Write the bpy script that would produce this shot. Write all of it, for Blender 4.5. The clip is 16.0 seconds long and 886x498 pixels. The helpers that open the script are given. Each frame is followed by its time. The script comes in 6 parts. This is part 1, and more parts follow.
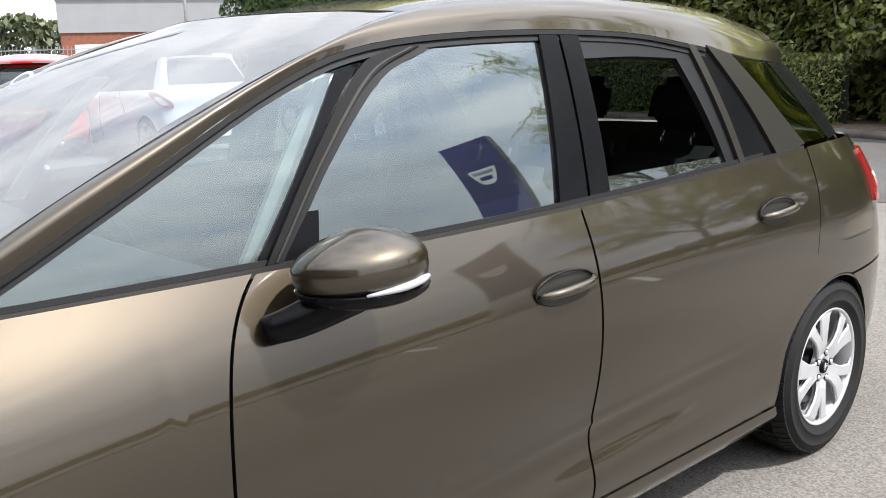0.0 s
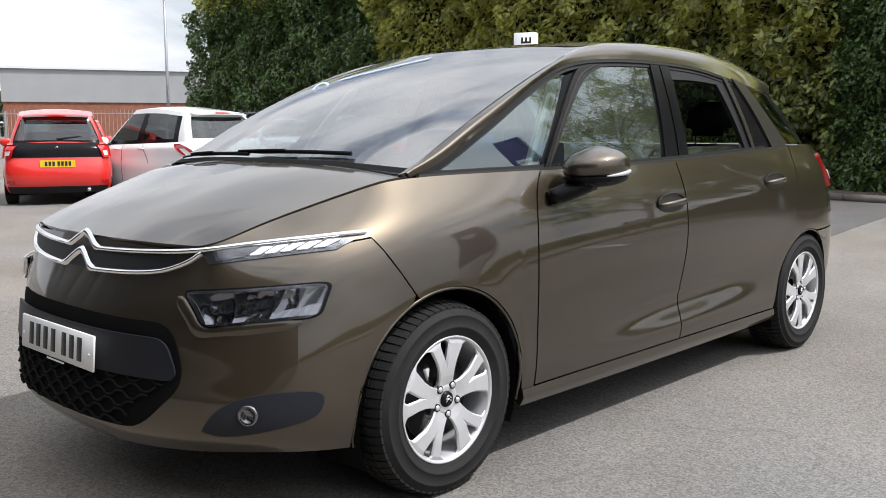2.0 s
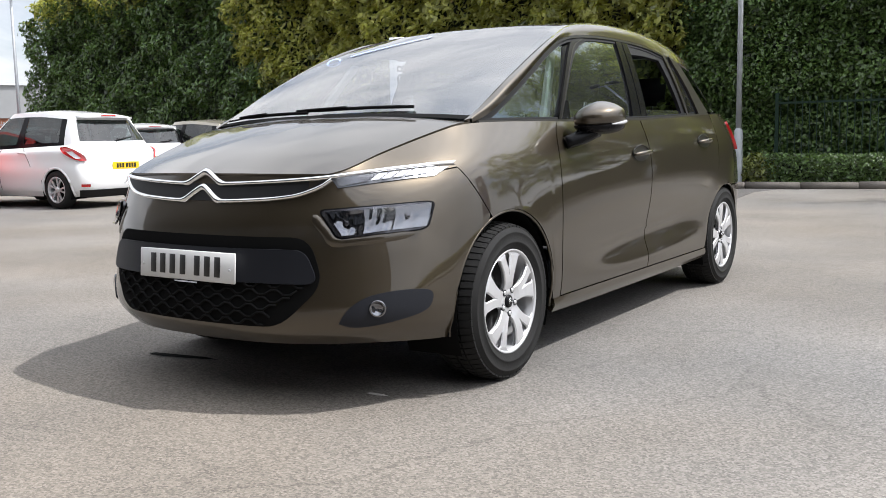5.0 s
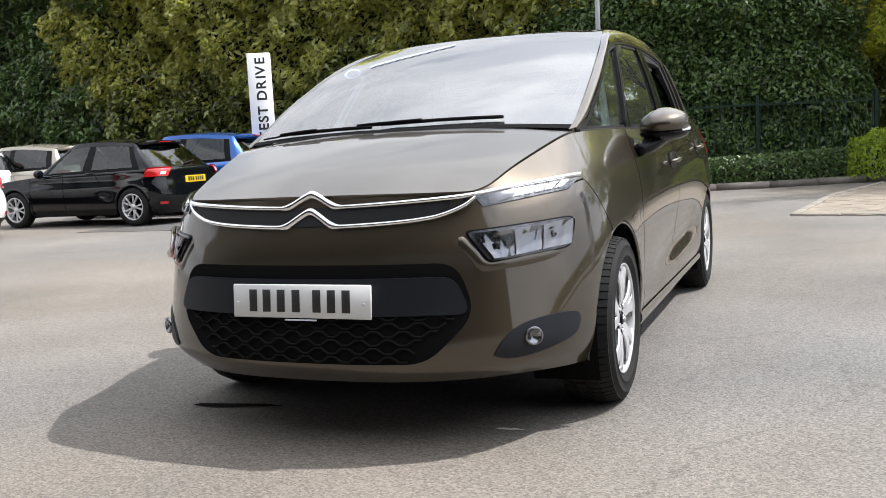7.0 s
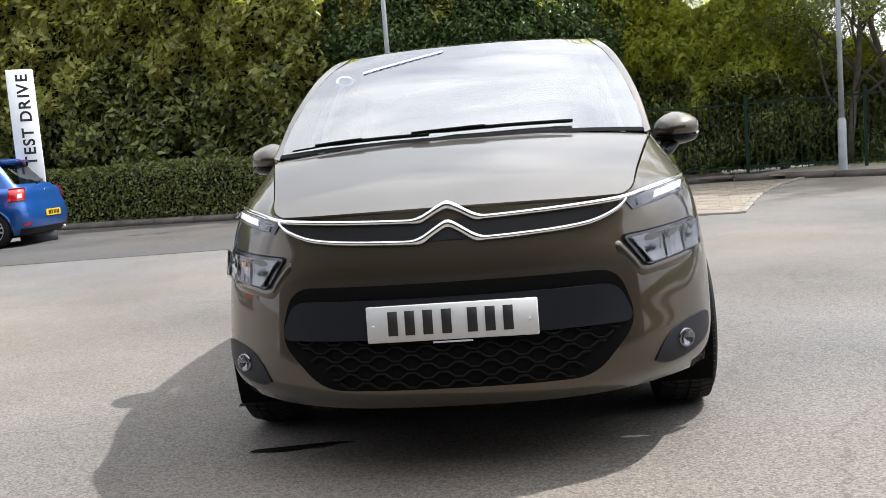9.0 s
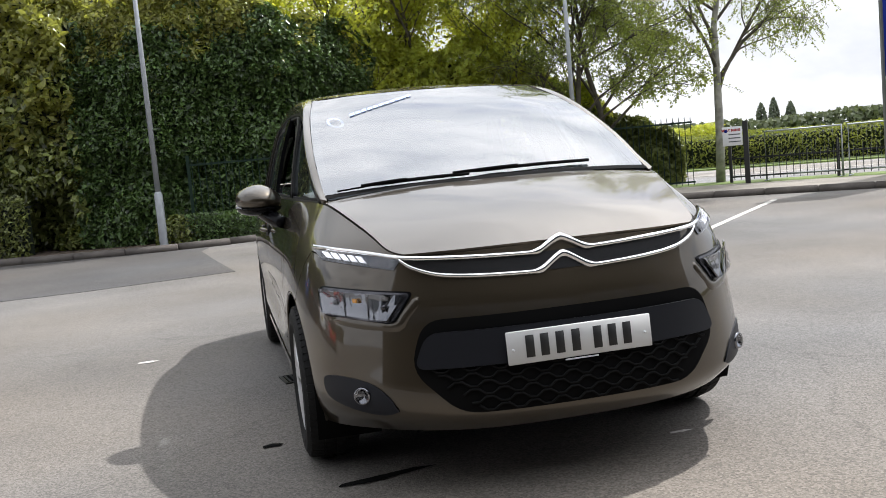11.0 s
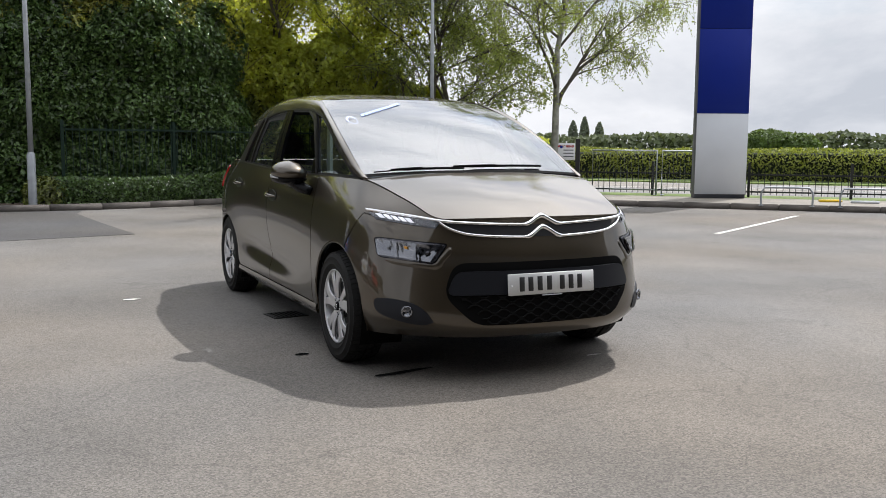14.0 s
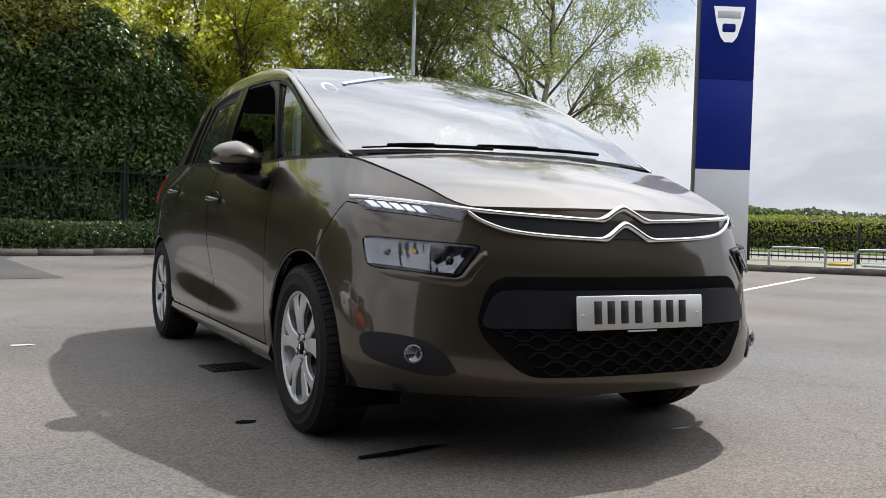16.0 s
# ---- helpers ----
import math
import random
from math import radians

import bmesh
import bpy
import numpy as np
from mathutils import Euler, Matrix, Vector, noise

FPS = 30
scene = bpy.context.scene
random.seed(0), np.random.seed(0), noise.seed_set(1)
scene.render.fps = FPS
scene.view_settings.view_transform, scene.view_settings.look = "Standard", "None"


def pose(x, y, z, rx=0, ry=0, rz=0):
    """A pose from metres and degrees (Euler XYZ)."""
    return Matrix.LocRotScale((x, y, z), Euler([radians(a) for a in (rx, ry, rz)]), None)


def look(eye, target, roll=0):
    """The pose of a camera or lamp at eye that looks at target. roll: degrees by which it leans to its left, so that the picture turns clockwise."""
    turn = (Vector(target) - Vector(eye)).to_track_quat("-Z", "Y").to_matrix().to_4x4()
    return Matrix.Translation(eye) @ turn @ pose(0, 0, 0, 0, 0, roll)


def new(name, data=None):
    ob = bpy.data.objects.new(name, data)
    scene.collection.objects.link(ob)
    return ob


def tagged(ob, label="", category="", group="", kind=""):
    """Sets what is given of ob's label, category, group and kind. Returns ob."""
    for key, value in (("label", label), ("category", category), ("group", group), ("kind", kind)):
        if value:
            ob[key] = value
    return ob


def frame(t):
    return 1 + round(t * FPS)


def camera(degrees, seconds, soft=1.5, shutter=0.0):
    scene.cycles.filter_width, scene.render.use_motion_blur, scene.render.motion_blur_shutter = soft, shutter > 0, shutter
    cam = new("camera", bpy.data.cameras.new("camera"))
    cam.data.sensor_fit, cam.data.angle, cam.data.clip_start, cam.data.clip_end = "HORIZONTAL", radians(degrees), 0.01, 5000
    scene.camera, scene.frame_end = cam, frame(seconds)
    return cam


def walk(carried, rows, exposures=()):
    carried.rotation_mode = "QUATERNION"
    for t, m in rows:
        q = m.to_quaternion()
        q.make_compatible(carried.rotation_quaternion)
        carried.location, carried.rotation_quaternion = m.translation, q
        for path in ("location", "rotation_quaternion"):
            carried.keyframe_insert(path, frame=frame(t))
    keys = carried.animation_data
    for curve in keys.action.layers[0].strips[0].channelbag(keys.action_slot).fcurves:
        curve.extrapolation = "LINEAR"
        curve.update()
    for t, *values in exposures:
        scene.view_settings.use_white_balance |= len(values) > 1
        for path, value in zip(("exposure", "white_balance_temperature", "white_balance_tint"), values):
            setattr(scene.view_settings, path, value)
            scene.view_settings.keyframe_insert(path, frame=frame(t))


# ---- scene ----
cam = camera(51.2, 16.0, soft=0.9)
PATH = [
    (0, (2.287, -0.276, 1.445), (0.832, 1.030, 1.023), -1.5),
    (0.5, (2.447, -0.757, 1.414), (1.031, 0.617, 1.082), -0.2),
    (1, (2.609, -1.303, 1.332), (1.211, 0.094, 1.028), -0.9),
    (1.5, (2.771, -1.747, 1.277), (1.369, -0.347, 0.999), -0.6),
    (2, (2.897, -2.127, 1.197), (1.525, -0.696, 0.938), -0.2),
    (2.5, (2.971, -2.459, 1.144), (1.665, -0.971, 0.864), 0.1),
    (3, (3.063, -2.706, 1.112), (1.809, -1.166, 0.880), -0.6),
    (3.5, (3.052, -2.922, 1.068), (1.848, -1.340, 0.851), -1.1),
    (4, (2.999, -3.087, 1.013), (1.811, -1.491, 0.804), -1.9),
    (4.2, (2.965, -3.119, 0.987), (1.787, -1.516, 0.774), -1.7),
    (6.3, (2.027, -3.385, 0.971), (1.112, -1.621, 0.737), -2.2),
    (6.5, (1.907, -3.428, 0.982), (1.034, -1.643, 0.757), -2.4),
    (7, (1.583, -3.491, 1.002), (0.827, -1.652, 0.785), -3.0),
    (7.5, (1.27, -3.523, 1.03), (0.607, -1.649, 0.811), -4.0),
    (8, (0.950, -3.573, 1.043), (0.440, -1.651, 0.829), -3.9),
    (8.5, (0.624, -3.588, 1.035), (0.265, -1.632, 0.822), -4.0),
    (8.7, (0.485, -3.603, 1.036), (0.185, -1.632, 0.820), -4.2),
    (10.8, (-1.052, -3.769, 1.096), (-0.611, -1.825, 0.931), -5.4),
    (11, (-1.131, -3.785, 1.169), (-0.672, -1.848, 0.977), -5.2),
    (11.5, (-1.477, -3.813, 1.175), (-0.88, -1.914, 0.988), -4.9),
    (12, (-1.825, -3.894, 1.258), (-1.134, -2.028, 1.057), -3.5),
    (12.5, (-2.153, -4.156, 1.341), (-1.385, -2.322, 1.122), -1.9),
    (13, (-2.334, -4.511, 1.352), (-1.477, -2.72, 1.11), 0.3),
    (13.5, (-2.511, -4.787, 1.321), (-1.590, -3.029, 1.071), 0.6),
    (14, (-2.543, -4.975, 1.234), (-1.699, -3.176, 1.011), 0.4),
    (14.5, (-2.508, -5.055, 1.117), (-1.688, -3.234, 1.003), 0.2),
    (15, (-2.312, -4.528, 0.950), (-1.493, -2.703, 0.908), 0.8),
    (15.5, (-2.130, -3.884, 0.885), (-1.275, -2.079, 0.820), 0.9),
    (16, (-1.980, -3.308, 0.820), (-1.070, -1.529, 0.752), 1.6),
]
EXPOSURES = [(t, stops, 6300, 11) for t, stops in ((0, .64), (.5, .33), (1, .22), (2, .2), (3, .32), (4, .36), (6.5, .45), (8.5, .47), (11, .2), (12, -.02), (13, -.05), (14, -.05), (14.5, -.2), (15, -.36), (15.5, -.22), (16, -.08))]
walk(cam, [(t, look(eye, target, roll)) for t, eye, target, roll in PATH], EXPOSURES)

# ---- light ----
SUN_DIR = Vector((0.645, 0.31, 1.03)).normalized()
sun_data = bpy.data.lights.new("sun", "SUN")
sun_data.energy, sun_data.angle, sun_data.color = 4.2, radians(0.6), (1.0, 0.972, 0.935)
sun = new("sun", sun_data)
sun.matrix_world = look(SUN_DIR * 60, (0, 0, 0))
scene.view_settings.exposure = 0.0

world = bpy.data.worlds.new("sky")
scene.world = world
world.use_nodes = True
wn, wl = world.node_tree.nodes, world.node_tree.links
wn.clear()
w_out = wn.new("ShaderNodeOutputWorld")
w_bg = wn.new("ShaderNodeBackground")
w_sky = wn.new("ShaderNodeTexSky")
w_sky.sky_type, w_sky.sun_disc = "NISHITA", False
w_sky.sun_elevation = math.asin(SUN_DIR.z)
w_sky.sun_rotation = math.atan2(SUN_DIR.x, SUN_DIR.y)
w_sky.air_density, w_sky.dust_density, w_sky.ozone_density = 1.0, 1.5, 1.0
w_co = wn.new("ShaderNodeTexCoord")
w_map = wn.new("ShaderNodeMapping")
w_map.inputs["Scale"].default_value = (1.0, 1.0, 2.6)
w_n1 = wn.new("ShaderNodeTexNoise")
w_n1.inputs["Scale"].default_value, w_n1.inputs["Detail"].default_value, w_n1.inputs["Roughness"].default_value = 2.3, 8.0, 0.56
w_n1.inputs["Distortion"].default_value = 0.5
w_r1 = wn.new("ShaderNodeValToRGB")
w_r1.color_ramp.elements[0].position, w_r1.color_ramp.elements[1].position = 0.26, 0.46
w_n2 = wn.new("ShaderNodeTexNoise")
w_n2.inputs["Scale"].default_value, w_n2.inputs["Detail"].default_value, w_n2.inputs["Roughness"].default_value = 3.4, 7.0, 0.55
w_n2.inputs["Distortion"].default_value = 0.3
w_r2 = wn.new("ShaderNodeValToRGB")
w_r2.color_ramp.elements[0].position, w_r2.color_ramp.elements[1].position = 0.36, 0.66
w_r2.color_ramp.elements[0].color, w_r2.color_ramp.elements[1].color = (6.6, 6.9, 7.4, 1), (10.6, 10.6, 10.7, 1)
w_mix = wn.new("ShaderNodeMix")
w_mix.data_type = "RGBA"
wl.new(w_co.outputs["Generated"], w_map.inputs["Vector"])
wl.new(w_map.outputs["Vector"], w_n1.inputs["Vector"])
wl.new(w_map.outputs["Vector"], w_n2.inputs["Vector"])
wl.new(w_n1.outputs["Fac"], w_r1.inputs["Fac"])
wl.new(w_n2.outputs["Fac"], w_r2.inputs["Fac"])
wl.new(w_r1.outputs["Color"], w_mix.inputs["Factor"])
wl.new(w_sky.outputs["Color"], w_mix.inputs["A"])
wl.new(w_r2.outputs["Color"], w_mix.inputs["B"])
w_dot = wn.new("ShaderNodeVectorMath")
w_dot.operation = "DOT_PRODUCT"
w_dot.inputs[1].default_value = SUN_DIR
w_glow = wn.new("ShaderNodeMapRange")
w_glow.interpolation_type = "SMOOTHSTEP"
w_glow.inputs["From Min"].default_value, w_glow.inputs["From Max"].default_value = 0.25, 1.0
w_glow.inputs["To Min"].default_value, w_glow.inputs["To Max"].default_value = 0.0, 1.0
w_sep = wn.new("ShaderNodeSeparateXYZ")
w_up = wn.new("ShaderNodeMapRange")
w_up.inputs["From Min"].default_value, w_up.inputs["From Max"].default_value = 0.0, 0.8
w_up.inputs["To Min"].default_value, w_up.inputs["To Max"].default_value = 1.0, 1.30
w_k = wn.new("ShaderNodeMath")
w_k.operation = "MULTIPLY"
w_mul = wn.new("ShaderNodeVectorMath")
w_mul.operation = "SCALE"
wl.new(w_co.outputs["Generated"], w_dot.inputs[0])
wl.new(w_co.outputs["Generated"], w_sep.inputs[0])
wl.new(w_sep.outputs["Z"], w_up.inputs["Value"])
wl.new(w_dot.outputs["Value"], w_glow.inputs["Value"])
w_h = wn.new("ShaderNodeMapRange")
w_h.inputs["From Min"].default_value, w_h.inputs["From Max"].default_value = 0.14, 0.55
w_add = wn.new("ShaderNodeMath")
w_add.operation = "MULTIPLY_ADD"
w_add.inputs[2].default_value = 1.0
wl.new(w_sep.outputs["Z"], w_h.inputs["Value"])
wl.new(w_glow.outputs["Result"], w_add.inputs[0])
wl.new(w_h.outputs["Result"], w_add.inputs[1])
wl.new(w_add.outputs[0], w_k.inputs[0])
wl.new(w_up.outputs["Result"], w_k.inputs[1])
wl.new(w_mix.outputs["Result"], w_mul.inputs[0])
wl.new(w_k.outputs[0], w_mul.inputs["Scale"])
wl.new(w_mul.outputs["Vector"], w_bg.inputs["Color"])
wl.new(w_bg.outputs["Background"], w_out.inputs["Surface"])
w_bg.inputs["Strength"].default_value = 0.092


# ---- materials ----
def mat(name, color, rough=0.5, metal=0.0, var=0.0, var_scale=8.0, bump=0.0, bump_scale=60.0, coat=0.0, spec=0.5, emit=0.0, coat_rough=0.03, var2=0.0, isle=0.0, obj_var=0.0):
    """Principled surface: var is broad mottling, var2 fine grain, isle a shift for each loose piece, obj_var one for each object."""
    m = bpy.data.materials.new(name)
    m.use_nodes = True
    n, l = m.node_tree.nodes, m.node_tree.links
    b = n["Principled BSDF"]
    b.inputs["Base Color"].default_value = (*color, 1)
    b.inputs["Roughness"].default_value, b.inputs["Metallic"].default_value = rough, metal
    b.inputs["Coat Weight"].default_value, b.inputs["Coat Roughness"].default_value = coat, coat_rough
    b.inputs["Specular IOR Level"].default_value = spec
    if emit:
        b.inputs["Emission Color"].default_value, b.inputs["Emission Strength"].default_value = (*color, 1), emit
    co = n.new("ShaderNodeTexCoord")
    last = None
    for amount, sc, det in ((var, var_scale, 5.0), (var2, bump_scale, 3.0)):
        if amount:
            t = n.new("ShaderNodeTexNoise")
            t.inputs["Scale"].default_value, t.inputs["Detail"].default_value = sc, det
            l.new(co.outputs["Object"], t.inputs["Vector"])
            r = n.new("ShaderNodeMapRange")
            r.inputs["From Min"].default_value, r.inputs["From Max"].default_value = 0.3, 0.7
            r.inputs["To Min"].default_value, r.inputs["To Max"].default_value = 1 - amount, 1 + amount
            l.new(t.outputs["Fac"], r.inputs["Value"])
            last = chain(n, l, last, r.outputs["Result"])
    if isle or obj_var:
        g = n.new("ShaderNodeNewGeometry" if isle else "ShaderNodeObjectInfo")
        r = n.new("ShaderNodeMapRange")
        r.inputs["To Min"].default_value, r.inputs["To Max"].default_value = 1 - (isle or obj_var), 1 + (isle or obj_var)
        l.new(g.outputs["Random Per Island" if isle else "Random"], r.inputs["Value"])
        last = chain(n, l, last, r.outputs["Result"])
    if last:
        v = n.new("ShaderNodeVectorMath")
        v.operation = "SCALE"
        v.inputs[0].default_value = color
        l.new(last, v.inputs["Scale"])
        l.new(v.outputs["Vector"], b.inputs["Base Color"])
    if bump:
        t = n.new("ShaderNodeTexNoise")
        t.inputs["Scale"].default_value, t.inputs["Detail"].default_value = bump_scale, 4.0
        l.new(co.outputs["Object"], t.inputs["Vector"])
        u = n.new("ShaderNodeBump")
        u.inputs["Strength"].default_value, u.inputs["Distance"].default_value = bump, 0.01
        l.new(t.outputs["Fac"], u.inputs["Height"])
        l.new(u.outputs["Normal"], b.inputs["Normal"])
    return m


def chain(n, l, last, out):
    """Multiplies a new factor into those that came before."""
    if last is None:
        return out
    k = n.new("ShaderNodeMath")
    k.operation = "MULTIPLY"
    l.new(last, k.inputs[0])
    l.new(out, k.inputs[1])
    return k.outputs[0]


def glass_mat(name, tint, mirror=0.08, dust=0.0):
    """A thin pane: what lies behind shows through its tint, and it mirrors more the flatter it is seen."""
    m = bpy.data.materials.new(name)
    m.use_nodes = True
    n, l = m.node_tree.nodes, m.node_tree.links
    n.clear()
    out, mix = n.new("ShaderNodeOutputMaterial"), n.new("ShaderNodeMixShader")
    tr, gl, lw = n.new("ShaderNodeBsdfTransparent"), n.new("ShaderNodeBsdfGlossy"), n.new("ShaderNodeLayerWeight")
    tr.inputs["Color"].default_value = (*tint, 1)
    gl.inputs["Roughness"].default_value = 0.012
    lw.inputs["Blend"].default_value = 0.5
    p, k = n.new("ShaderNodeMath"), n.new("ShaderNodeMath")
    p.operation, k.operation = "POWER", "MULTIPLY_ADD"
    p.inputs[1].default_value = 4.6
    k.inputs[1].default_value, k.inputs[2].default_value = 1 - mirror, mirror
    l.new(lw.outputs["Facing"], p.inputs[0])
    l.new(p.outputs[0], k.inputs[0])
    l.new(k.outputs[0], mix.inputs["Fac"])
    l.new(tr.outputs["BSDF"], mix.inputs[1])
    l.new(gl.outputs["BSDF"], mix.inputs[2])
    last = mix.outputs["Shader"]
    if dust:
        d, dm = n.new("ShaderNodeBsdfDiffuse"), n.new("ShaderNodeMixShader")
        d.inputs["Color"].default_value = (0.55, 0.56, 0.57, 1)
        dm.inputs["Fac"].default_value = dust
        l.new(last, dm.inputs[1])
        l.new(d.outputs["BSDF"], dm.inputs[2])
        last = dm.outputs["Shader"]
    l.new(last, out.inputs["Surface"])
    return m


def leaf_mat(name, color, rough=0.5, spread=0.35, trans=0.25):
    """Leaves: each its own shade, glossy above, with some light coming through."""
    m = mat(name, color, rough, isle=spread, spec=0.4)
    n, l = m.node_tree.nodes, m.node_tree.links
    b = n["Principled BSDF"]
    if trans:
        t, mix = n.new("ShaderNodeBsdfTranslucent"), n.new("ShaderNodeMixShader")
        t.inputs["Color"].default_value = (min(color[0] * 2.4, .8), min(color[1] * 2.4, .8), color[2] * 1.1, 1)
        mix.inputs["Fac"].default_value = trans
        l.new(b.outputs["BSDF"], mix.inputs[1])
        l.new(t.outputs["BSDF"], mix.inputs[2])
        l.new(mix.outputs["Shader"], n["Material Output"].inputs["Surface"])
    return m


def tarmac_mat(name, color):
    """Worn asphalt: stone chips, broad stains and a fine rough relief."""
    m = mat(name, color, 0.85, var=0.22, var_scale=0.55, bump=0.4, bump_scale=110.0, var2=0.18, spec=0.3)
    n, l = m.node_tree.nodes, m.node_tree.links
    b = n["Principled BSDF"]
    co = [k for k in n if k.type == "TEX_COORD"][0]
    v = n.new("ShaderNodeTexVoronoi")
    v.inputs["Scale"].default_value = 125.0
    l.new(co.outputs["Object"], v.inputs["Vector"])
    r = n.new("ShaderNodeMapRange")
    r.inputs["From Min"].default_value, r.inputs["From Max"].default_value = 0.0, 1.0
    r.inputs["To Min"].default_value, r.inputs["To Max"].default_value = 0.70, 1.36
    sep = n.new("ShaderNodeSeparateColor")
    l.new(v.outputs["Color"], sep.inputs["Color"])
    l.new(sep.outputs["Red"], r.inputs["Value"])
    src = b.inputs["Base Color"].links[0].from_socket
    s = n.new("ShaderNodeVectorMath")
    s.operation = "SCALE"
    l.new(src, s.inputs[0])
    l.new(r.outputs["Result"], s.inputs["Scale"])
    warp, mixv = n.new("ShaderNodeTexNoise"), n.new("ShaderNodeVectorMath")
    warp.inputs["Scale"].default_value, warp.inputs["Detail"].default_value = 1.7, 6.0
    mixv.operation = "MULTIPLY_ADD"
    mixv.inputs[1].default_value = (.9, .9, 0)
    l.new(co.outputs["Object"], warp.inputs["Vector"])
    l.new(warp.outputs["Color"], mixv.inputs[0])
    l.new(co.outputs["Object"], mixv.inputs[2])
    crack = n.new("ShaderNodeTexVoronoi")
    crack.feature = "DISTANCE_TO_EDGE"
    crack.inputs["Scale"].default_value = 0.42
    l.new(mixv.outputs["Vector"], crack.inputs["Vector"])
    thin = n.new("ShaderNodeMapRange")
    thin.inputs["From Min"].default_value, thin.inputs["From Max"].default_value = 0.0015, 0.0050
    thin.inputs["To Min"].default_value, thin.inputs["To Max"].default_value = 0.86, 1.0
    l.new(crack.outputs["Distance"], thin.inputs["Value"])
    drift, tone, tint = n.new("ShaderNodeTexNoise"), n.new("ShaderNodeValToRGB"), n.new("ShaderNodeVectorMath")
    drift.inputs["Scale"].default_value, drift.inputs["Detail"].default_value = 0.22, 5.0
    tone.color_ramp.elements[0].position, tone.color_ramp.elements[1].position = 0.36, 0.64
    tone.color_ramp.elements[0].color, tone.color_ramp.elements[1].color = (0.97, 1.0, 1.04, 1), (1.06, 0.995, 0.91, 1)
    tint.operation = "MULTIPLY"
    l.new(co.outputs["Object"], drift.inputs["Vector"])
    l.new(drift.outputs["Fac"], tone.inputs["Fac"])
    l.new(s.outputs["Vector"], tint.inputs[0])
    l.new(tone.outputs["Color"], tint.inputs[1])
    s2 = n.new("ShaderNodeVectorMath")
    s2.operation = "SCALE"
    l.new(tint.outputs["Vector"], s2.inputs[0])
    l.new(thin.outputs["Result"], s2.inputs["Scale"])
    l.new(s2.outputs["Vector"], b.inputs["Base Color"])
    return m


M_PAINT = mat("bronze_paint", (0.066, 0.052, 0.034), 0.40, 0.90, var2=0.10, bump_scale=900.0, coat=1.0, coat_rough=0.035)
M_PAINT.node_tree.nodes["Principled BSDF"].inputs["Coat IOR"].default_value = 1.6
M_MATT = mat("matt_black_plastic", (0.010, 0.010, 0.010), 0.95, spec=0.08)
M_BLACK = mat("black_plastic", (0.010, 0.010, 0.011), 0.55, spec=0.3, bump=0.08, bump_scale=300.0, var=0.1)
M_SATIN = mat("satin_black_panel", (0.011, 0.012, 0.016), 0.48, spec=0.24, bump=0.03, bump_scale=400.0)
M_GLOSS_BLACK = mat("gloss_black_trim", (0.006, 0.006, 0.007), 0.22, spec=0.12, var=0.2)
M_RUBBER = mat("tyre_rubber", (0.014, 0.0138, 0.0134), 0.75, spec=0.22, var=0.15, var_scale=14.0, bump=0.12, bump_scale=140.0)
M_ALLOY = mat("silver_wheel_paint", (0.58, 0.58, 0.59), 0.38, 0.5, coat=0.15, var=0.04)
M_CHROME = mat("chrome", (0.86, 0.86, 0.86), 0.07, 1.0)
M_STEEL = mat("dark_satin_trim", (0.014, 0.0135, 0.013), 0.30, 0.0, spec=0.16)
M_BELT = mat("satin_belt_trim", (0.050, 0.046, 0.040), 0.36, 0.6)
M_DARK = mat("dark_cavity", (0.006, 0.006, 0.006), 0.95, spec=0.05)
M_CABIN = mat("charcoal_cloth", (0.03, 0.03, 0.033), 0.9, bump=0.15, bump_scale=220.0, var=0.12)
M_DASH = mat("grey_dashboard_plastic", (0.07, 0.07, 0.075), 0.6, bump=0.06, bump_scale=260.0)
M_WHITE_TRIM = mat("pale_grey_lining", (0.45, 0.45, 0.43), 0.8)
M_SCREEN = glass_mat("windscreen_glass", (0.44, 0.50, 0.54), 0.36, 0.05)
M_GLASS = glass_mat("side_window_glass", (0.50, 0.60, 0.58), 0.22, 0.02)
[k for k in M_GLASS.node_tree.nodes if k.type == "BSDF_GLOSSY"][0].inputs["Color"].default_value = (0.80, 0.90, 0.90, 1)
M_TINT = glass_mat("tinted_window_glass", (0.20, 0.25, 0.22), 0.09)
M_CARGLASS = glass_mat("dark_car_glass", (0.26, 0.31, 0.30), 0.10)
M_STICKER = mat("pale_blue_sticker", (0.42, 0.54, 0.95), 0.5)
M_LENS = glass_mat("clear_lamp_lens", (0.95, 0.95, 0.96), 0.05)
M_REFLECT = mat("lamp_reflector", (0.22, 0.225, 0.24), 0.06, 1.0, var=0.08, var_scale=45.0)
M_LAMP_IN = mat("dark_lamp_housing", (0.10, 0.10, 0.11), 0.22, 0.8, var=0.5, var_scale=30.0)
M_REDLENS = mat("red_lamp_lens", (0.50, 0.012, 0.012), 0.12, coat=1.0)
M_AMBER = mat("amber_bulb", (0.65, 0.28, 0.02), 0.2)
M_WHITE_LENS = mat("frosted_white_lens", (0.75, 0.75, 0.76), 0.15, coat=0.8)
M_BLADE = mat("silver_lamp_bowl", (0.10, 0.103, 0.11), 0.22, 0.9, var=0.5, var_scale=40.0)
M_LED = mat("lit_white_lamp", (0.85, 0.86, 0.90), 0.3, emit=0.55)
M_REPEATER = mat("clear_repeater_lens", (0.42, 0.42, 0.43), 0.2, coat=0.6)
M_PLATE_W = mat("white_plate", (0.62, 0.62, 0.61), 0.35, var=0.03)
M_PLATE_Y = mat("yellow_plate", (0.75, 0.50, 0.02), 0.35, var=0.03)
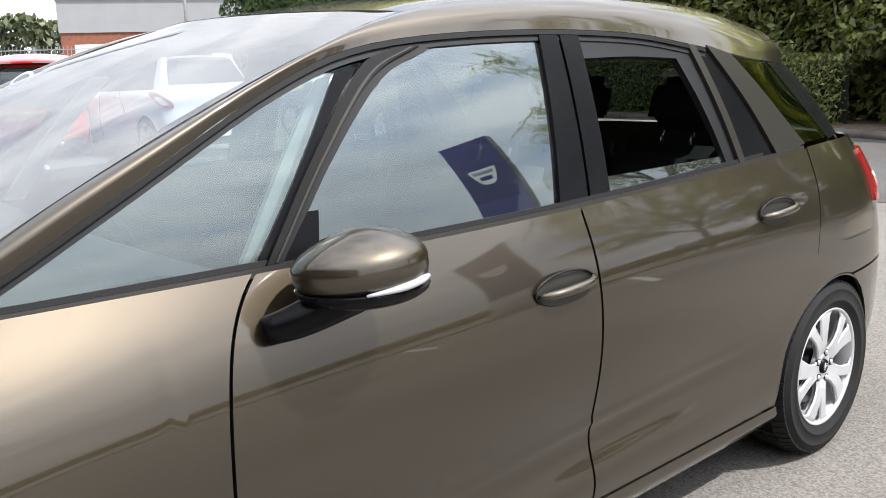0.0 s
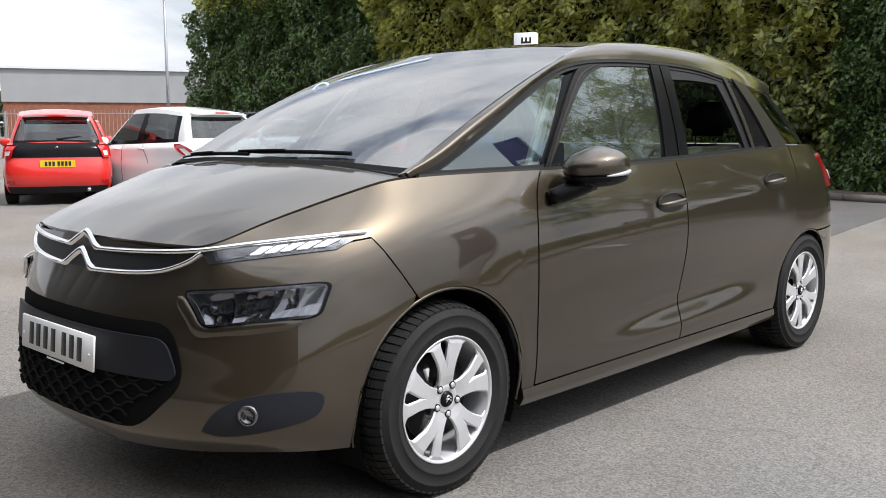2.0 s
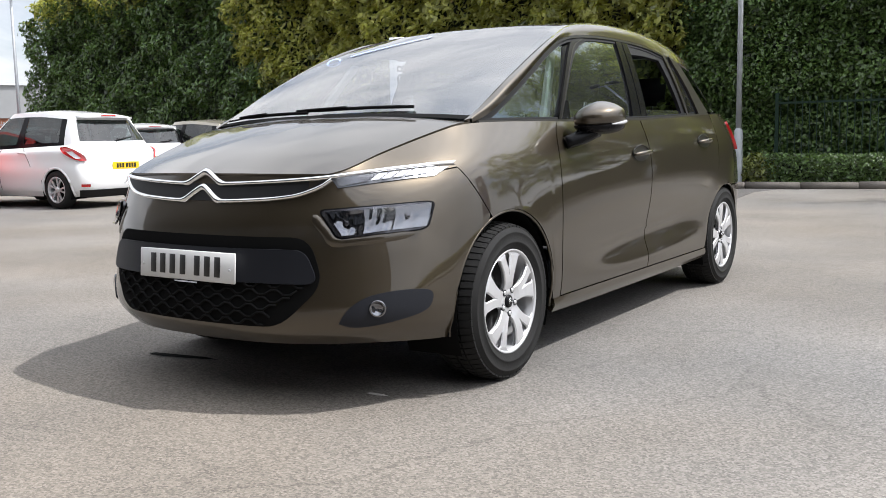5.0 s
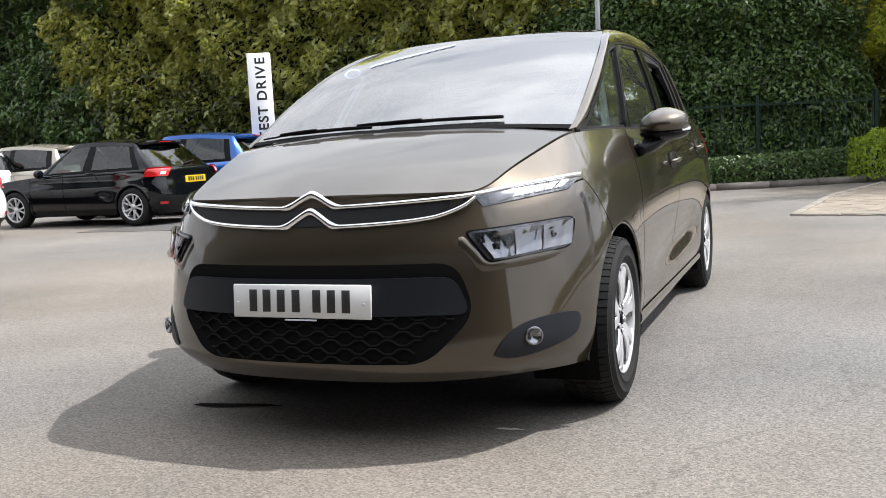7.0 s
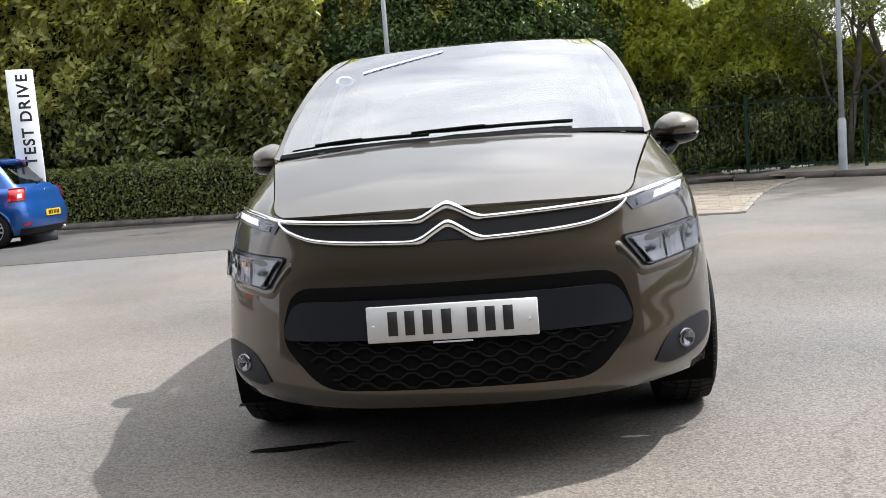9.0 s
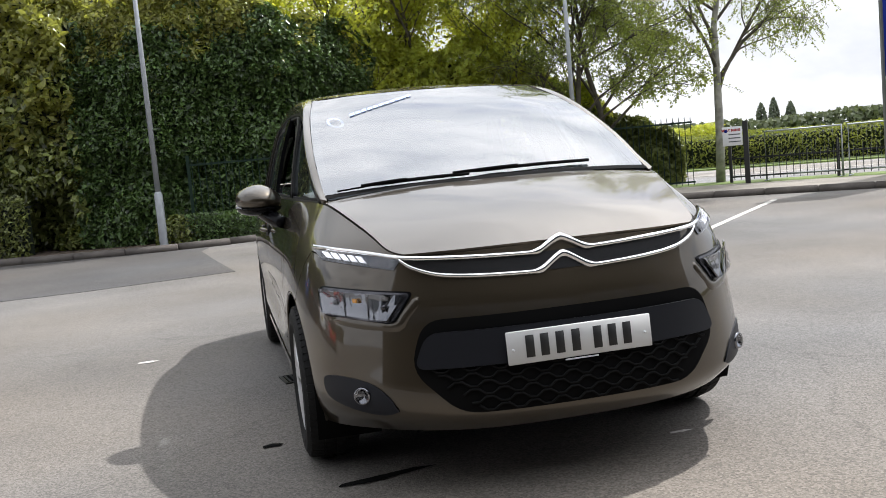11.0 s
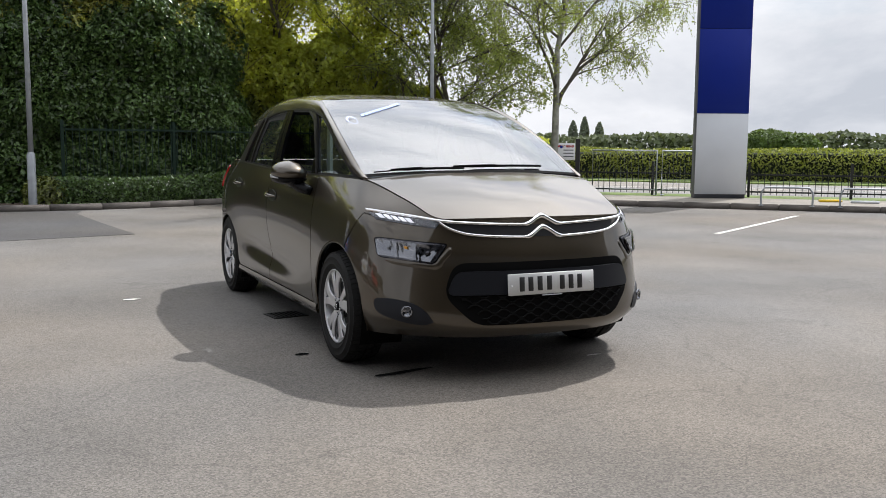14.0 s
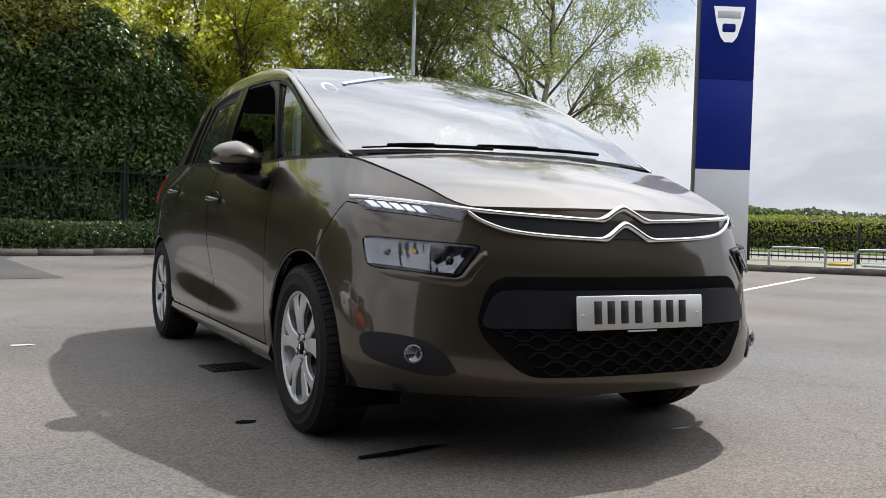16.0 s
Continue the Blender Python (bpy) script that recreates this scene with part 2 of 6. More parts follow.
M_REDINK = mat("red_sign_ink", (0.35, 0.03, 0.03), 0.5)
M_INK = mat("plate_ink", (0.015, 0.015, 0.015), 0.5)
M_TARMAC = tarmac_mat("pale_worn_tarmac", (0.150, 0.140, 0.128))
M_TARMAC_DARK = tarmac_mat("darker_tarmac", (0.085, 0.081, 0.079))
M_PAVE = mat("pale_concrete_paving", (0.25, 0.225, 0.19), 0.9, var=0.2, var_scale=1.5, bump=0.4, bump_scale=50.0, var2=0.15)
M_KERB = mat("concrete_kerb", (0.120, 0.106, 0.094), 0.9, var=0.22, var_scale=4.0, bump=0.4, bump_scale=50.0, var2=0.15, obj_var=0.12)
M_SOIL = mat("bark_soil", (0.085, 0.06, 0.042), 0.95, var=0.35, var_scale=9.0, bump=1.0, bump_scale=30.0, var2=0.4)
M_LINE = mat("worn_white_road_paint", (0.60, 0.58, 0.53), 0.7, var=0.2, var_scale=3.0, var2=0.25, bump_scale=45.0)
M_GRASS = mat("verge_grass", (0.12, 0.17, 0.035), 0.9, var=0.3, var_scale=1.3, var2=0.3, bump=0.6, bump_scale=40.0)
M_FENCE = mat("dark_green_fence_paint", (0.010, 0.024, 0.016), 0.7, var=0.2, spec=0.2)
M_GALV = mat("galvanised_steel", (0.36, 0.38, 0.40), 0.5, 0.35, var=0.12, var_scale=6.0)
M_BLACKPOST = mat("black_painted_metal", (0.015, 0.015, 0.015), 0.5)
M_SIGN = mat("white_sign_panel", (0.78, 0.79, 0.80), 0.4, var=0.03)
M_SIGN_GREY = mat("pale_grey_sign_panel", (0.58, 0.60, 0.63), 0.45, var=0.04, var_scale=1.5)
M_BLUE = mat("royal_blue_sign_panel", (0.006, 0.020, 0.21), 0.5, var=0.05, var_scale=1.5, spec=0.15)
M_TOTEM_EDGE = mat("dark_grey_sign_edge", (0.10, 0.105, 0.12), 0.5)
M_CLAD = mat("grey_metal_cladding", (0.27, 0.275, 0.28), 0.55, var=0.06, var_scale=0.4)
M_BRICK = mat("red_brick_wall", (0.22, 0.085, 0.05), 0.9, var=0.2, var_scale=2.0, var2=0.2, bump_scale=14.0)
M_BARK = mat("grey_brown_bark", (0.11, 0.095, 0.08), 0.9, var=0.35, var_scale=6.0, bump=0.8, bump_scale=25.0)
M_BIRCH = mat("birch_bark", (0.33, 0.32, 0.29), 0.8, var=0.45, var_scale=5.0, bump=0.5, bump_scale=18.0)
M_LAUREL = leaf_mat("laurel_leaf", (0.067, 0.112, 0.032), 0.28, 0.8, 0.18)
# Yellow-green top growth, with sunlight on the upper leaves put into its colour.
M_LAUREL_SUN = leaf_mat("sunlit_yellow_green_leaf", (0.245, 0.250, 0.080), 0.28, 0.85, 0.45)
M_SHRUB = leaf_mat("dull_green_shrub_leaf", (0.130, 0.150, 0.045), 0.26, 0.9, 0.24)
M_ROADHEDGE = leaf_mat("clipped_hedge_leaf", (0.19, 0.215, 0.040), 0.6, 0.6, 0.3)
M_SPRING = leaf_mat("fresh_spring_leaf", (0.33, 0.375, 0.080), 0.38, 0.7, 0.52)
M_BIRCH_LEAF = leaf_mat("birch_leaf", (0.20, 0.235, 0.075), 0.4, 0.6, 0.4)
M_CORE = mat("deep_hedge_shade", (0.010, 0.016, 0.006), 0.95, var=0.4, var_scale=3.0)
M_HAZE = leaf_mat("hazy_distant_foliage", (0.15, 0.17, 0.125), 0.9, 0.2, 0.1)
M_FARWOOD = leaf_mat("distant_foliage", (0.125, 0.145, 0.085), 0.8, 0.35, 0.1)


# ---- mesh helpers ----
def mesh_of(verts, faces, smooth=True):
    me = bpy.data.meshes.new("mesh")
    me.from_pydata([tuple(map(float, v)) for v in verts], [], [tuple(map(int, f)) for f in faces])
    if smooth:
        me.shade_smooth()
    me.update()
    return me


def part(name, shape, material, parent=None, label=""):
    """Links a mesh or bmesh as ONE object under a thing or a part."""
    if isinstance(shape, bmesh.types.BMesh):
        me = bpy.data.meshes.new(name)
        shape.to_mesh(me)
        shape.free()
    else:
        me = shape
    me.name = name
    if not me.materials:
        me.materials.append(material)
    ob = new(name, me)
    if parent is not None:
        ob.parent = parent
    if label:
        tagged(ob, label)
    return ob


def thing(name, label, category, group="", m=None):
    ob = new(name)
    ob.empty_display_size = 0.1
    if m is not None:
        ob.matrix_world = m
    return tagged(ob, label, category, group)


def joined(shapes):
    """One mesh out of several (verts, faces) pairs."""
    V, F = [], []
    for v, f in shapes:
        k = len(V)
        V.extend([tuple(p) for p in v])
        F.extend([tuple(i + k for i in q) for q in f])
    return V, F


def box(x0, x1, y0, y1, z0, z1):
    v = [(x, y, z) for x in (x0, x1) for y in (y0, y1) for z in (z0, z1)]
    return v, [(0, 1, 3, 2), (4, 6, 7, 5), (0, 4, 5, 1), (2, 3, 7, 6), (0, 2, 6, 4), (1, 5, 7, 3)]


def rbox(size, center=(0, 0, 0), bevel=0.01, seg=2):
    """A box with rounded edges."""
    bm = bmesh.new()
    bmesh.ops.create_cube(bm, size=1, matrix=Matrix.Translation(center) @ Matrix.Diagonal((*size, 1)))
    bmesh.ops.bevel(bm, geom=bm.edges[:], offset=bevel, segments=seg, affect="EDGES")
    for f in bm.faces:
        f.smooth = True
    return bm


def tube(points, radius, sides=8, cap=True):
    """A round bar along points; radius is one number or one for each point."""
    P = [Vector(p) for p in points]
    R = radius if hasattr(radius, "__len__") else [radius] * len(P)
    V, F = [], []
    up = Vector((0, 0, 1))
    for i, p in enumerate(P):
        d = (P[min(i + 1, len(P) - 1)] - P[max(i - 1, 0)]).normalized()
        a = d.cross(up if abs(d.z) < 0.95 else Vector((1, 0, 0))).normalized()
        b = d.cross(a)
        for k in range(sides):
            w = 2 * math.pi * k / sides
            V.append(p + (a * math.cos(w) + b * math.sin(w)) * R[i])
    for i in range(len(P) - 1):
        for k in range(sides):
            q = (k + 1) % sides
            F.append((i * sides + k, i * sides + q, (i + 1) * sides + q, (i + 1) * sides + k))
    if cap:
        F.append(tuple(range(sides))[::-1])
        F.append(tuple((len(P) - 1) * sides + k for k in range(sides)))
    return V, F


def lathe(profile, sides=32, axis="x"):
    """A ring or disc turned round an axis, from (along, radius) pairs."""
    V, F = [], []
    for a, r in profile:
        for k in range(sides):
            w = 2 * math.pi * k / sides
            c, s = r * math.cos(w), r * math.sin(w)
            V.append((a, c, s) if axis == "x" else (c, a, s) if axis == "y" else (c, s, a))
    n = len(profile)
    for i in range(n - 1):
        for k in range(sides):
            q = (k + 1) % sides
            F.append((i * sides + k, i * sides + q, (i + 1) * sides + q, (i + 1) * sides + k))
    return V, F


def cr(P, t):
    """Catmull-Rom through the rows of P at the parameters t."""
    P, t = np.asarray(P, float), np.atleast_1d(np.asarray(t, float))
    n = len(P)
    i = np.clip(np.floor(t).astype(int), 0, n - 2)
    f = (t - i).reshape((-1,) + (1,) * (P.ndim - 1))
    a = np.where((i > 0).reshape(f.shape), P[np.maximum(i - 1, 0)], 2 * P[i] - P[i + 1])
    d = np.where((i < n - 2).reshape(f.shape), P[np.minimum(i + 2, n - 1)], 2 * P[i + 1] - P[i])
    b, c = P[i], P[i + 1]
    return 0.5 * (2 * b + (c - a) * f + (2 * a - 5 * b + 4 * c - d) * f * f + (3 * b - a - 3 * c + d) * f ** 3)


def curve(pts, n):
    return cr(pts, np.linspace(0, len(pts) - 1, n))


def grid_faces(nu, nv, base=0):
    return [(base + i * nv + j, base + (i + 1) * nv + j, base + (i + 1) * nv + j + 1, base + i * nv + j + 1) for i in range(nu - 1) for j in range(nv - 1)]


def sheet(G, lip=0.0, flip=False, mirror=False, both=False):
    """A skin from a grid of points, its border turned inwards by lip; mirror gives the twin across the car's middle."""
    G = np.asarray(G, float)
    if mirror:
        G = G * (-1, 1, 1)
        flip = not flip
    nu, nv = G.shape[:2]
    du, dv = np.gradient(G, axis=0), np.gradient(G, axis=1)
    N = np.cross(du, dv)
    N /= np.maximum(np.linalg.norm(N, axis=2, keepdims=True), 1e-9)
    if flip:
        N = -N
    V = [tuple(p) for p in G.reshape(-1, 3)]
    F = [f[::-1] for f in grid_faces(nu, nv)] if flip else grid_faces(nu, nv)
    if lip:
        ring = [(i, 0) for i in range(nu)] + [(nu - 1, j) for j in range(1, nv)] + [(i, nv - 1) for i in range(nu - 2, -1, -1)] + [(0, j) for j in range(nv - 2, 0, -1)]
        k0 = len(V)
        for i, j in ring:
            V.append(tuple(G[i, j]))
        k1 = len(V)
        for i, j in ring:
            V.append(tuple(G[i, j] - N[i, j] * lip))
        m = len(ring)
        for a in range(m):
            b = (a + 1) % m
            q = (k0 + a, k0 + b, k1 + b, k1 + a)
            F.append(q if flip else q[::-1])
    return V, F


def solid(G, thick, out):
    """A plate from a grid of points, its face towards out and its thickness behind it."""
    G = np.asarray(G, float)
    nu, nv = G.shape[:2]
    N = np.cross(np.gradient(G, axis=0), np.gradient(G, axis=1))
    flip = float((N.reshape(-1, 3) @ np.asarray(out, float)).sum()) < 0
    N /= np.maximum(np.linalg.norm(N, axis=2, keepdims=True), 1e-9)
    if flip:
        N = -N
    V, F = sheet(G, thick, flip)
    k = len(V)
    V = V + [tuple(p) for p in (G - N * thick).reshape(-1, 3)]
    back = grid_faces(nu, nv, k)
    return V, F + (back if flip else [f[::-1] for f in back])


def quad(a, b, c, d, nu=6, nv=6):
    """A bilinear grid: a-b is the first edge, d-c the opposite one."""
    a, b, c, d = (np.asarray(p, float) for p in (a, b, c, d))
    u, v = np.linspace(0, 1, nu)[:, None, None], np.linspace(0, 1, nv)[None, :, None]
    return (a * (1 - u) + b * u) * (1 - v) + (d * (1 - u) + c * u) * v


def add(name, vf, material, parent, label="", smooth=True):
    return part(name, mesh_of(*vf, smooth), material, parent, label)


# ---- the bronze people carrier ----
# Its character lines, from the middle of the nose round the flank to the middle of the tail.
SILL = [(0, -.85, .250), (.30, -.83, .250), (.53, -.73, .248), (.68, -.59, .245), (.78, -.46, .240), (.84, -.30, .235), (.872, 0, .220), (.858, .45, .205), (.852, 1.0, .200), (.852, 1.5, .200), (.855, 2.2, .205), (.862, 2.785, .22), (.825, 3.15, .24), (.70, 3.36, .27), (.42, 3.44, .29), (0, 3.46, .29)]
SKIRT = [(0, -.905, .325), (.30, -.885, .325), (.575, -.785, .328), (.725, -.655, .33), (.815, -.51, .33), (.862, -.33, .33), (.886, 0, .33), (.880, .45, .32), (.882, 1.0, .315), (.884, 1.5, .315), (.886, 2.2, .32), (.888, 2.785, .33), (.858, 3.15, .34), (.74, 3.42, .36), (.44, 3.52, .37), (0, 3.54, .37)]
RUB = [(0, -.875, .490), (.30, -.856, .490), (.575, -.768, .485), (.722, -.635, .48), (.818, -.495, .48), (.870, -.30, .48), (.891, 0, .50), (.888, .45, .49), (.867, 1.0, .46), (.865, 1.5, .468), (.874, 2.2, .49), (.898, 2.785, .50), (.870, 3.15, .50), (.752, 3.43, .50), (.44, 3.535, .50), (0, 3.555, .50)]
CHEST = [(0, -.850, .640), (.30, -.835, .640), (.565, -.752, .648), (.706, -.618, .655), (.802, -.468, .665), (.860, -.28, .675), (.883, 0, .70), (.888, .45, .70), (.893, 1.0, .69), (.896, 1.5, .70), (.903, 2.2, .71), (.905, 2.785, .71), (.872, 3.15, .71), (.748, 3.42, .70), (.44, 3.52, .70), (0, 3.535, .70)]
SHOULDER = [(0, -.808, .765), (.30, -.793, .768), (.555, -.712, .785), (.685, -.575, .812), (.777, -.405, .842), (.822, -.235, .868), (.846, 0, .885), (.862, .45, .89), (.876, 1.0, .89), (.884, 1.5, .90), (.890, 2.2, .915), (.885, 2.785, .925), (.852, 3.13, .92), (.722, 3.36, .91), (.43, 3.45, .90), (0, 3.46, .90)]
WAIST = [(0, -.775, .858), (.30, -.760, .856), (.555, -.702, .852), (.607, -.53, .913), (.648, -.365, .963), (.692, -.185, 1.013), (.728, -.03, 1.042), (.787, .45, 1.048), (.812, 1.0, 1.050), (.828, 1.5, 1.058), (.828, 2.2, 1.082), (.812, 2.785, 1.105), (.765, 3.10, 1.105), (.64, 3.27, 1.10), (.38, 3.36, 1.10), (0, 3.385, 1.10)]
NET = np.array([SILL, SKIRT, RUB, CHEST, SHOULDER, WAIST], float).transpose(1, 0, 2)
S_FINE, L_FINE = np.linspace(0, 15, 301), np.linspace(0, 5, 61)
FINE = cr(cr(NET, S_FINE).transpose(1, 0, 2), L_FINE).transpose(1, 0, 2)
_k = np.exp(-.5 * (np.arange(-16, 17) / 6.5) ** 2)
_pad = np.concatenate([FINE[16:0:-1] * (-1, 1, 1), FINE, FINE[-2:-18:-1] * (-1, 1, 1)], 0)
FINE = sum(w * _pad[i:i + 301] for i, w in enumerate(_k / _k.sum()))
_k = np.exp(-.5 * (np.arange(-9, 10) / 3.2) ** 2)
_pad = np.concatenate([2 * FINE[:, :1] - FINE[:, 9:0:-1], FINE, 2 * FINE[:, -1:] - FINE[:, -2:-11:-1]], 1)
FINE = sum(w * _pad[:, i:i + 61] for i, w in enumerate(_k / _k.sum()))
FINE_PAD = np.concatenate([2 * FINE[:1] - FINE[1:2], FINE, 2 * FINE[-1:] - FINE[-2:-1]], 0)
FINE_PAD = np.concatenate([2 * FINE_PAD[:, :1] - FINE_PAD[:, 1:2], FINE_PAD, 2 * FINE_PAD[:, -1:] - FINE_PAD[:, -2:-1]], 1)


def skin(s, l):
    """The body's skin at station s (0 nose to 15 tail) and line l (0 sill to 5 waist)."""
    s, l = np.broadcast_arrays(np.asarray(s, float), np.asarray(l, float))
    i, j = np.clip(s / 0.05, 0, 299.999), np.clip(l * 12, 0, 59.999)
    a, b = i.astype(int), j.astype(int)
    f, g = (i - a)[..., None], (j - b)[..., None]
    return (FINE[a, b] * (1 - f) + FINE[a + 1, b] * f) * (1 - g) + (FINE[a, b + 1] * (1 - f) + FINE[a + 1, b + 1] * f) * g


def fine_skin(S, L):
    """The same skin with soft interpolation, for the panels' points."""
    S, L = np.broadcast_arrays(np.asarray(S, float), np.asarray(L, float))
    i, j = np.clip(S / 0.05, 0, 299.999), np.clip(L * 12, 0, 59.999)
    a, b = i.astype(int), j.astype(int)
    wt = lambda f: (.5 * (-f + 2 * f * f - f ** 3), .5 * (2 - 5 * f * f + 3 * f ** 3), .5 * (f + 4 * f * f - 3 * f ** 3), .5 * (f ** 3 - f * f))
    out = 0
    for p, wp in zip((-1, 0, 1, 2), wt(i - a)):
        for q, wq in zip((-1, 0, 1, 2), wt(j - b)):
            out = out + FINE_PAD[a + p + 1, b + q + 1] * (wp * wq)[..., None]
    return out


def pressed(G):
    """The skin's points with the flank's pressed shapes added."""
    G = np.array(G, float)
    G[..., 0] += relief(G[..., 1], G[..., 2]) * np.clip((G[..., 0] - .76) / .06, 0, 1)
    return G


def relief(y, z):
    """Pressed shapes of the flank: the two-step scoop low on the doors and the flared wheel arches."""
    ends = np.clip((y - .55) / 1.0, 0, 1) * np.clip((2.45 - y) / .55, 0, 1)
    ends = ends * ends * (3 - 2 * ends)
    d = z - (.452 + .052 * (y - .85))
    up = -.011 * np.exp(-np.maximum(d, 0) / .065) * (d >= 0)
    ridge = .0055 * np.exp(-(d / .010) ** 2)
    low = np.where(d < 0, -.011 - .013 * np.sin(np.clip(-d / .150, 0, 1) * math.pi), 0) * np.clip(1 + d / .165, 0, 1)
    out = (up + ridge + low) * ends
    for yc, zc, r in ((0.0, .315, .375), (2.785, .305, .352)):
        q = np.hypot(y - yc, z - zc) - r
        k = np.where(q < .0, 1.0, np.exp(-(np.maximum(q, 0) / .075) ** 2))
        out = out + .0035 * k * np.clip((z - .26) / .12, 0, 1)
    return out


def s_at(y, l=3.0):
    """The station on the flank at length y."""
    j = int(round(l * 12))
    return np.interp(y, FINE[60:261, j, 1], S_FINE[60:261])


def l_at(s, z):
    """The line at height z on station s."""
    c = skin(np.full(61, float(s)), L_FINE)[:, 2]
    return float(np.interp(z, c, L_FINE))


def flank_x(y, z):
    y, z = np.broadcast_arrays(np.asarray(y, float), np.asarray(z, float))
    out = np.empty(y.shape)
    for k in np.ndindex(y.shape):
        ys, zs = [], []
        for j in range(0, 61, 3):
            s = np.interp(y[k], FINE[60:261, j, 1], S_FINE[60:261])
            p = skin(s, j / 12)
            ys.append(p[0])
            zs.append(p[2])
        out[k] = np.interp(z[k], zs, ys)
    return out + relief(y, z)


def front_y(x, z):
    x, z = np.broadcast_arrays(np.asarray(x, float), np.asarray(z, float))
    out = np.empty(x.shape)
    for k in np.ndindex(x.shape):
        ys, zs = [], []
        for j in range(0, 61, 2):
            s = np.interp(abs(x[k]), FINE[:116, j, 0], S_FINE[:116])
            p = skin(s, j / 12)
            ys.append(p[1])
            zs.append(p[2])
        out[k] = np.interp(z[k], zs, ys)
    return out


def on_front(xz, off=0.0):
    """Points of the nose over (x, z) places, lifted off the skin by off."""
    xz = np.asarray(xz, float)
    x, z = xz[..., 0], xz[..., 1]
    e = 0.008
    y = front_y(x, z)
    n = np.stack([(front_y(x + e, z) - front_y(x - e, z)) / (2 * e), -np.ones_like(x), (front_y(x, z + e) - front_y(x, z - e)) / (2 * e)], -1)
    n /= np.linalg.norm(n, axis=-1, keepdims=True)
    return np.stack([x, y, z], -1) + n * off


def flat4(a, b, c, d, nu=8, nv=5):
    """A bilinear grid of places in a plane."""
    return quad((*a, 0), (*b, 0), (*c, 0), (*d, 0), nu, nv)[..., :2]


def glass_x(y, z):
    """The side windows' plane: leaning in, slightly bowed."""
    w = np.interp(y, FINE[100:261, 60, 1], FINE[100:261, 60, 0])
    h = np.interp(y, FINE[100:261, 60, 1], FINE[100:261, 60, 2])
    d = np.asarray(z) - h
    return w - 0.012 - 0.215 * d - 0.26 * d * d - 1.3 * np.maximum(np.asarray(y) - 2.3, 0) ** 2 * np.maximum(d, 0)


def on_glass(yz, off=0.0):
    yz = np.asarray(yz, float)
    y, z = yz[..., 0], yz[..., 1]
    return np.stack([glass_x(y, z) + off, y, z], -1)


def rounded(poly, r, n=6):
    """A closed loop of places with its corners rounded."""
    P = np.array(poly, float)
    out = []
    for i in range(len(P)):
        a, b, c = P[i - 1], P[i], P[(i + 1) % len(P)]
        u, v = (a - b) / np.linalg.norm(a - b), (c - b) / np.linalg.norm(c - b)
        p, q = b + u * min(r, .48 * np.linalg.norm(a - b)), b + v * min(r, .48 * np.linalg.norm(c - b))
        out += [p * (1 - t) ** 2 + b * 2 * t * (1 - t) + q * t * t for t in np.linspace(0, 1, n)]
    return np.array(out)


def front_patch(loop, off, dish=0.0, lip=.008, steps=12):
    """A patch of the nose inside a loop, its middle set back by dish."""
    dense = []
    for i in range(len(loop)):
        a, b = loop[i], loop[(i + 1) % len(loop)]
        k = max(1, int(np.linalg.norm(b - a) / .05))
        dense += [a + (b - a) * t / k for t in range(k)]
    loop = np.array(dense + dense[:1])
    c = loop[:-1].mean(0)
    ks = np.linspace(1, .03, steps)
    G = np.stack([c + (loop - c) * k for k in ks], 1)
    P = on_front(G, off)
    P[..., 1] += dish * np.minimum((1 - ks) * 5, 1)[None, :]
    return sheet(P, lip, flip=True)


ARCH_F, ARCH_R = (0.0, 0.315, 0.375), (2.785, 0.305, 0.352)


def arch_z(y, arch, edge):
    """Height of the panel's lower edge over a wheel arch."""
    yc, zc, r = arch
    h = r * r - (y - yc) ** 2
    return max(edge, zc + math.sqrt(h)) if h > 0 else edge


def flank_panel(s0, s1, low, high, nu, nv, side, lip=0.014, knee=None):
    """A panel of the flank between two upright seams, given by height fraction, and two long edges, given by station; knee is a station that keeps one upright column."""
    S, L = np.empty((nu, nv)), np.empty((nu, nv))
    ends = [(b, s0(b), s1(b)) for b in np.linspace(0, 1, nv)]
    for i, a in enumerate(np.linspace(0, 1, nu)):
        for j, (b, e0, e1) in enumerate(ends):
            s = S[i, j] = float(np.interp(a, (0, .9, 1), (e0, knee, e1))) if knee else e0 * (1 - a) + e1 * a
            L[i, j] = low(s) * (1 - b) + high(s) * b
    return sheet(pressed(fine_skin(S, L)), lip, flip=False, mirror=side < 0)


def rings(items, side):
    """Turns (verts, faces) to the car's other side."""
    if side > 0:
        return items
    v, f = items
    return [(-p[0], p[1], p[2]) for p in v], [tuple(q)[::-1] for q in f]


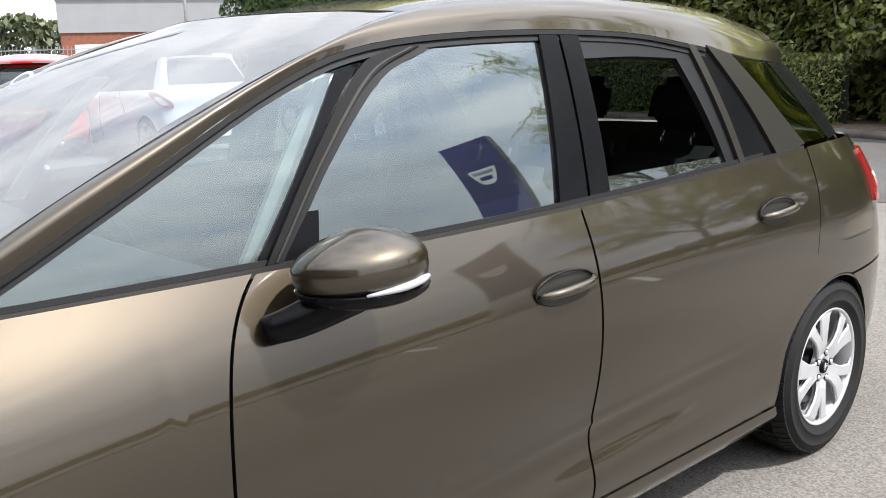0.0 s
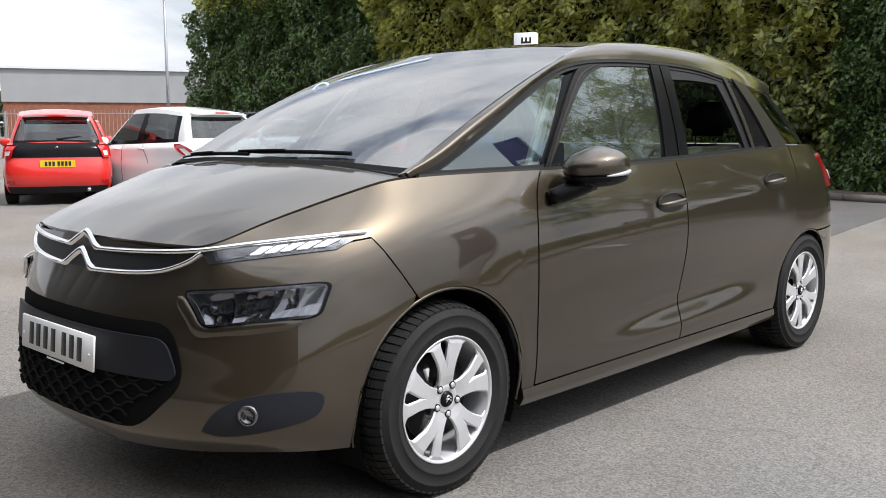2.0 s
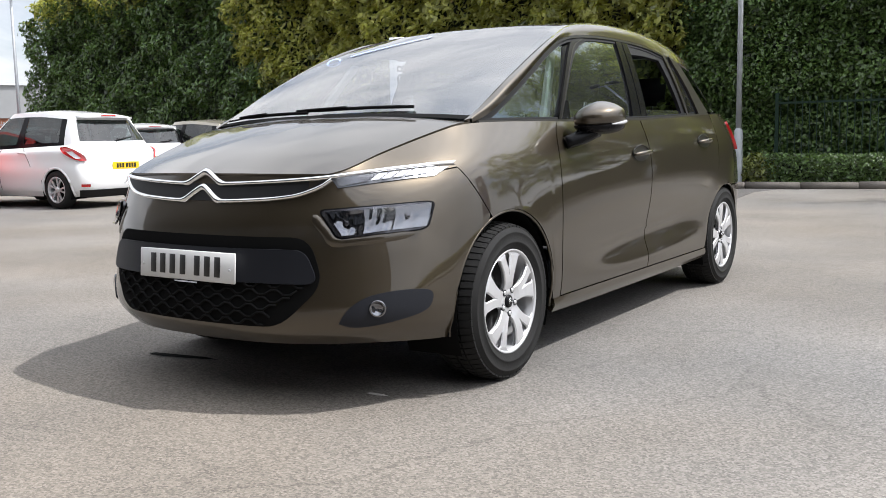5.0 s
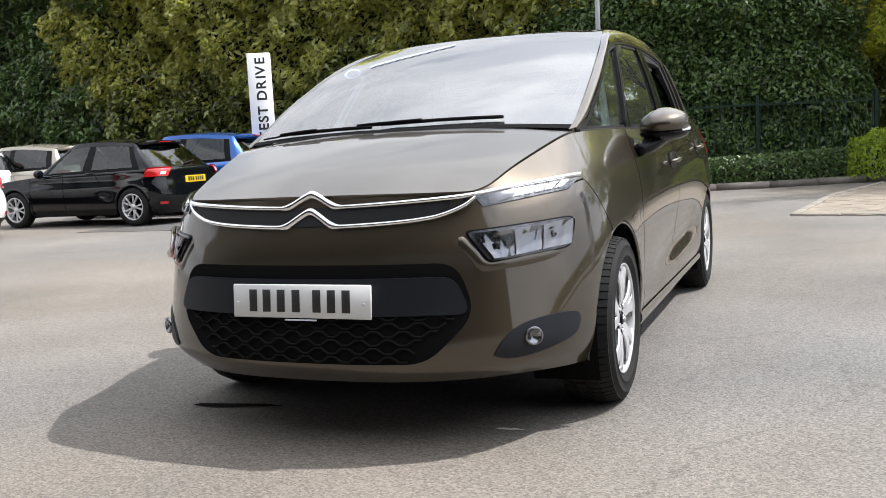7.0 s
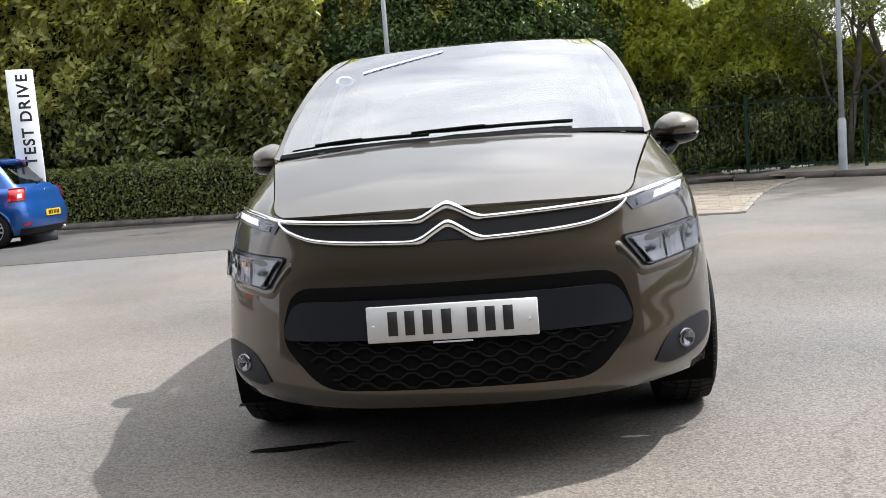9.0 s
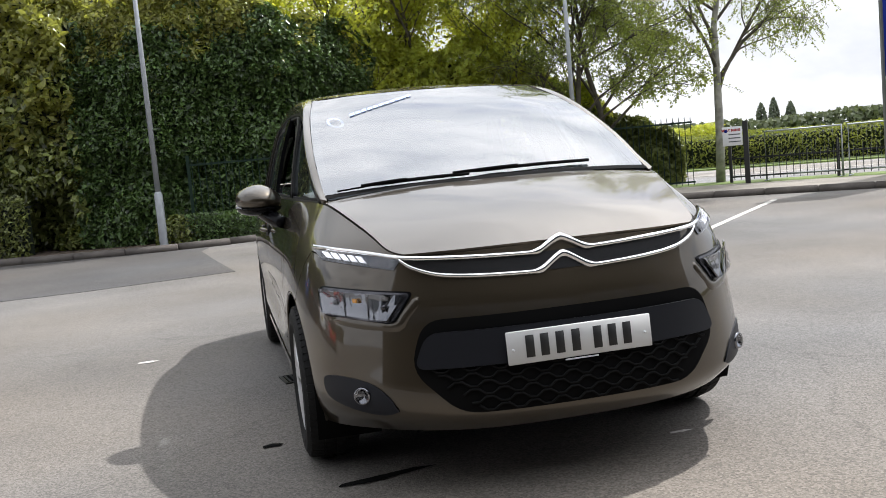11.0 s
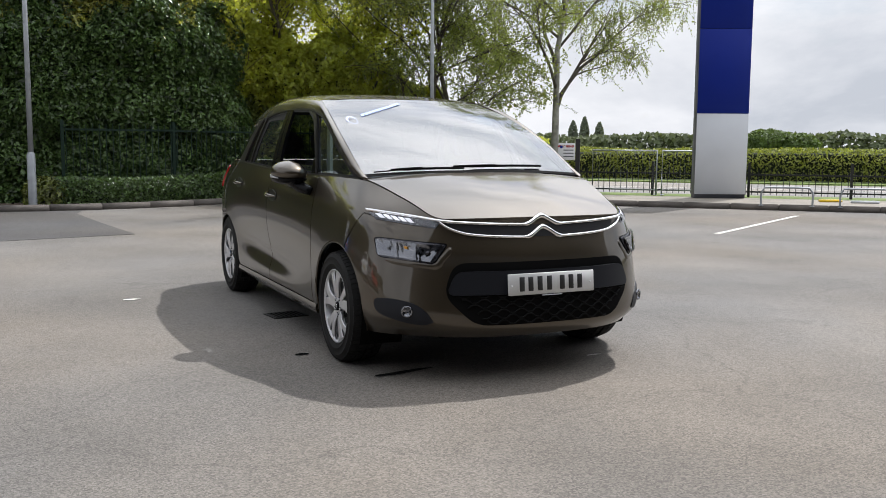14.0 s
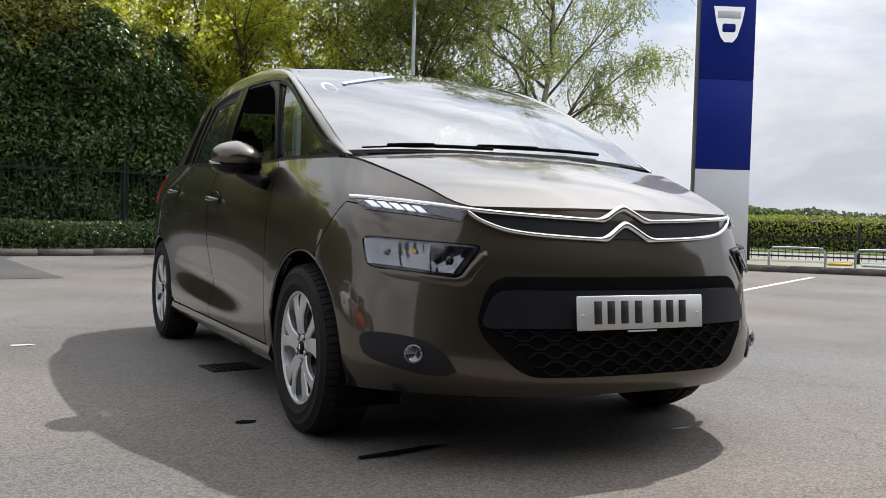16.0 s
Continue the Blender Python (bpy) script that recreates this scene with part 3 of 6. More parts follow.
def wheel_parts(wheel):
    """One wheel about its own centre, its face to +x."""
    tyre = lathe([(-.085, .20), (-.102, .225), (-.107, .26), (-.098, .296), (-.082, .308), (-.04, .313), (.04, .313), (.082, .308), (.098, .296), (.1035, .283), (.1060, .2815), (.1065, .2775), (.1050, .2755), (.107, .262), (.1062, .245), (.108, .2435), (.1075, .239), (.104, .235), (.097, .220), (.090, .207), (.080, .200)], 72)
    t = add("tyre", tyre, M_RUBBER, wheel)
    blocks = []
    for k in range(66):
        w = 2 * math.pi * k / 66
        for x0, x1, r0, r1, sk in ((.046, .094, .300, .319, .5), (-.094, -.046, .300, .319, .5), (.008, .040, .306, .321, -.3), (-.040, -.008, .306, .321, -.3)):
            v, f = box(x0, x1, -.0118, .0118, r0, r1)
            q = []
            for x, y, z in v:
                if abs(x) > .09:
                    z -= .012
                y += sk * (abs(x) - .045) * .18
                q.append((x, z * math.sin(w) + y * math.cos(w), z * math.cos(w) - y * math.sin(w)))
            blocks.append((q, f))
    add("tread", joined(blocks), M_RUBBER, t, smooth=False)
    rim = add("rim", lathe([(.088, .207), (.095, .212), (.096, .207), (.089, .200), (.05, .190), (-.06, .186), (-.08, .195)], 64), M_ALLOY, wheel)
    for g in range(5):
        for sgn in (-1, 1):
            rows = []
            for r, a0, wide, slim, x in ((.030, 0, 36, 36, .076), (.060, 0, 35.5, 34.5, .084), (.068, 0, 31, 29, .086), (.080, 0, 26.5, 23, .089), (.105, 0, 23.5, 18.5, .092), (.132, 0, 23.5, 17.5, .094), (.140, 1.2, 24, 17.7, .094), (.187, 5.5, 27, 19.5, .093), (.195, 4.0, 30, 23, .091), (.201, 2.5, 35, 28, .089)):
                row, a1 = [], wide if sgn < 0 else slim
                for q in (0, .10, .5, .90, 1):
                    a = radians(90 + 72 * g + sgn * (a0 + (a1 - a0) * q))
                    row.append((x - (.005 if q in (0, 1) and not (q == 0 and r < .13) else 0), r * math.cos(a), r * math.sin(a)))
                rows.append(row)
            G = np.array(rows)
            add("spoke", solid(G, .022, (1, 0, 0)), M_ALLOY, rim, smooth=False)
    add("hub", lathe([(.06, .058), (.078, .055), (.084, .040), (.079, .027), (.079, 0.0)], 32), M_ALLOY, rim)
    add("centre_cap", lathe([(.080, .027), (.088, .024), (.089, .0)], 24), M_GLOSS_BLACK, rim)
    for sgn in (0, 1):
        pts = [(.0905, -.012, .002 + .010 * sgn - .008), (.0905, 0, .012 + .010 * sgn - .008), (.0905, .012, .002 + .010 * sgn - .008)]
        add("chevron", tube(pts, .0028, 6), M_CHROME, rim)
    for k in range(5):
        a = radians(54 + 72 * k)
        for nm, ring, mt in (("bolt_recess", [(.078, .0145), (.0855, .0135), (.0855, .0115), (.0815, 0)], M_SATIN), ("wheel_bolt", [(.080, .0095), (.0875, .0085), (.0885, .005), (.0885, 0)], M_ALLOY)):
            v, f = lathe(ring, 12)
            add(nm, ([(x, y + .050 * math.cos(a), z + .050 * math.sin(a)) for x, y, z in v], f), mt, rim)
    add("brake_disc", lathe([(.02, .145), (.03, .145), (.03, .07), (.05, .07), (.05, 0)], 40), M_STEEL, wheel)
    add("wheel_back", lathe([(-.05, .19), (-.02, .18), (-.02, 0)], 32), M_DARK, wheel)


def car_seat(car, x, y, rear=False):
    seat = part("seat", rbox((.50, .50, .17), (x, y, .50), .05, 3), M_CABIN, car, "charcoal cloth car seat")
    bm = rbox((.50, .15, .62), (0, 0, .31), .06, 3)
    bmesh.ops.transform(bm, matrix=pose(x, y + .26, .52, -16 if not rear else -20, 0, 0), verts=bm.verts)
    part("backrest", bm, M_CABIN, seat)
    bm = rbox((.27, .10, .19), (0, 0, .74), .045, 3)
    bmesh.ops.transform(bm, matrix=pose(x, y + .265, .545, -16 if not rear else -20, 0, 0), verts=bm.verts)
    part("headrest", bm, M_CABIN, seat)
    a = pose(x, y + .265, .545, -16 if not rear else -20, 0, 0)
    for sx in (-.06, .06):
        add("headrest_rod", tube([a @ Vector((sx, 0, .56)), a @ Vector((sx, 0, .70))], .006, 6), M_CHROME, seat)


def people_carrier():
    car = thing("car", "bronze brown people carrier with silver wheels, a rear window down", "car")

    # nose: one bumper skin with its two corners
    def seam_y(z):
        """How far back the bumper reaches at a height: the wheel arch, then the slanting joint with the wing."""
        if z < .667:
            return ARCH_F[0] - math.sqrt(max(ARCH_F[2] ** 2 - (z - ARCH_F[1]) ** 2, 0.0)) - .003
        return -.1325 - (z - .667) * .66

    def s_end(b):
        s = 5.2
        for _ in range(8):
            l = b * l_top(s)
            z = float(skin(s, l)[2])
            s = .5 * s + .5 * float(np.interp(seam_y(z), FINE[60:140, int(round(l * 12)), 1], S_FINE[60:140]))
        return s

    def l_top(s):
        return float(np.interp(s, [0, 2.0, 2.25, 3, 4, 5.0, 5.6], [4.96, 4.96, 4.42, 4.18, 4.06, 4.02, 3.9]))
    halves = []
    nu, nv = 66, 34
    for side in (1, -1):
        S, L = np.empty((nu, nv)), np.empty((nu, nv))
        for j, b in enumerate(np.linspace(0, 1, nv)):
            end = s_end(b)
            for i, a in enumerate(np.linspace(0, 1, nu)):
                S[i, j] = a * end
                L[i, j] = b * l_top(a * end)
        halves.append(sheet(pressed(fine_skin(S, L)), 0.012, False, side < 0))
    bumper = add("front_bumper", joined(halves), M_PAINT, car)

    # bonnet
    rows = [[(0, -.778, .864), (.20, -.770, .862), (.40, -.740, .857), (.553, -.703, .852)],
            [(0, -.55, .950), (.20, -.548, .947), (.42, -.540, .932), (.604, -.532, .912)],
            [(0, -.30, 1.027), (.22, -.30, 1.022), (.45, -.30, 1.004), (.661, -.305, .980)],
            [(0, -.075, 1.083), (.25, -.07, 1.079), (.50, -.055, 1.066), (.716, -.035, 1.045)]]
    B = cr(cr(rows, np.linspace(0, 3, 25)).transpose(1, 0, 2), np.linspace(0, 3, 19))
    rim_s = np.interp(B[-1, :, 1], FINE[40:121, 60, 1], S_FINE[40:121])
    shift = skin(rim_s, np.full(len(rim_s), 5.0)) + (-.0015, 0, .0025) - B[-1]
    B = B + shift[None] * (np.linspace(0, 1, len(B)) ** 2)[:, None, None]
    full = np.concatenate([B[::-1] * (-1, 1, 1), B[1:]], 0)
    add("bonnet", sheet(full, .016, flip=False), M_PAINT, car)

    # windscreen and the dark scuttle at its foot
    def ws_row(c, e):
        """From the middle c to the edge e, bowed."""
        c, e = np.array(c, float), np.array(e, float)
        return [c, c + (e - c) * (.36, .10, .10), c + (e - c) * (.70, .42, .42), e]
    edge = curve([(.712, -.02, 1.056), (.700, .33, 1.240), (.656, .75, 1.418), (.594, 1.13, 1.533)], 5)
    mid = curve([(0, -.085, 1.080), (0, .22, 1.238), (0, .62, 1.405), (0, 1.04, 1.546)], 5)
    W = cr(cr([ws_row(m, e) for m, e in zip(mid, edge)], np.linspace(0, 4, 21)).transpose(1, 0, 2), np.linspace(0, 3, 17))
    W = np.concatenate([W[::-1] * (-1, 1, 1), W[1:]], 0)
    screen = add("windscreen", sheet(W, .006, flip=False), M_SCREEN, car)
    screen.visible_shadow = True
    add("scuttle", sheet(np.stack([W[:, 0] + (0, -.02, -.004), W[:, 0] + (0, -.004, .004), W[:, 1] * .28 + W[:, 0] * .72 + (0, 0, .003)], 1), 0), M_MATT, car)
    band = []
    for e in (W[:2], W[-2:]):
        band.append(sheet(e + (0, 0, -.007), 0))
    band.append(sheet(np.stack([W[:, -1] * .78 + W[:, -2] * .22, W[:, -1]], 1) + (0, 0, -.007), 0))
    add("windscreen_border", joined(band), M_BLACK, screen)
    # mirror foot and sensor behind the glass
    part("mirror_foot", rbox((.20, .12, .03), (0, .93, 1.475), .012), M_BLACK, screen)

    # wipers
    def on_screen(u, v, up):
        p = cr(cr(W, u * 32)[0], v * 20)[0]
        return Vector((p[0], p[1] - up * .4, p[2] + up))
    wip = [[(-.30, .022, .012), (-.05, .036, .013), (.18, .045, .014), (.41, .050, .014)], [(-.64, .012, .012), (-.45, .02, .012), (-.28, .024, .012), (-.10, .022, .012)]]
    for k, line in enumerate(wip):
        pts = []
        for x, v, up in line:
            u = (x / .70 + 1) / 2
            pts.append(on_screen(min(max(u, 0), 1), v, up))
        pts = curve(pts, 12)
        w = add("wiper", tube(pts, [.004] * 4 + [.008] * 8, 6), M_MATT, car, "black wiper blade")
        add("wiper_arm", tube([p + np.array((0, -.006, .006)) for p in pts[2:7]], .006, 6), M_MATT, w)

    # roof
    rows = [[(0, 1.045, 1.549), (.30, 1.065, 1.546), (.50, 1.10, 1.540), (.596, 1.135, 1.534)],
            [(0, 1.45, 1.597), (.30, 1.46, 1.592), (.50, 1.47, 1.580), (.606, 1.48, 1.564)],
            [(0, 1.95, 1.612), (.30, 1.95, 1.606), (.50, 1.95, 1.590), (.606, 1.95, 1.566)],
            [(0, 2.45, 1.590), (.30, 2.45, 1.582), (.50, 2.45, 1.560), (.592, 2.45, 1.530)],
            [(0, 2.97, 1.515), (.30, 2.96, 1.508), (.48, 2.92, 1.485), (.566, 2.86, 1.455)]]
    R = cr(cr(rows, np.linspace(0, 4, 29)).transpose(1, 0, 2), np.linspace(0, 3, 15))
    R = np.concatenate([R[::-1] * (-1, 1, 1), R[1:]], 0)
    add("roof", solid(R, .02, (0, 0, 1)), M_PAINT, car)
    add("roof_lining", sheet(R[2:-2, 2:-2] - (0, 0, .05), 0, flip=True), M_CABIN, car)
    add("aerial", tube([(0, 2.72, 1.555), (0, 2.80, 1.66)], .004, 6), M_BLACK, car)

    # tail
    rows = [[(0, 2.955, 1.500), (.30, 2.935, 1.492), (.545, 2.855, 1.440)],
            [(0, 3.190, 1.310), (.34, 3.165, 1.302), (.610, 3.060, 1.270)],
            [(0, 3.365, 1.105), (.38, 3.340, 1.105), (.640, 3.245, 1.105)]]
    T = cr(cr(rows, np.linspace(0, 2, 9)).transpose(1, 0, 2), np.linspace(0, 2, 9))
    T = np.concatenate([T[::-1] * (-1, 1, 1), T[1:]], 0)
    add("rear_window", sheet(T, .006, flip=False), M_TINT, car)

    for side in (1, -1):
        gap = .004
        # wing
        def wing_low(s):
            if s < 4.75:
                return l_top(s) + .03
            l = 3.0
            for _ in range(4):
                y = float(skin(s, l)[1])
                z = arch_z(y, ARCH_F, .250)
                if y < -.129:
                    z = max(z, .667 + (-.1275 - y) / .66)
                l = .4 * l + .6 * l_at(s, z + .002)
            return min(l, l_top(s) + .03) if s < 5.2 else l
        sw = lambda b: float(s_at(.460 + .125 * b ** 6 - gap, 1 + 3 * b))
        add("wing", flank_panel(lambda b: 2.03, sw, wing_low, lambda s: 4.97, 101, 44, side, knee=float(s_at(.390))), M_PAINT, car)
        # front door
        low = lambda s: l_at(s, .272)
        d0 = lambda b: float(s_at(.460 + .125 * b ** 6 + gap, 1 + 3 * b))
        d1 = lambda b: float(s_at(1.495 + .012 * math.sin(3.1 * b) - gap))
        fd = add("front_door", flank_panel(d0, d1, low, lambda s: 4.96, 40, 64, side), M_PAINT, car)
        e0 = lambda b: float(s_at(1.495 + .012 * math.sin(3.1 * b) + gap))
        rear_edge = lambda b: float(np.interp(.272 + b * .81, [.27, .40, .52, .62, .75, .95, 1.09], [2.24, 2.365, 2.475, 2.56, 2.625, 2.665, 2.675]))
        rd = add("rear_door", flank_panel(e0, lambda b: float(s_at(rear_edge(b) - gap)), low, lambda s: 4.96, 40, 64, side), M_PAINT, car)

        # hind quarter: a sliver before the wheel and the panel above it
        edge_y = lambda z: float(np.interp(z, [.27, .40, .52, .62, .75, .95, 1.09], [2.24, 2.365, 2.475, 2.56, 2.625, 2.665, 2.675])) + gap
        low_part = np.empty((6, 16, 3))
        for j, z in enumerate(np.linspace(.272, .622, 16)):
            y1 = ARCH_R[0] - math.sqrt(max(ARCH_R[2] ** 2 - (z - ARCH_R[1]) ** 2, 0))
            for i, q in enumerate(np.linspace(0, 1, 6)):
                y = edge_y(z) * (1 - q) + max(y1, edge_y(z) + .001) * q
                low_part[i, j] = (float(flank_x(y, z)), y, z)
        high = np.empty((44, 16, 3))
        for j, q in enumerate(np.linspace(0, 1, 16)):
            for i, p in enumerate(np.linspace(0, 1, 44)):
                z = .62 + .47 * q
                s = float(s_at(edge_y(z))) * (1 - p) + 12.95 * p
                y = float(skin(s, 3.0)[1])
                l0, l1 = l_at(s, max(.621, arch_z(y, ARCH_R, .642 if y > 2.9 else .621)) + .002), 4.98
                high[i, j] = skin(s, l0 * (1 - q) + l1 * q)
        add("rear_quarter", joined([sheet(low_part, .012, mirror=side < 0), sheet(pressed(high), .012, mirror=side < 0)]), M_PAINT, car)
        r0 = lambda b: float(s_at(ARCH_R[0] + math.sqrt(max(ARCH_R[2] ** 2 - (.25 + .385 * b - ARCH_R[1]) ** 2, 0)) + .003, 1 + 1.6 * b))
        add("rear_bumper", flank_panel(r0, lambda b: 15.0, lambda s: 0.0, lambda s: l_at(s, .635), 24, 10, side), M_PAINT, car)
        add("tailgate", flank_panel(lambda b: 12.98, lambda b: 15.0, lambda s: l_at(s, .645), lambda s: 4.98, 16, 12, side), M_PAINT, car)
        # tail lamp
        G = np.array([[skin(s, l) for l in np.linspace(3.75, 4.72, 8)] for s in np.linspace(11.95, 13.5, 10)])
        G += np.array((.012, .010, 0))
        tail = add("tail_lamp", sheet(G, .02, mirror=side < 0), M_REDLENS, car, "red wrap-round tail lamp")
        G = np.array([[skin(s, l) for l in np.linspace(3.95, 4.22, 4)] for s in np.linspace(12.35, 12.9, 5)]) + np.array((.016, .014, 0))
        add("reverse_lens", sheet(G, .006, mirror=side < 0), M_WHITE_LENS, tail)
        # sill
        G = np.array([[skin(s, l) + (.006 + .012 * (1 - abs(q * 2 - 1)), 0, 0) for q, l in zip(np.linspace(0, 1, 8), np.linspace(-.0, l_at(s, .268), 8))] for s in np.linspace(float(s_at(.385)), float(s_at(2.44)), 24)])
        add("sill", sheet(G, .05, mirror=side < 0), M_PAINT, car)
        # wheel arch lips and liners
        for yc, zc, r in (ARCH_F, ARCH_R):
            pts = []
            for a in np.linspace(radians(-12), radians(192), 40):
                y, z = yc + (r - .004) * math.cos(a), zc + (r - .004) * math.sin(a)
                pts.append((side * (float(flank_x(y, max(z, .26))) - .006), y, z))
            add("arch_lip", tube(pts, .006, 6), M_PAINT, car)
            V, F = [], []
            for a in np.linspace(radians(-25), radians(205), 30):
                for x, k in ((.862, .99), (.62, 1.0), (.60, .3)):
                    V.append((side * x, yc + r * k * math.cos(a), zc + r * k * math.sin(a)))
            add("arch_liner", (V, grid_faces(30, 3)), M_DARK, car)

        # greenhouse: pillar and cant rail, window frames, glass
        outer = curve([(-.02, 1.034), (.13, 1.090), (.36, 1.208), (.71, 1.382), (.98, 1.462), (1.40, 1.488), (1.85, 1.478), (2.15, 1.440), (2.45, 1.395), (2.80, 1.365)], 46)
        inner = curve([(.707, -.055, 1.046), (.709, .10, 1.118), (.702, .33, 1.238), (.660, .75, 1.416), (.600, 1.13, 1.535), (.608, 1.48, 1.566), (.608, 1.95, 1.568), (.596, 2.42, 1.535), (.580, 2.72, 1.48), (.565, 2.86, 1.452)], 46)
        O = np.array([on_glass(p, .008) for p in outer])
        rail = np.stack([O, O * .5 + inner * .5 + np.array([.016, 0, .014]), inner], 1)
        rail = cr(rail.transpose(1, 0, 2), np.linspace(0, 2, 7)).transpose(1, 0, 2)
        add("roof_rail", sheet(rail, .03, flip=False, mirror=side < 0), M_PAINT, car)

        def strip(name, yz0, yz1, material, off, parent=car, n=16, thick=.02, pane=False):
            a, b = curve([(*p, 0) for p in yz0], n)[:, :2], curve([(*p, 0) for p in yz1], n)[:, :2]
            G = on_glass(np.stack([a * (1 - q) + b * q for q in ((0, .5, 1) if pane else (0, 1))], 1), off)
            vf = sheet(G, .004, flip=True) if pane else solid(G, thick, (1, 0, .1))
            return add(name, rings(vf, side), material, parent)
        belt_y = [.015, .55, 1.0, 1.5, 2.0, 2.4, 2.66]
        waist_z = lambda y: float(np.interp(y, FINE[100:261, 60, 1], FINE[100:261, 60, 2]))
        strip("belt_trim", [(y, waist_z(y) - .014) for y in belt_y], [(y, waist_z(y) + .004) for y in belt_y], M_BELT, .013)
        strip("belt_seal", [(y, waist_z(y) + .003) for y in belt_y[:-1]], [(y, waist_z(y) + .014) for y in belt_y[:-1]], M_BLACK, .006)
        tops = [p for p in outer if -.02 < p[0] < 2.22]
        strip("window_top_trim", [(y, z - .013) for y, z in tops], [(y, z - .001) for y, z in tops], M_STEEL, .007, n=40)
        strip("window_top_seal", [(y, z - .028) for y, z in tops], [(y, z - .012) for y, z in tops], M_BLACK, .000, n=40)
        strip("quarter_seal", [(.600, 1.056), (.733, 1.225), (.866, 1.400)], [(.617, 1.056), (.752, 1.225), (.928, 1.415)], M_GLOSS_BLACK, .002)
        strip("front_divider", [(.615, 1.054), (.751, 1.230), (.922, 1.408), (1.030, 1.452)], [(.642, 1.052), (.785, 1.230), (.955, 1.392), (1.110, 1.458)], M_STEEL, .012)
        strip("divider_bead", [(.632, 1.056), (.772, 1.230), (.942, 1.396), (1.075, 1.453)], [(.638, 1.056), (.779, 1.230), (.950, 1.396), (1.085, 1.453)], M_BELT, .0145)
        strip("front_seal", [(.640, 1.052), (.783, 1.230), (.953, 1.390), (1.100, 1.452)], [(.662, 1.056), (.808, 1.230), (.982, 1.386), (1.138, 1.448)], M_BLACK, .004)
        strip("pillar_lining", [(.600, 1.03), (.735, 1.22), (.875, 1.39)], [(.660, 1.03), (.790, 1.22), (.930, 1.39)], M_WHITE_TRIM, -.075)
        strip("b_pillar", [(1.432, 1.055), (1.466, 1.25), (1.503, 1.476)], [(1.538, 1.055), (1.552, 1.25), (1.571, 1.480)], M_GLOSS_BLACK, .005)
        strip("b_pillar", [(1.548, 1.055), (1.562, 1.25), (1.581, 1.480)], [(1.626, 1.060), (1.636, 1.25), (1.650, 1.478)], M_GLOSS_BLACK, .005)
        strip("rear_top_frame", [(1.640, 1.412), (1.85, 1.413), (2.070, 1.402)], [(1.640, 1.476), (1.90, 1.470), (2.190, 1.436)], M_BLACK, -.004)
        strip("rear_frame", [(2.205, 1.075), (2.135, 1.25), (2.055, 1.415)], [(2.262, 1.075), (2.200, 1.25), (2.130, 1.440)], M_BLACK, -.004)
        strip("rear_divider", [(2.258, 1.075), (2.196, 1.25), (2.124, 1.444)], [(2.290, 1.075), (2.232, 1.25), (2.160, 1.440)], M_BELT, .008)
        strip("fixed_quarter_pane", [(2.288, 1.075), (2.230, 1.25), (2.158, 1.442)], [(2.495, 1.085), (2.375, 1.25), (2.222, 1.436)], M_GLOSS_BLACK, .000)
        strip("c_pillar", [(2.487, 1.080), (2.368, 1.25), (2.215, 1.438)], [(2.678, 1.110), (2.530, 1.25), (2.336, 1.410)], M_BELT, .010)
        strip("rear_side_pane", [(2.672, 1.110), (2.526, 1.25), (2.334, 1.410)], [(2.890, 1.112), (2.785, 1.25), (2.610, 1.388)], M_TINT, .002, pane=True)
        a = on_glass(curve([(2.885, 1.108, 0), (2.780, 1.25, 0), (2.605, 1.388, 0)], 9)[:, :2], .003)
        b = curve([(.640, 3.245, 1.105), (.610, 3.060, 1.270), (.545, 2.855, 1.440)], 9)
        G = np.stack([a, a * .5 + b * .5 + np.array((.012, .008, 0)), b], 1).transpose(1, 0, 2)
        add("tail_pillar", sheet(cr(G, np.linspace(0, 2, 6)), .012, mirror=side < 0), M_GLOSS_BLACK, car)
        strip("front_quarter_pane", [(.015, 1.044), (.40, 1.242), (.775, 1.404)], [(.604, 1.056), (.738, 1.225), (.872, 1.402)], M_GLASS, -.003, pane=True)
        if side > 0:
            strip("front_window", [(.655, 1.056), (.728, 1.15), (.847, 1.285), (.985, 1.395), (1.11, 1.453)], [(1.440, 1.056), (1.455, 1.15), (1.476, 1.285), (1.495, 1.400), (1.506, 1.470)], M_GLASS, -.006, fd, pane=True)
            strip("lowered_window", [(1.62, 1.06), (1.62, 1.085), (1.622, 1.110)], [(2.24, 1.075), (2.235, 1.095), (2.222, 1.112)], M_GLASS, -.012, rd, pane=True)
        else:
            strip("rear_window_pane", [(1.62, 1.06), (1.632, 1.25), (1.644, 1.440)], [(2.215, 1.080), (2.145, 1.25), (2.062, 1.425)], M_GLASS, -.008, rd, pane=True)
            strip("lowered_window", [(.675, 1.056), (.695, 1.078), (.715, 1.100)], [(1.440, 1.056), (1.442, 1.078), (1.445, 1.100)], M_GLASS, -.012, fd, pane=True)
        # mirror
        mirror_unit(car, side)
        # handles
        for door, yc, zc in ((fd, 1.375, .880), (rd, 2.375, .930)):
            x = float(flank_x(yc, zc))
            # The cup lies flat on the skin; its darker colour paints the recess's shade.
            V, F = [], []
            for r in (1.0, .8, .45, .05):
                for k in range(28):
                    a = 2 * math.pi * k / 28
                    y, z = yc + .108 * r * math.cos(a), zc + .040 * r * math.sin(a)
                    V.append((float(flank_x(y, z)) + .003 - .0 * (1 - r), y, z))
            F = [(i * 28 + k, i * 28 + (k + 1) % 28, (i + 1) * 28 + (k + 1) % 28, (i + 1) * 28 + k) for i in range(3) for k in range(28)]
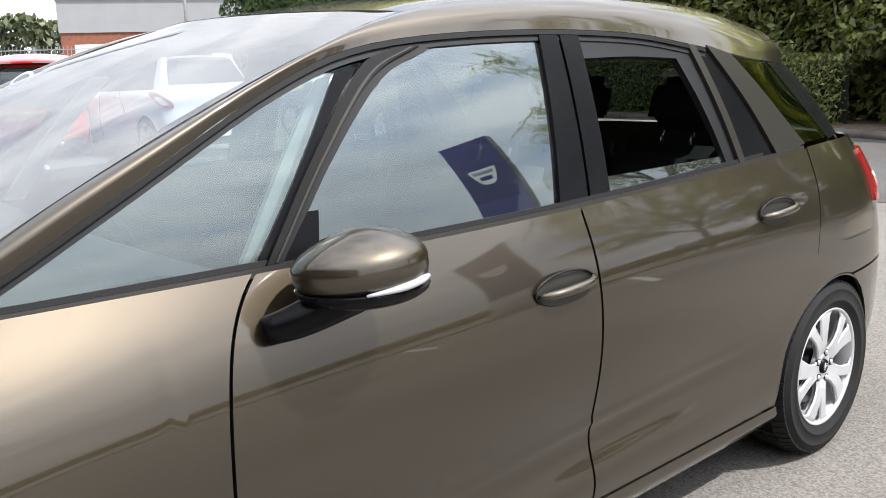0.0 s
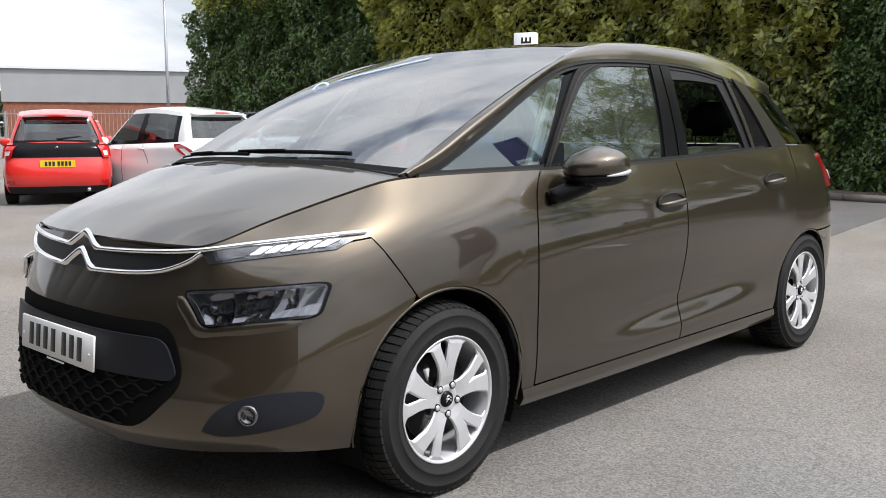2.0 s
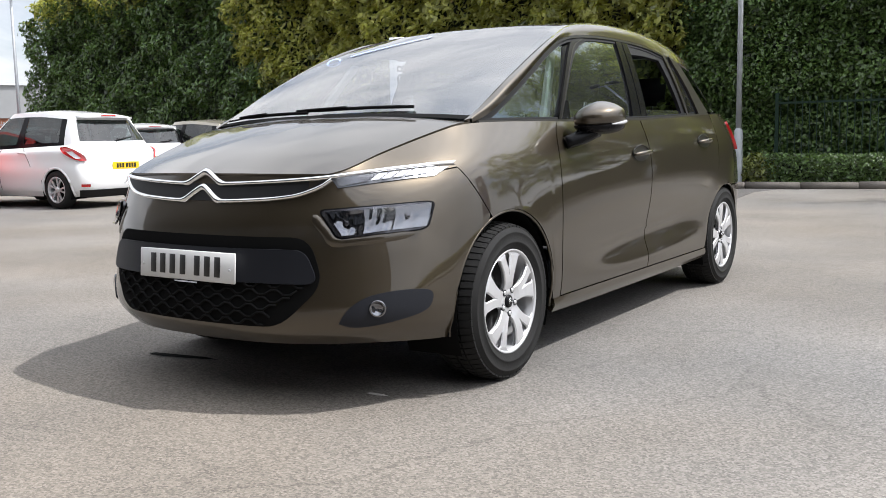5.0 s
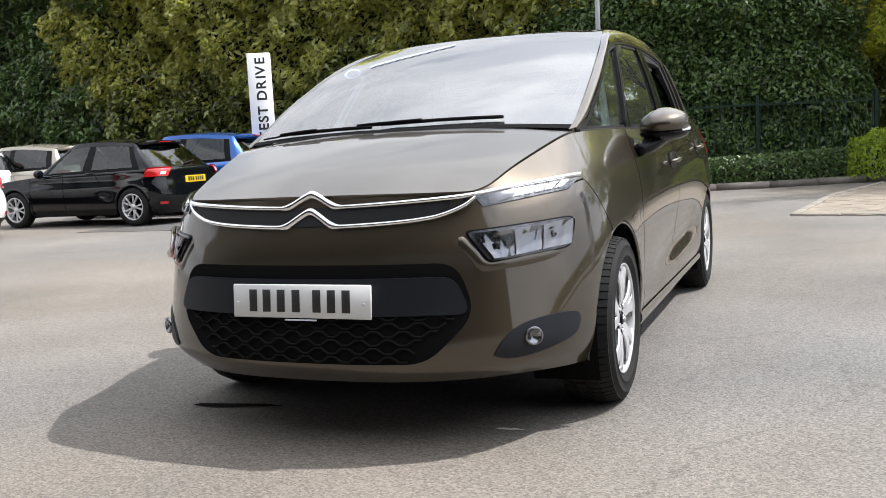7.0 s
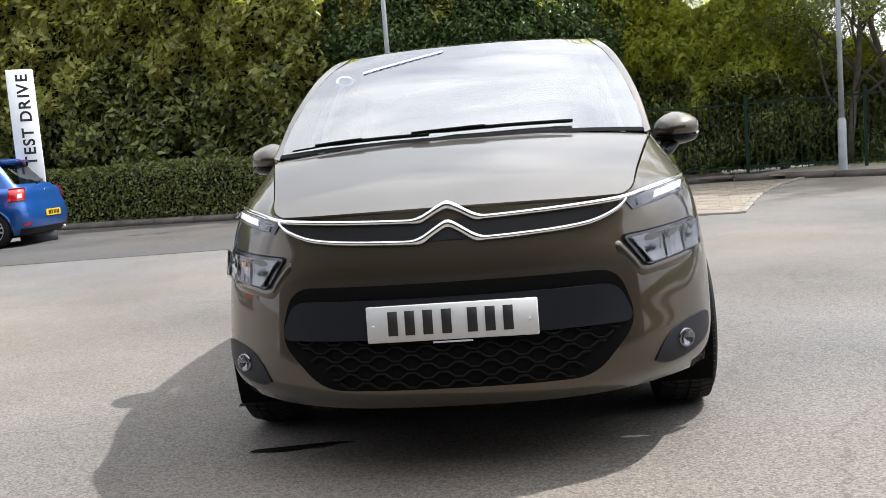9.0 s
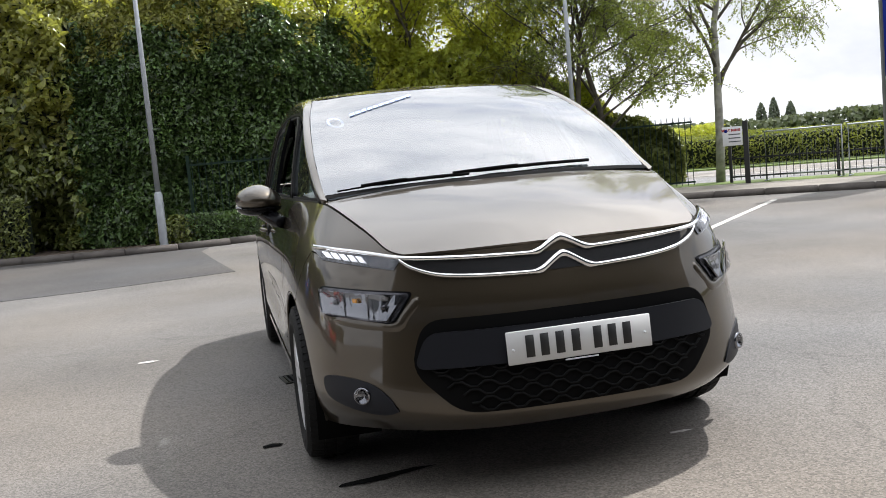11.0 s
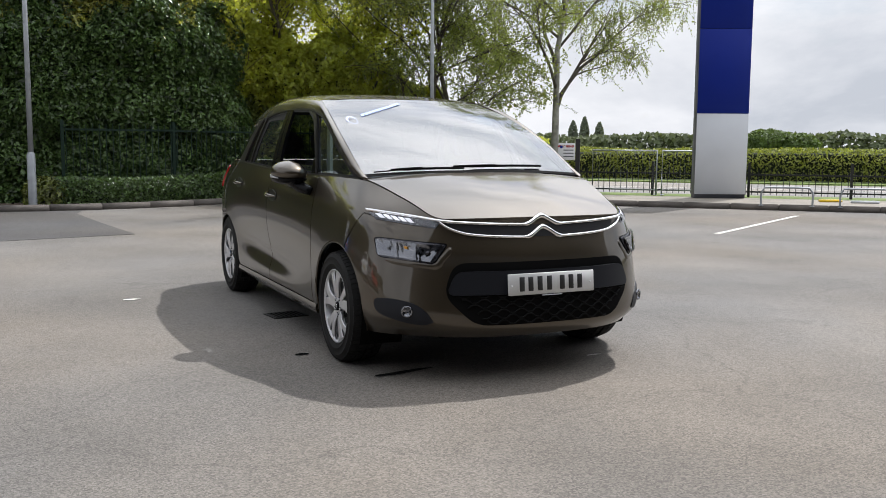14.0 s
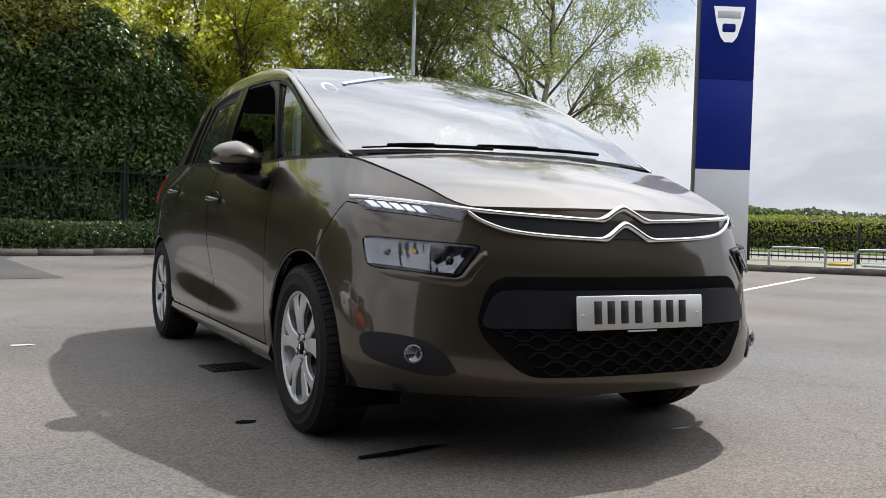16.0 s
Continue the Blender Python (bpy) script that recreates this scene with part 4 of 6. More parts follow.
            add("handle_cup", rings((V, [q[::-1] for q in F]), side), M_BELT, door)
            pts = curve([(x + .006, yc - .100, zc - .006), (x + .030, yc - .06, zc - .001), (x + .036, yc, zc + .003), (x + .032, yc + .06, zc + .007), (x + .008, yc + .100, zc + .012)], 13)
            h = tube(pts, [.006, .009, .0105, .011, .0115, .012, .012, .012, .0115, .011, .0105, .009, .006], 10)
            add("handle", rings(h, side), M_PAINT, door)
            V, F = tube([(x + .004, yc + .108 * math.cos(a), zc + .040 * math.sin(a)) for a in np.linspace(0, 2 * math.pi, 30)], .003, 5)
            add("handle_rim", rings((V, F), side), M_STEEL, door)
        # indicator repeater trim on the wing
        nose_lamps(car, bumper, side)

    nose_grille(car, bumper)
    # wheels
    for x, y, turn in ((.79, 0, 0), (.79, 2.785, 0), (-.79, 0, 180), (-.79, 2.785, 180)):
        w = new("wheel")
        w.parent = car
        w.matrix_basis = pose(x, y, .318, 0, 0, turn) @ Matrix.Rotation(radians(24 if y else 5), 4, "X")
        if not FIRST:
            FIRST.append(w)
            wheel_parts(w)
        else:
            for p in FIRST[0].children:
                a = p.copy()
                scene.collection.objects.link(a)
                a.parent = w
                for q in p.children:
                    b = q.copy()
                    scene.collection.objects.link(b)
                    b.parent = a
    # underside and cabin
    add("underbody", joined([box(-.70, .70, .36, 2.40, .20, .30), box(-.55, .55, -.70, .40, .24, .50), box(-.55, .55, 2.4, 3.38, .28, .5), box(-.62, .62, -.40, .42, .50, .72)]), M_DARK, car, smooth=False)
    add("cabin_floor", joined([box(-.80, .80, .40, 3.1, .30, .34), box(-.78, .78, 2.62, 3.2, .34, .90)]), M_CABIN, car, smooth=False)
    for side in (1, -1):
        G = np.array([[(side * (float(flank_x(y, z)) - .06), y, z) for z in (.30, .6, .8, 1.0)] for y in np.linspace(.45, 2.6, 12)])
        add("door_card", sheet(G, 0, flip=side > 0), M_CABIN, car)
    dash = []
    for side in (1,):
        G = np.array([[(x, y + .05 * abs(x) ** 2, z) for y, z in ((-.02, 1.045), (.18, 1.045), (.42, 1.05), (.58, 1.02), (.63, .93), (.60, .70), (.55, .5))] for x in np.linspace(-.70, .70, 13)])
        dash.append(sheet(G, 0, flip=False))
    add("dashboard", joined(dash), M_DASH, car)
    for x in (.37, -.37):
        car_seat(car, x, 1.22)
    for x in (.46, 0, -.46):
        car_seat(car, x, 1.98, True)
    ring = [(-.37 + .18 * math.cos(a), .78 - .07 * math.sin(a), .93 + .165 * math.sin(a)) for a in np.linspace(0, 2 * math.pi, 33)]
    wheel = add("steering_wheel", tube(ring, .015, 8), M_BLACK, car)
    add("steering_boss", tube([(-.37, .62, .86), (-.37, .775, .93)], [.03, .06], 12), M_BLACK, wheel)
    add("steering_spoke", tube([(-.54, .78, .93), (-.2, .78, .93)], .016, 8), M_BLACK, wheel)
    # sticker inside the screen's top corner: a ring and a row of small bars
    st = add("screen_sticker", lathe([(0, .030), (.001, .042)], 28, "y"), M_STICKER, screen, "round pale blue windscreen sticker")
    st.matrix_basis = pose(-.550, .645, 1.389, -52, 0, 14)
    for k in range(11):
        u, v = .165 + .024 * k, .695 + .021 * k
        corners = [tuple(on_screen(u + a * .0098, v + a * .0086 + b * .017, .004)) for a, b in ((-1, -1), (1, -1), (1, 1), (-1, 1))]
        add("sticker_bar", (corners, [(0, 1, 2, 3)]), M_STICKER, screen, smooth=False)
    return car


FIRST = []


def mirror_unit(car, side):
    """Door mirror: shell, glass, lit strip and stalk."""
    bm = bmesh.new()
    bmesh.ops.create_uvsphere(bm, u_segments=28, v_segments=16, radius=1)
    for v in bm.verts:
        x, y, z = v.co
        y2 = y * .125 if y < 0 else y * .115
        taper = 1 - .22 * max(x, 0) + .06 * min(x, 0)
        zz = (abs(z) ** .85) * (1 if z > 0 else -1) * .077 * taper * (1 - .25 * max(-y, 0))
        v.co = (.945 + x * .105 - .02 * y, min(.725 + y2 + .045 * x, .815 + .05 * x), 1.055 + zz + .012 * x * (1 if z > 0 else .3))
    for f in bm.faces:
        f.smooth = True
    if side < 0:
        bmesh.ops.scale(bm, vec=(-1, 1, 1), verts=bm.verts)
        bmesh.ops.reverse_faces(bm, faces=bm.faces[:])
    unit = part("door_mirror", bm, M_PAINT, car)
    # dark lower shell and glass
    bm = bmesh.new()
    bmesh.ops.create_uvsphere(bm, u_segments=28, v_segments=16, radius=1)
    for v in bm.verts:
        x, y, z = v.co
        v.co = (side * (.943 + x * .103 - .02 * y), .728 + y * .118 + .045 * x, 1.020 + z * .040 if z < 0 else 1.020 + z * .01)
    part("mirror_base", bm, M_GLOSS_BLACK, unit)
    bm = rbox((.140, .008, .088), (side * .942, .806, 1.056), .003)
    part("mirror_glass", bm, M_CHROME, unit)
    pts = curve([(side * 1.028, .672, 1.024), (side * 1.044, .727, 1.029), (side * 1.046, .770, 1.034), (side * 1.041, .806, 1.040)], 12)
    add("side_repeater", tube(pts, [.003, .004, .005, .006, .007, .008, .008, .008, .008, .008, .007, .005], 8), M_REPEATER, unit, "clear side repeater strip")
    pts = [(side * .850, .570, .945), (side * .885, .63, .965), (side * .925, .72, 1.005)]
    add("mirror_stalk", tube(curve(pts, 8), [.028, .030, .032, .034, .036, .038, .04, .042], 12), M_GLOSS_BLACK, unit)
    G = on_glass(flat4((.655, 1.054), (.735, 1.054), (.752, 1.140), (.728, 1.140), 5, 5), .006)
    add("mirror_sail", rings(solid(G, .02, (1, 0, 0)), side), M_GLOSS_BLACK, unit)


def nose_lamps(car, bumper, side):
    """Main lamp, running-light blade and fog lamp on one side of the nose."""
    sx = lambda g: g * np.array((side, 1.0))
    flip = side > 0
    # main lamp
    turn_loop = lambda L: L * np.array((side, 1.0)) if side > 0 else (L * np.array((side, 1.0)))[::-1]
    lamp = add("headlamp", front_patch(turn_loop(rounded([(.524, .734), (.806, .754), (.806, .650), (.598, .628)], .022)), .003), M_GLOSS_BLACK, car, "clear rectangular headlamp in a black surround")
    add("lamp_housing", front_patch(turn_loop(rounded([(.533, .729), (.801, .749), (.801, .654), (.602, .633)], .020)), .007), M_LAMP_IN, lamp)
    bowls = (((.550, .721), (.652, .727), (.660, .644), (.610, .639), 5), ((.654, .7272), (.722, .731), (.725, .6535), (.662, .6445), 7), ((.7245, .731), (.796, .741), (.795, .660), (.7275, .6535), 5))
    for a, b, c, d, flutes in bowls:
        G = on_front(sx(flat4(a, b, c, d, 29, 10)), .021)
        u, v = np.linspace(-1, 1, 29)[:, None], np.linspace(-1, 1, 10)[None, :]
        G[..., 1] += .016 * (1 - .5 * (u * u + v * v)) + .0022 * np.abs(np.sin(u * math.pi * flutes / 4 + .9 * v)) + .002 * np.abs(np.sin(4 * v + u))
        add("reflector", sheet(G, .004, flip=not flip), M_REFLECT, lamp)
    for x, z in ((.620, .684), (.758, .700)):
        q = on_front(np.array((side * x, z)), .012)
        add("bulb_shield", tube([q, q + np.array((0, -.010, 0))], .011, 12), M_LAMP_IN, lamp)
    G = on_front(sx(flat4((.693, .712), (.704, .713), (.704, .700), (.693, .699), 3, 3)), .019 if side < 0 else .009)
    add("bulb", solid(G, .006, (0, -1, 0)), M_AMBER, lamp)
    add("lens", sheet(on_front(sx(flat4((.545, .720), (.795, .742), (.793, .660), (.609, .642), 14, 7)), .026), .006, flip=True), M_LENS, lamp)
    pts = on_front(sx(np.array([(.514, .738), (.524, .702), (.566, .652), (.596, .621), (.68, .628), (.76, .638), (.808, .644)])), -.030)
    add("lamp_crease", tube(curve(pts, 20), [.016, .024, .031, .034] + [.0355] * 12 + [.034, .031, .024, .016], 16), M_PAINT, bumper)
    # running-light blade
    blade = add("running_light", solid(on_front(sx(flat4((.548, .843), (.793, .8715), (.782, .840), (.575, .807), 18, 5)), .004), .02, (0, -1, 0)), M_BLADE, car, "slim running light under the chrome strip")
    for x0, z0 in ((.760, .8555), (.736, .8515), (.712, .8475), (.688, .8437), (.664, .8399)):
        G = on_front(sx(flat4((x0 - .004, z0 + .009), (x0 + .013, z0 + .011), (x0 + .003, z0 - .008), (x0 - .014, z0 - .010), 4, 4)), .011)
        add("light_block", solid(G, .006, (0, -1, 0)), M_LED, blade)
    G = on_front(sx(flat4((.590, .834), (.652, .842), (.640, .826), (.590, .815), 6, 4)), .009)
    add("indicator_block", solid(G, .005, (0, -1, 0)), M_LAMP_IN, blade)
    add("lens", sheet(on_front(sx(flat4((.553, .840), (.790, .869), (.780, .842), (.578, .809), 18, 5)), .017), .005, flip=True), M_LENS, blade)
    # fog lamp in its dark pocket
    ring = [(.612, .335), (.645, .388), (.688, .424), (.745, .440), (.798, .442), (.823, .432), (.828, .402), (.818, .366), (.785, .345), (.715, .325), (.650, .320)]
    loop = curve([(*p, 0) for p in ring + ring[:1]], 41)[:-1, :2]
    pocket = add("fog_lamp_pocket", front_patch(turn_loop(loop), .005, 0.0, .008, 8), M_SATIN, car, "dark plastic fog lamp pocket")
    q = on_front(np.array((side * .716, .384)), .010)
    v, f = lathe([(0, .031), (-.007, .030), (-.008, .025), (.001, .021), (.004, .0)], 28, "y")
    turn = Matrix.Translation(Vector(q)) @ Matrix.Rotation(radians(side * 32), 4, "Z")
    add("fog_lamp", ([turn @ Vector(p) for p in v], f), M_REFLECT, pocket, "round clear fog lamp")
    v, f = lathe([(-.011, .027), (-.015, .018), (-.016, 0)], 24, "y")
    add("fog_lens", ([turn @ Vector(p) for p in v], f), M_LENS, pocket)


def nose_grille(car, bumper):
    """Chrome chevrons and strips, the dark mouth with its mesh, and the plate."""
    both = lambda pts: [(-x, z) for x, z in pts[::-1] if x > 0] + pts
    up = both([(0, .868), (.032, .853), (.062, .836), (.090, .824), (.14, .823), (.30, .829), (.45, .838), (.56, .848), (.68, .865), (.795, .8815)])
    lo = both([(0, .809), (.032, .795), (.062, .776), (.090, .762), (.14, .760), (.30, .767), (.40, .776), (.46, .788), (.52, .813), (.553, .840)])
    dark = np.stack([on_front(np.array(both([(0, .824), (.09, .824), (.20, .826), (.32, .830), (.45, .838), (.54, .845)])), .003), on_front(np.array(both([(0, .762), (.09, .762), (.20, .763), (.32, .768), (.43, .781), (.52, .815)])), .003)], 1)
    add("upper_grille", solid(dark, .01, (0, -1, 0)), M_BLACK, car, "dark slatted strip between the chrome lines")
    for name, line in (("upper_chrome_strip", up), ("lower_chrome_strip", lo)):
        P = on_front(curve([(*p, 0) for p in line], 90)[:, :2], .008)
        d = np.abs(P[:, 0])
        half = .0078 + .0062 * np.clip((.115 - d) / .03, 0, 1)
        G = np.stack([P + np.stack([0 * d, .008 + 0 * d, half], 1), P + np.stack([0 * d, -.004 + 0 * d, half * .6], 1), P + np.stack([0 * d, -.004 + 0 * d, -half * .6], 1), P + np.stack([0 * d, .008 + 0 * d, -half], 1)], 1)
        add(name, sheet(G, 0, flip=True), M_CHROME, car, "polished chrome strip with a pointed badge")
    # mouth
    hexagon = rounded([(-.512, .638), (.512, .638), (.566, .470), (.42, .320), (-.42, .320), (-.566, .470)], .068)
    mouth = add("lower_grille", front_patch(hexagon, .003), M_DARK, car, "black lower grille with a honeycomb mesh")
    add("plate_panel", front_patch(rounded([(-.503, .594), (.503, .594), (.553, .474), (-.553, .474)], .045), .018), M_SATIN, mouth)
    for k in range(6):
        z0 = .338 + .0262 * k
        w = float(np.interp(z0, [.322, .462, .5], [.40, .556, .55])) - .045
        pts = [(.024 * i, z0 + (.0085 if (i + 2 * k) % 4 < 2 else -.0085)) for i in range(-24, 25) if abs(.024 * i) < w]
        add("mesh_strand", tube(on_front(np.array(pts), .009), .0045, 6), M_MATT, mouth)
    # number plate with its writing as plain bars
    plate = part("number_plate", rbox((.52, .008, .111), (0, 0, 0), .003, 1), M_PLATE_W, car, "white number plate")
    plate.matrix_basis = pose(0, -.893, .526, -5, 0, 0)
    for i, x in enumerate((-.180, -.128, -.073, -.016, .062, .116, .170)):
        part("dark_bar", rbox((.030, .002, .074), (x, -.005, .001), .0006, 1), M_INK, plate)
    for x in (-.24, .235):
        add("plate_screw", tube([(x, -.003, -.006), (x, -.007, -.006)], .005, 8), M_SIGN, plate)
    add("plate_note", joined([box(-.06, .06, -.004, -.001, -.064, -.059)]), M_SIGN_GREY, plate, smooth=False)


people_carrier()


# ---- ground and kerbs ----
ground = tagged(add("ground", sheet(quad((-700, -700, 0), (700, -700, 0), (700, 700, 0), (-700, 700, 0), 3, 3), 0), M_TARMAC, None), "pale worn tarmac car park", "ground", kind="structure")


def flat_poly(name, pts, z, material, label, category="ground", kind="structure"):
    """A flat patch with a thin edge."""
    n = len(pts)
    V = [(x, y, z) for x, y in pts] + [(x, y, z - .02) for x, y in pts]
    F = [tuple(range(n))] + [(i, i + n, (i + 1) % n + n, (i + 1) % n) for i in range(n)]
    return tagged(add(name, (V, F), material, None, smooth=False), label, category, kind=kind)


flat_poly("tarmac_patch", [(-9.0, 7.5), (-2.8, 7.75), (-1.02, 8.15), (-1.25, 10.0), (-1.5, 12.3), (-1.35, 13.1), (-2.3, 13.1), (-5, 13.7), (-9.0, 14.6)], .005, M_TARMAC_DARK, "darker tarmac patch by the kerb")

KERB = [(-46, 25), (-24, 17.8), (-10, 14.9), (-5, 13.8), (-2.3, 13.15), (0, 13.5), (2.4, 14.55), (4.4, 14.5), (6.8, 12.75), (9, 10.8), (11.5, 8.4), (15, 5.1), (24, -3.4), (40, -18)]


def walkline(pts, step):
    """Evenly spaced (place, direction) along a line of points, softly bent."""
    C = curve([(*p, 0) for p in pts], 400)
    d = np.concatenate([[0], np.cumsum(np.linalg.norm(np.diff(C, axis=0), axis=1))])
    t = np.arange(0, d[-1], step)
    P = np.stack([np.interp(t, d, C[:, 0]), np.interp(t, d, C[:, 1])], 1)
    Q = np.stack([np.interp(t + .05, d, C[:, 0]), np.interp(t + .05, d, C[:, 1])], 1) - np.stack([np.interp(t - .05, d, C[:, 0]), np.interp(t - .05, d, C[:, 1])], 1)
    return P, Q / np.maximum(np.linalg.norm(Q, axis=1, keepdims=True), 1e-9)


def offset_line(pts, off, step=.5):
    P, D = walkline(pts, step)
    return P + np.stack([-D[:, 1], D[:, 0]], 1) * off


def ribbon(name, pts, o0, o1, z, material, label, category, kind="structure", step=.6):
    a, b = offset_line(pts, o0, step), offset_line(pts, o1, step)
    G = np.zeros((len(a), 2, 3))
    G[:, 0, :2], G[:, 1, :2], G[..., 2] = a, b, z
    return tagged(add(name, sheet(G, .03, flip=False), material, None), label, category, kind=kind)


BED = [p for p in KERB if p[0] < 5]
ribbon("planting_bed", BED, .13, 6.0, .085, M_SOIL, "bark and soil bed behind the kerb", "ground")
RIGHT = KERB[7:]
ribbon("pavement", RIGHT, .13, 2.6, .095, M_PAVE, "pale concrete pavement beyond the kerb", "pavement")
ribbon("verge", RIGHT, 2.62, 4.2, .08, M_GRASS, "strip of grass by the road", "grass")
ROAD = [(-14, 34), (4, 20.0), (10.5, 14.0), (17, 8.0), (40, -13), (75, -44)]
M_ROAD = tarmac_mat("road_tarmac", (0.22, 0.21, 0.20))
ribbon("road", ROAD, 1.6, 9.8, .02, M_ROAD, "pale grey main road", "road")
ribbon("road_line", ROAD, 5.5, 5.62, .03, M_LINE, "white line along the road", "road marking")
ribbon("far_verge", ROAD, 9.8, 14, .06, M_GRASS, "grass on the far side of the road", "grass")
flat_poly("field", [(-300, 420), (-8, 46), (14, 24), (34, 5), (80, -36), (500, -200), (500, 500)], .03, M_GRASS, "open grass field", "field")

# bay line
flat_poly("bay_line", [(6.55, 5.30), (6.62, 5.25), (10.40, 7.43), (10.34, 7.49)], .006, M_LINE, "worn white parking bay line", "line")

flat_poly("bay_line", [(4.30, 6.24), (4.36, 6.18), (7.88, 9.87), (7.81, 9.93)], .006, M_LINE, "worn white parking bay line", "line")

# drain grate
def drain_grate():
    grate = thing("drain_grate", "dark iron drain grate set in the tarmac", "drain", m=pose(-.76, 1.50, 0, 0, 0, 8) @ Matrix.Diagonal((.62, .50, 1, 1)))
    add("grate_frame", joined([box(-.21, .21, -.21, -.18, .0, .008), box(-.21, .21, .18, .21, .0, .008), box(-.21, -.18, -.18, .18, .0, .008), box(.18, .21, -.18, .18, .0, .008)]), M_BLACKPOST, grate, smooth=False)
    add("grate_pit", joined([box(-.18, .18, -.18, .18, .0, .003)]), M_DARK, grate, smooth=False)
    for k in range(7):
        add("grate_bar", joined([box(-.165 + .05 * k, -.145 + .05 * k, -.18, .18, .0, .007)]), M_BLACKPOST, grate, smooth=False)


drain_grate()


def ground_mark(name, x, y, pts, material, label):
    V = [(x + a, y + b, .0045) for a, b in pts]
    return tagged(add(name, (V, [tuple(range(len(V)))]), material, None, smooth=False), label, "mark", kind="structure")


ground_mark("oil_stain", -.62, -.42, [(-.20, -.03), (-.08, -.035), (.06, 0.0), (.20, .04), (.10, .05), (-.04, .025), (-.18, .0)], M_DARK, "dark oil stain on the tarmac")
ground_mark("pale_chip", .56, -.47, [(-.05, -.012), (.0, -.018), (.06, -.004), (.02, .008), (-.04, .004)], M_LINE, "pale scrape on the tarmac")
ground_mark("pale_chip", -1.72, 2.62, [(-.05, -.02), (.03, -.03), (.09, 0), (.04, .03), (-.04, .02)], M_LINE, "pale scrape on the tarmac")
ground_mark("oil_stain", -1.02, .22, [(-.04, -.02), (.03, -.02), (.05, .01), (0, .03), (-.04, .01)], M_DARK, "dark oil spot on the tarmac")


# ---- leaves ----
RNG = np.random.default_rng(7)


def leaves(name, P, N, size, material, label, category, aspect=.45, droop=.25, wild=.6, parent=None, kind="stuff"):
    """Many folded leaf blades at the places P, facing roughly along N."""
    n = len(P)
    N = N + RNG.normal(0, wild, (n, 3))
    N /= np.maximum(np.linalg.norm(N, axis=1, keepdims=True), 1e-9)
    A = RNG.normal(0, 1, (n, 3)) + np.array((0, 0, -droop * 3))
    A -= (A * N).sum(1, keepdims=True) * N
    A /= np.maximum(np.linalg.norm(A, axis=1, keepdims=True), 1e-9)
    B = np.cross(N, A)
    L = (size * RNG.uniform(.65, 1.35, n))[:, None]
    fold = N * L * .10
    V = np.stack([P - A * L * .5, P + B * L * aspect * .5 + fold, P + A * L * .5, P - B * L * aspect * .5 + fold], 1).reshape(-1, 3)
    F = (np.arange(n)[:, None] * 4 + np.array([0, 1, 2, 0, 2, 3])).reshape(-1)
    me = bpy.data.meshes.new(name)
    me.vertices.add(4 * n)
    me.vertices.foreach_set("co", V.astype(np.float32).ravel())
    me.loops.add(6 * n)
    me.loops.foreach_set("vertex_index", F.astype(np.int32))
    me.polygons.add(2 * n)
    me.polygons.foreach_set("loop_start", np.arange(0, 6 * n, 3, dtype=np.int32))
    me.update()
    me.validate()
    me.materials.append(material)
    ob = new(name, me)
    if parent is not None:
        ob.parent = parent
        return ob
    return tagged(ob, label, category, kind=kind)


def lumps(u, v, seed):
    """Soft unevenness, vectorised."""
    r = np.random.default_rng(seed)
    out = 0
    for k in range(9):
        f = 1.6 ** (k * .55) * .8
        a, p = r.uniform(0, 2 * math.pi, 2)
        out = out + np.sin(f * (u * math.cos(a) + v * math.sin(a)) * 1.7 + p * 5) / (1 + .45 * k)
    return out / 4.2


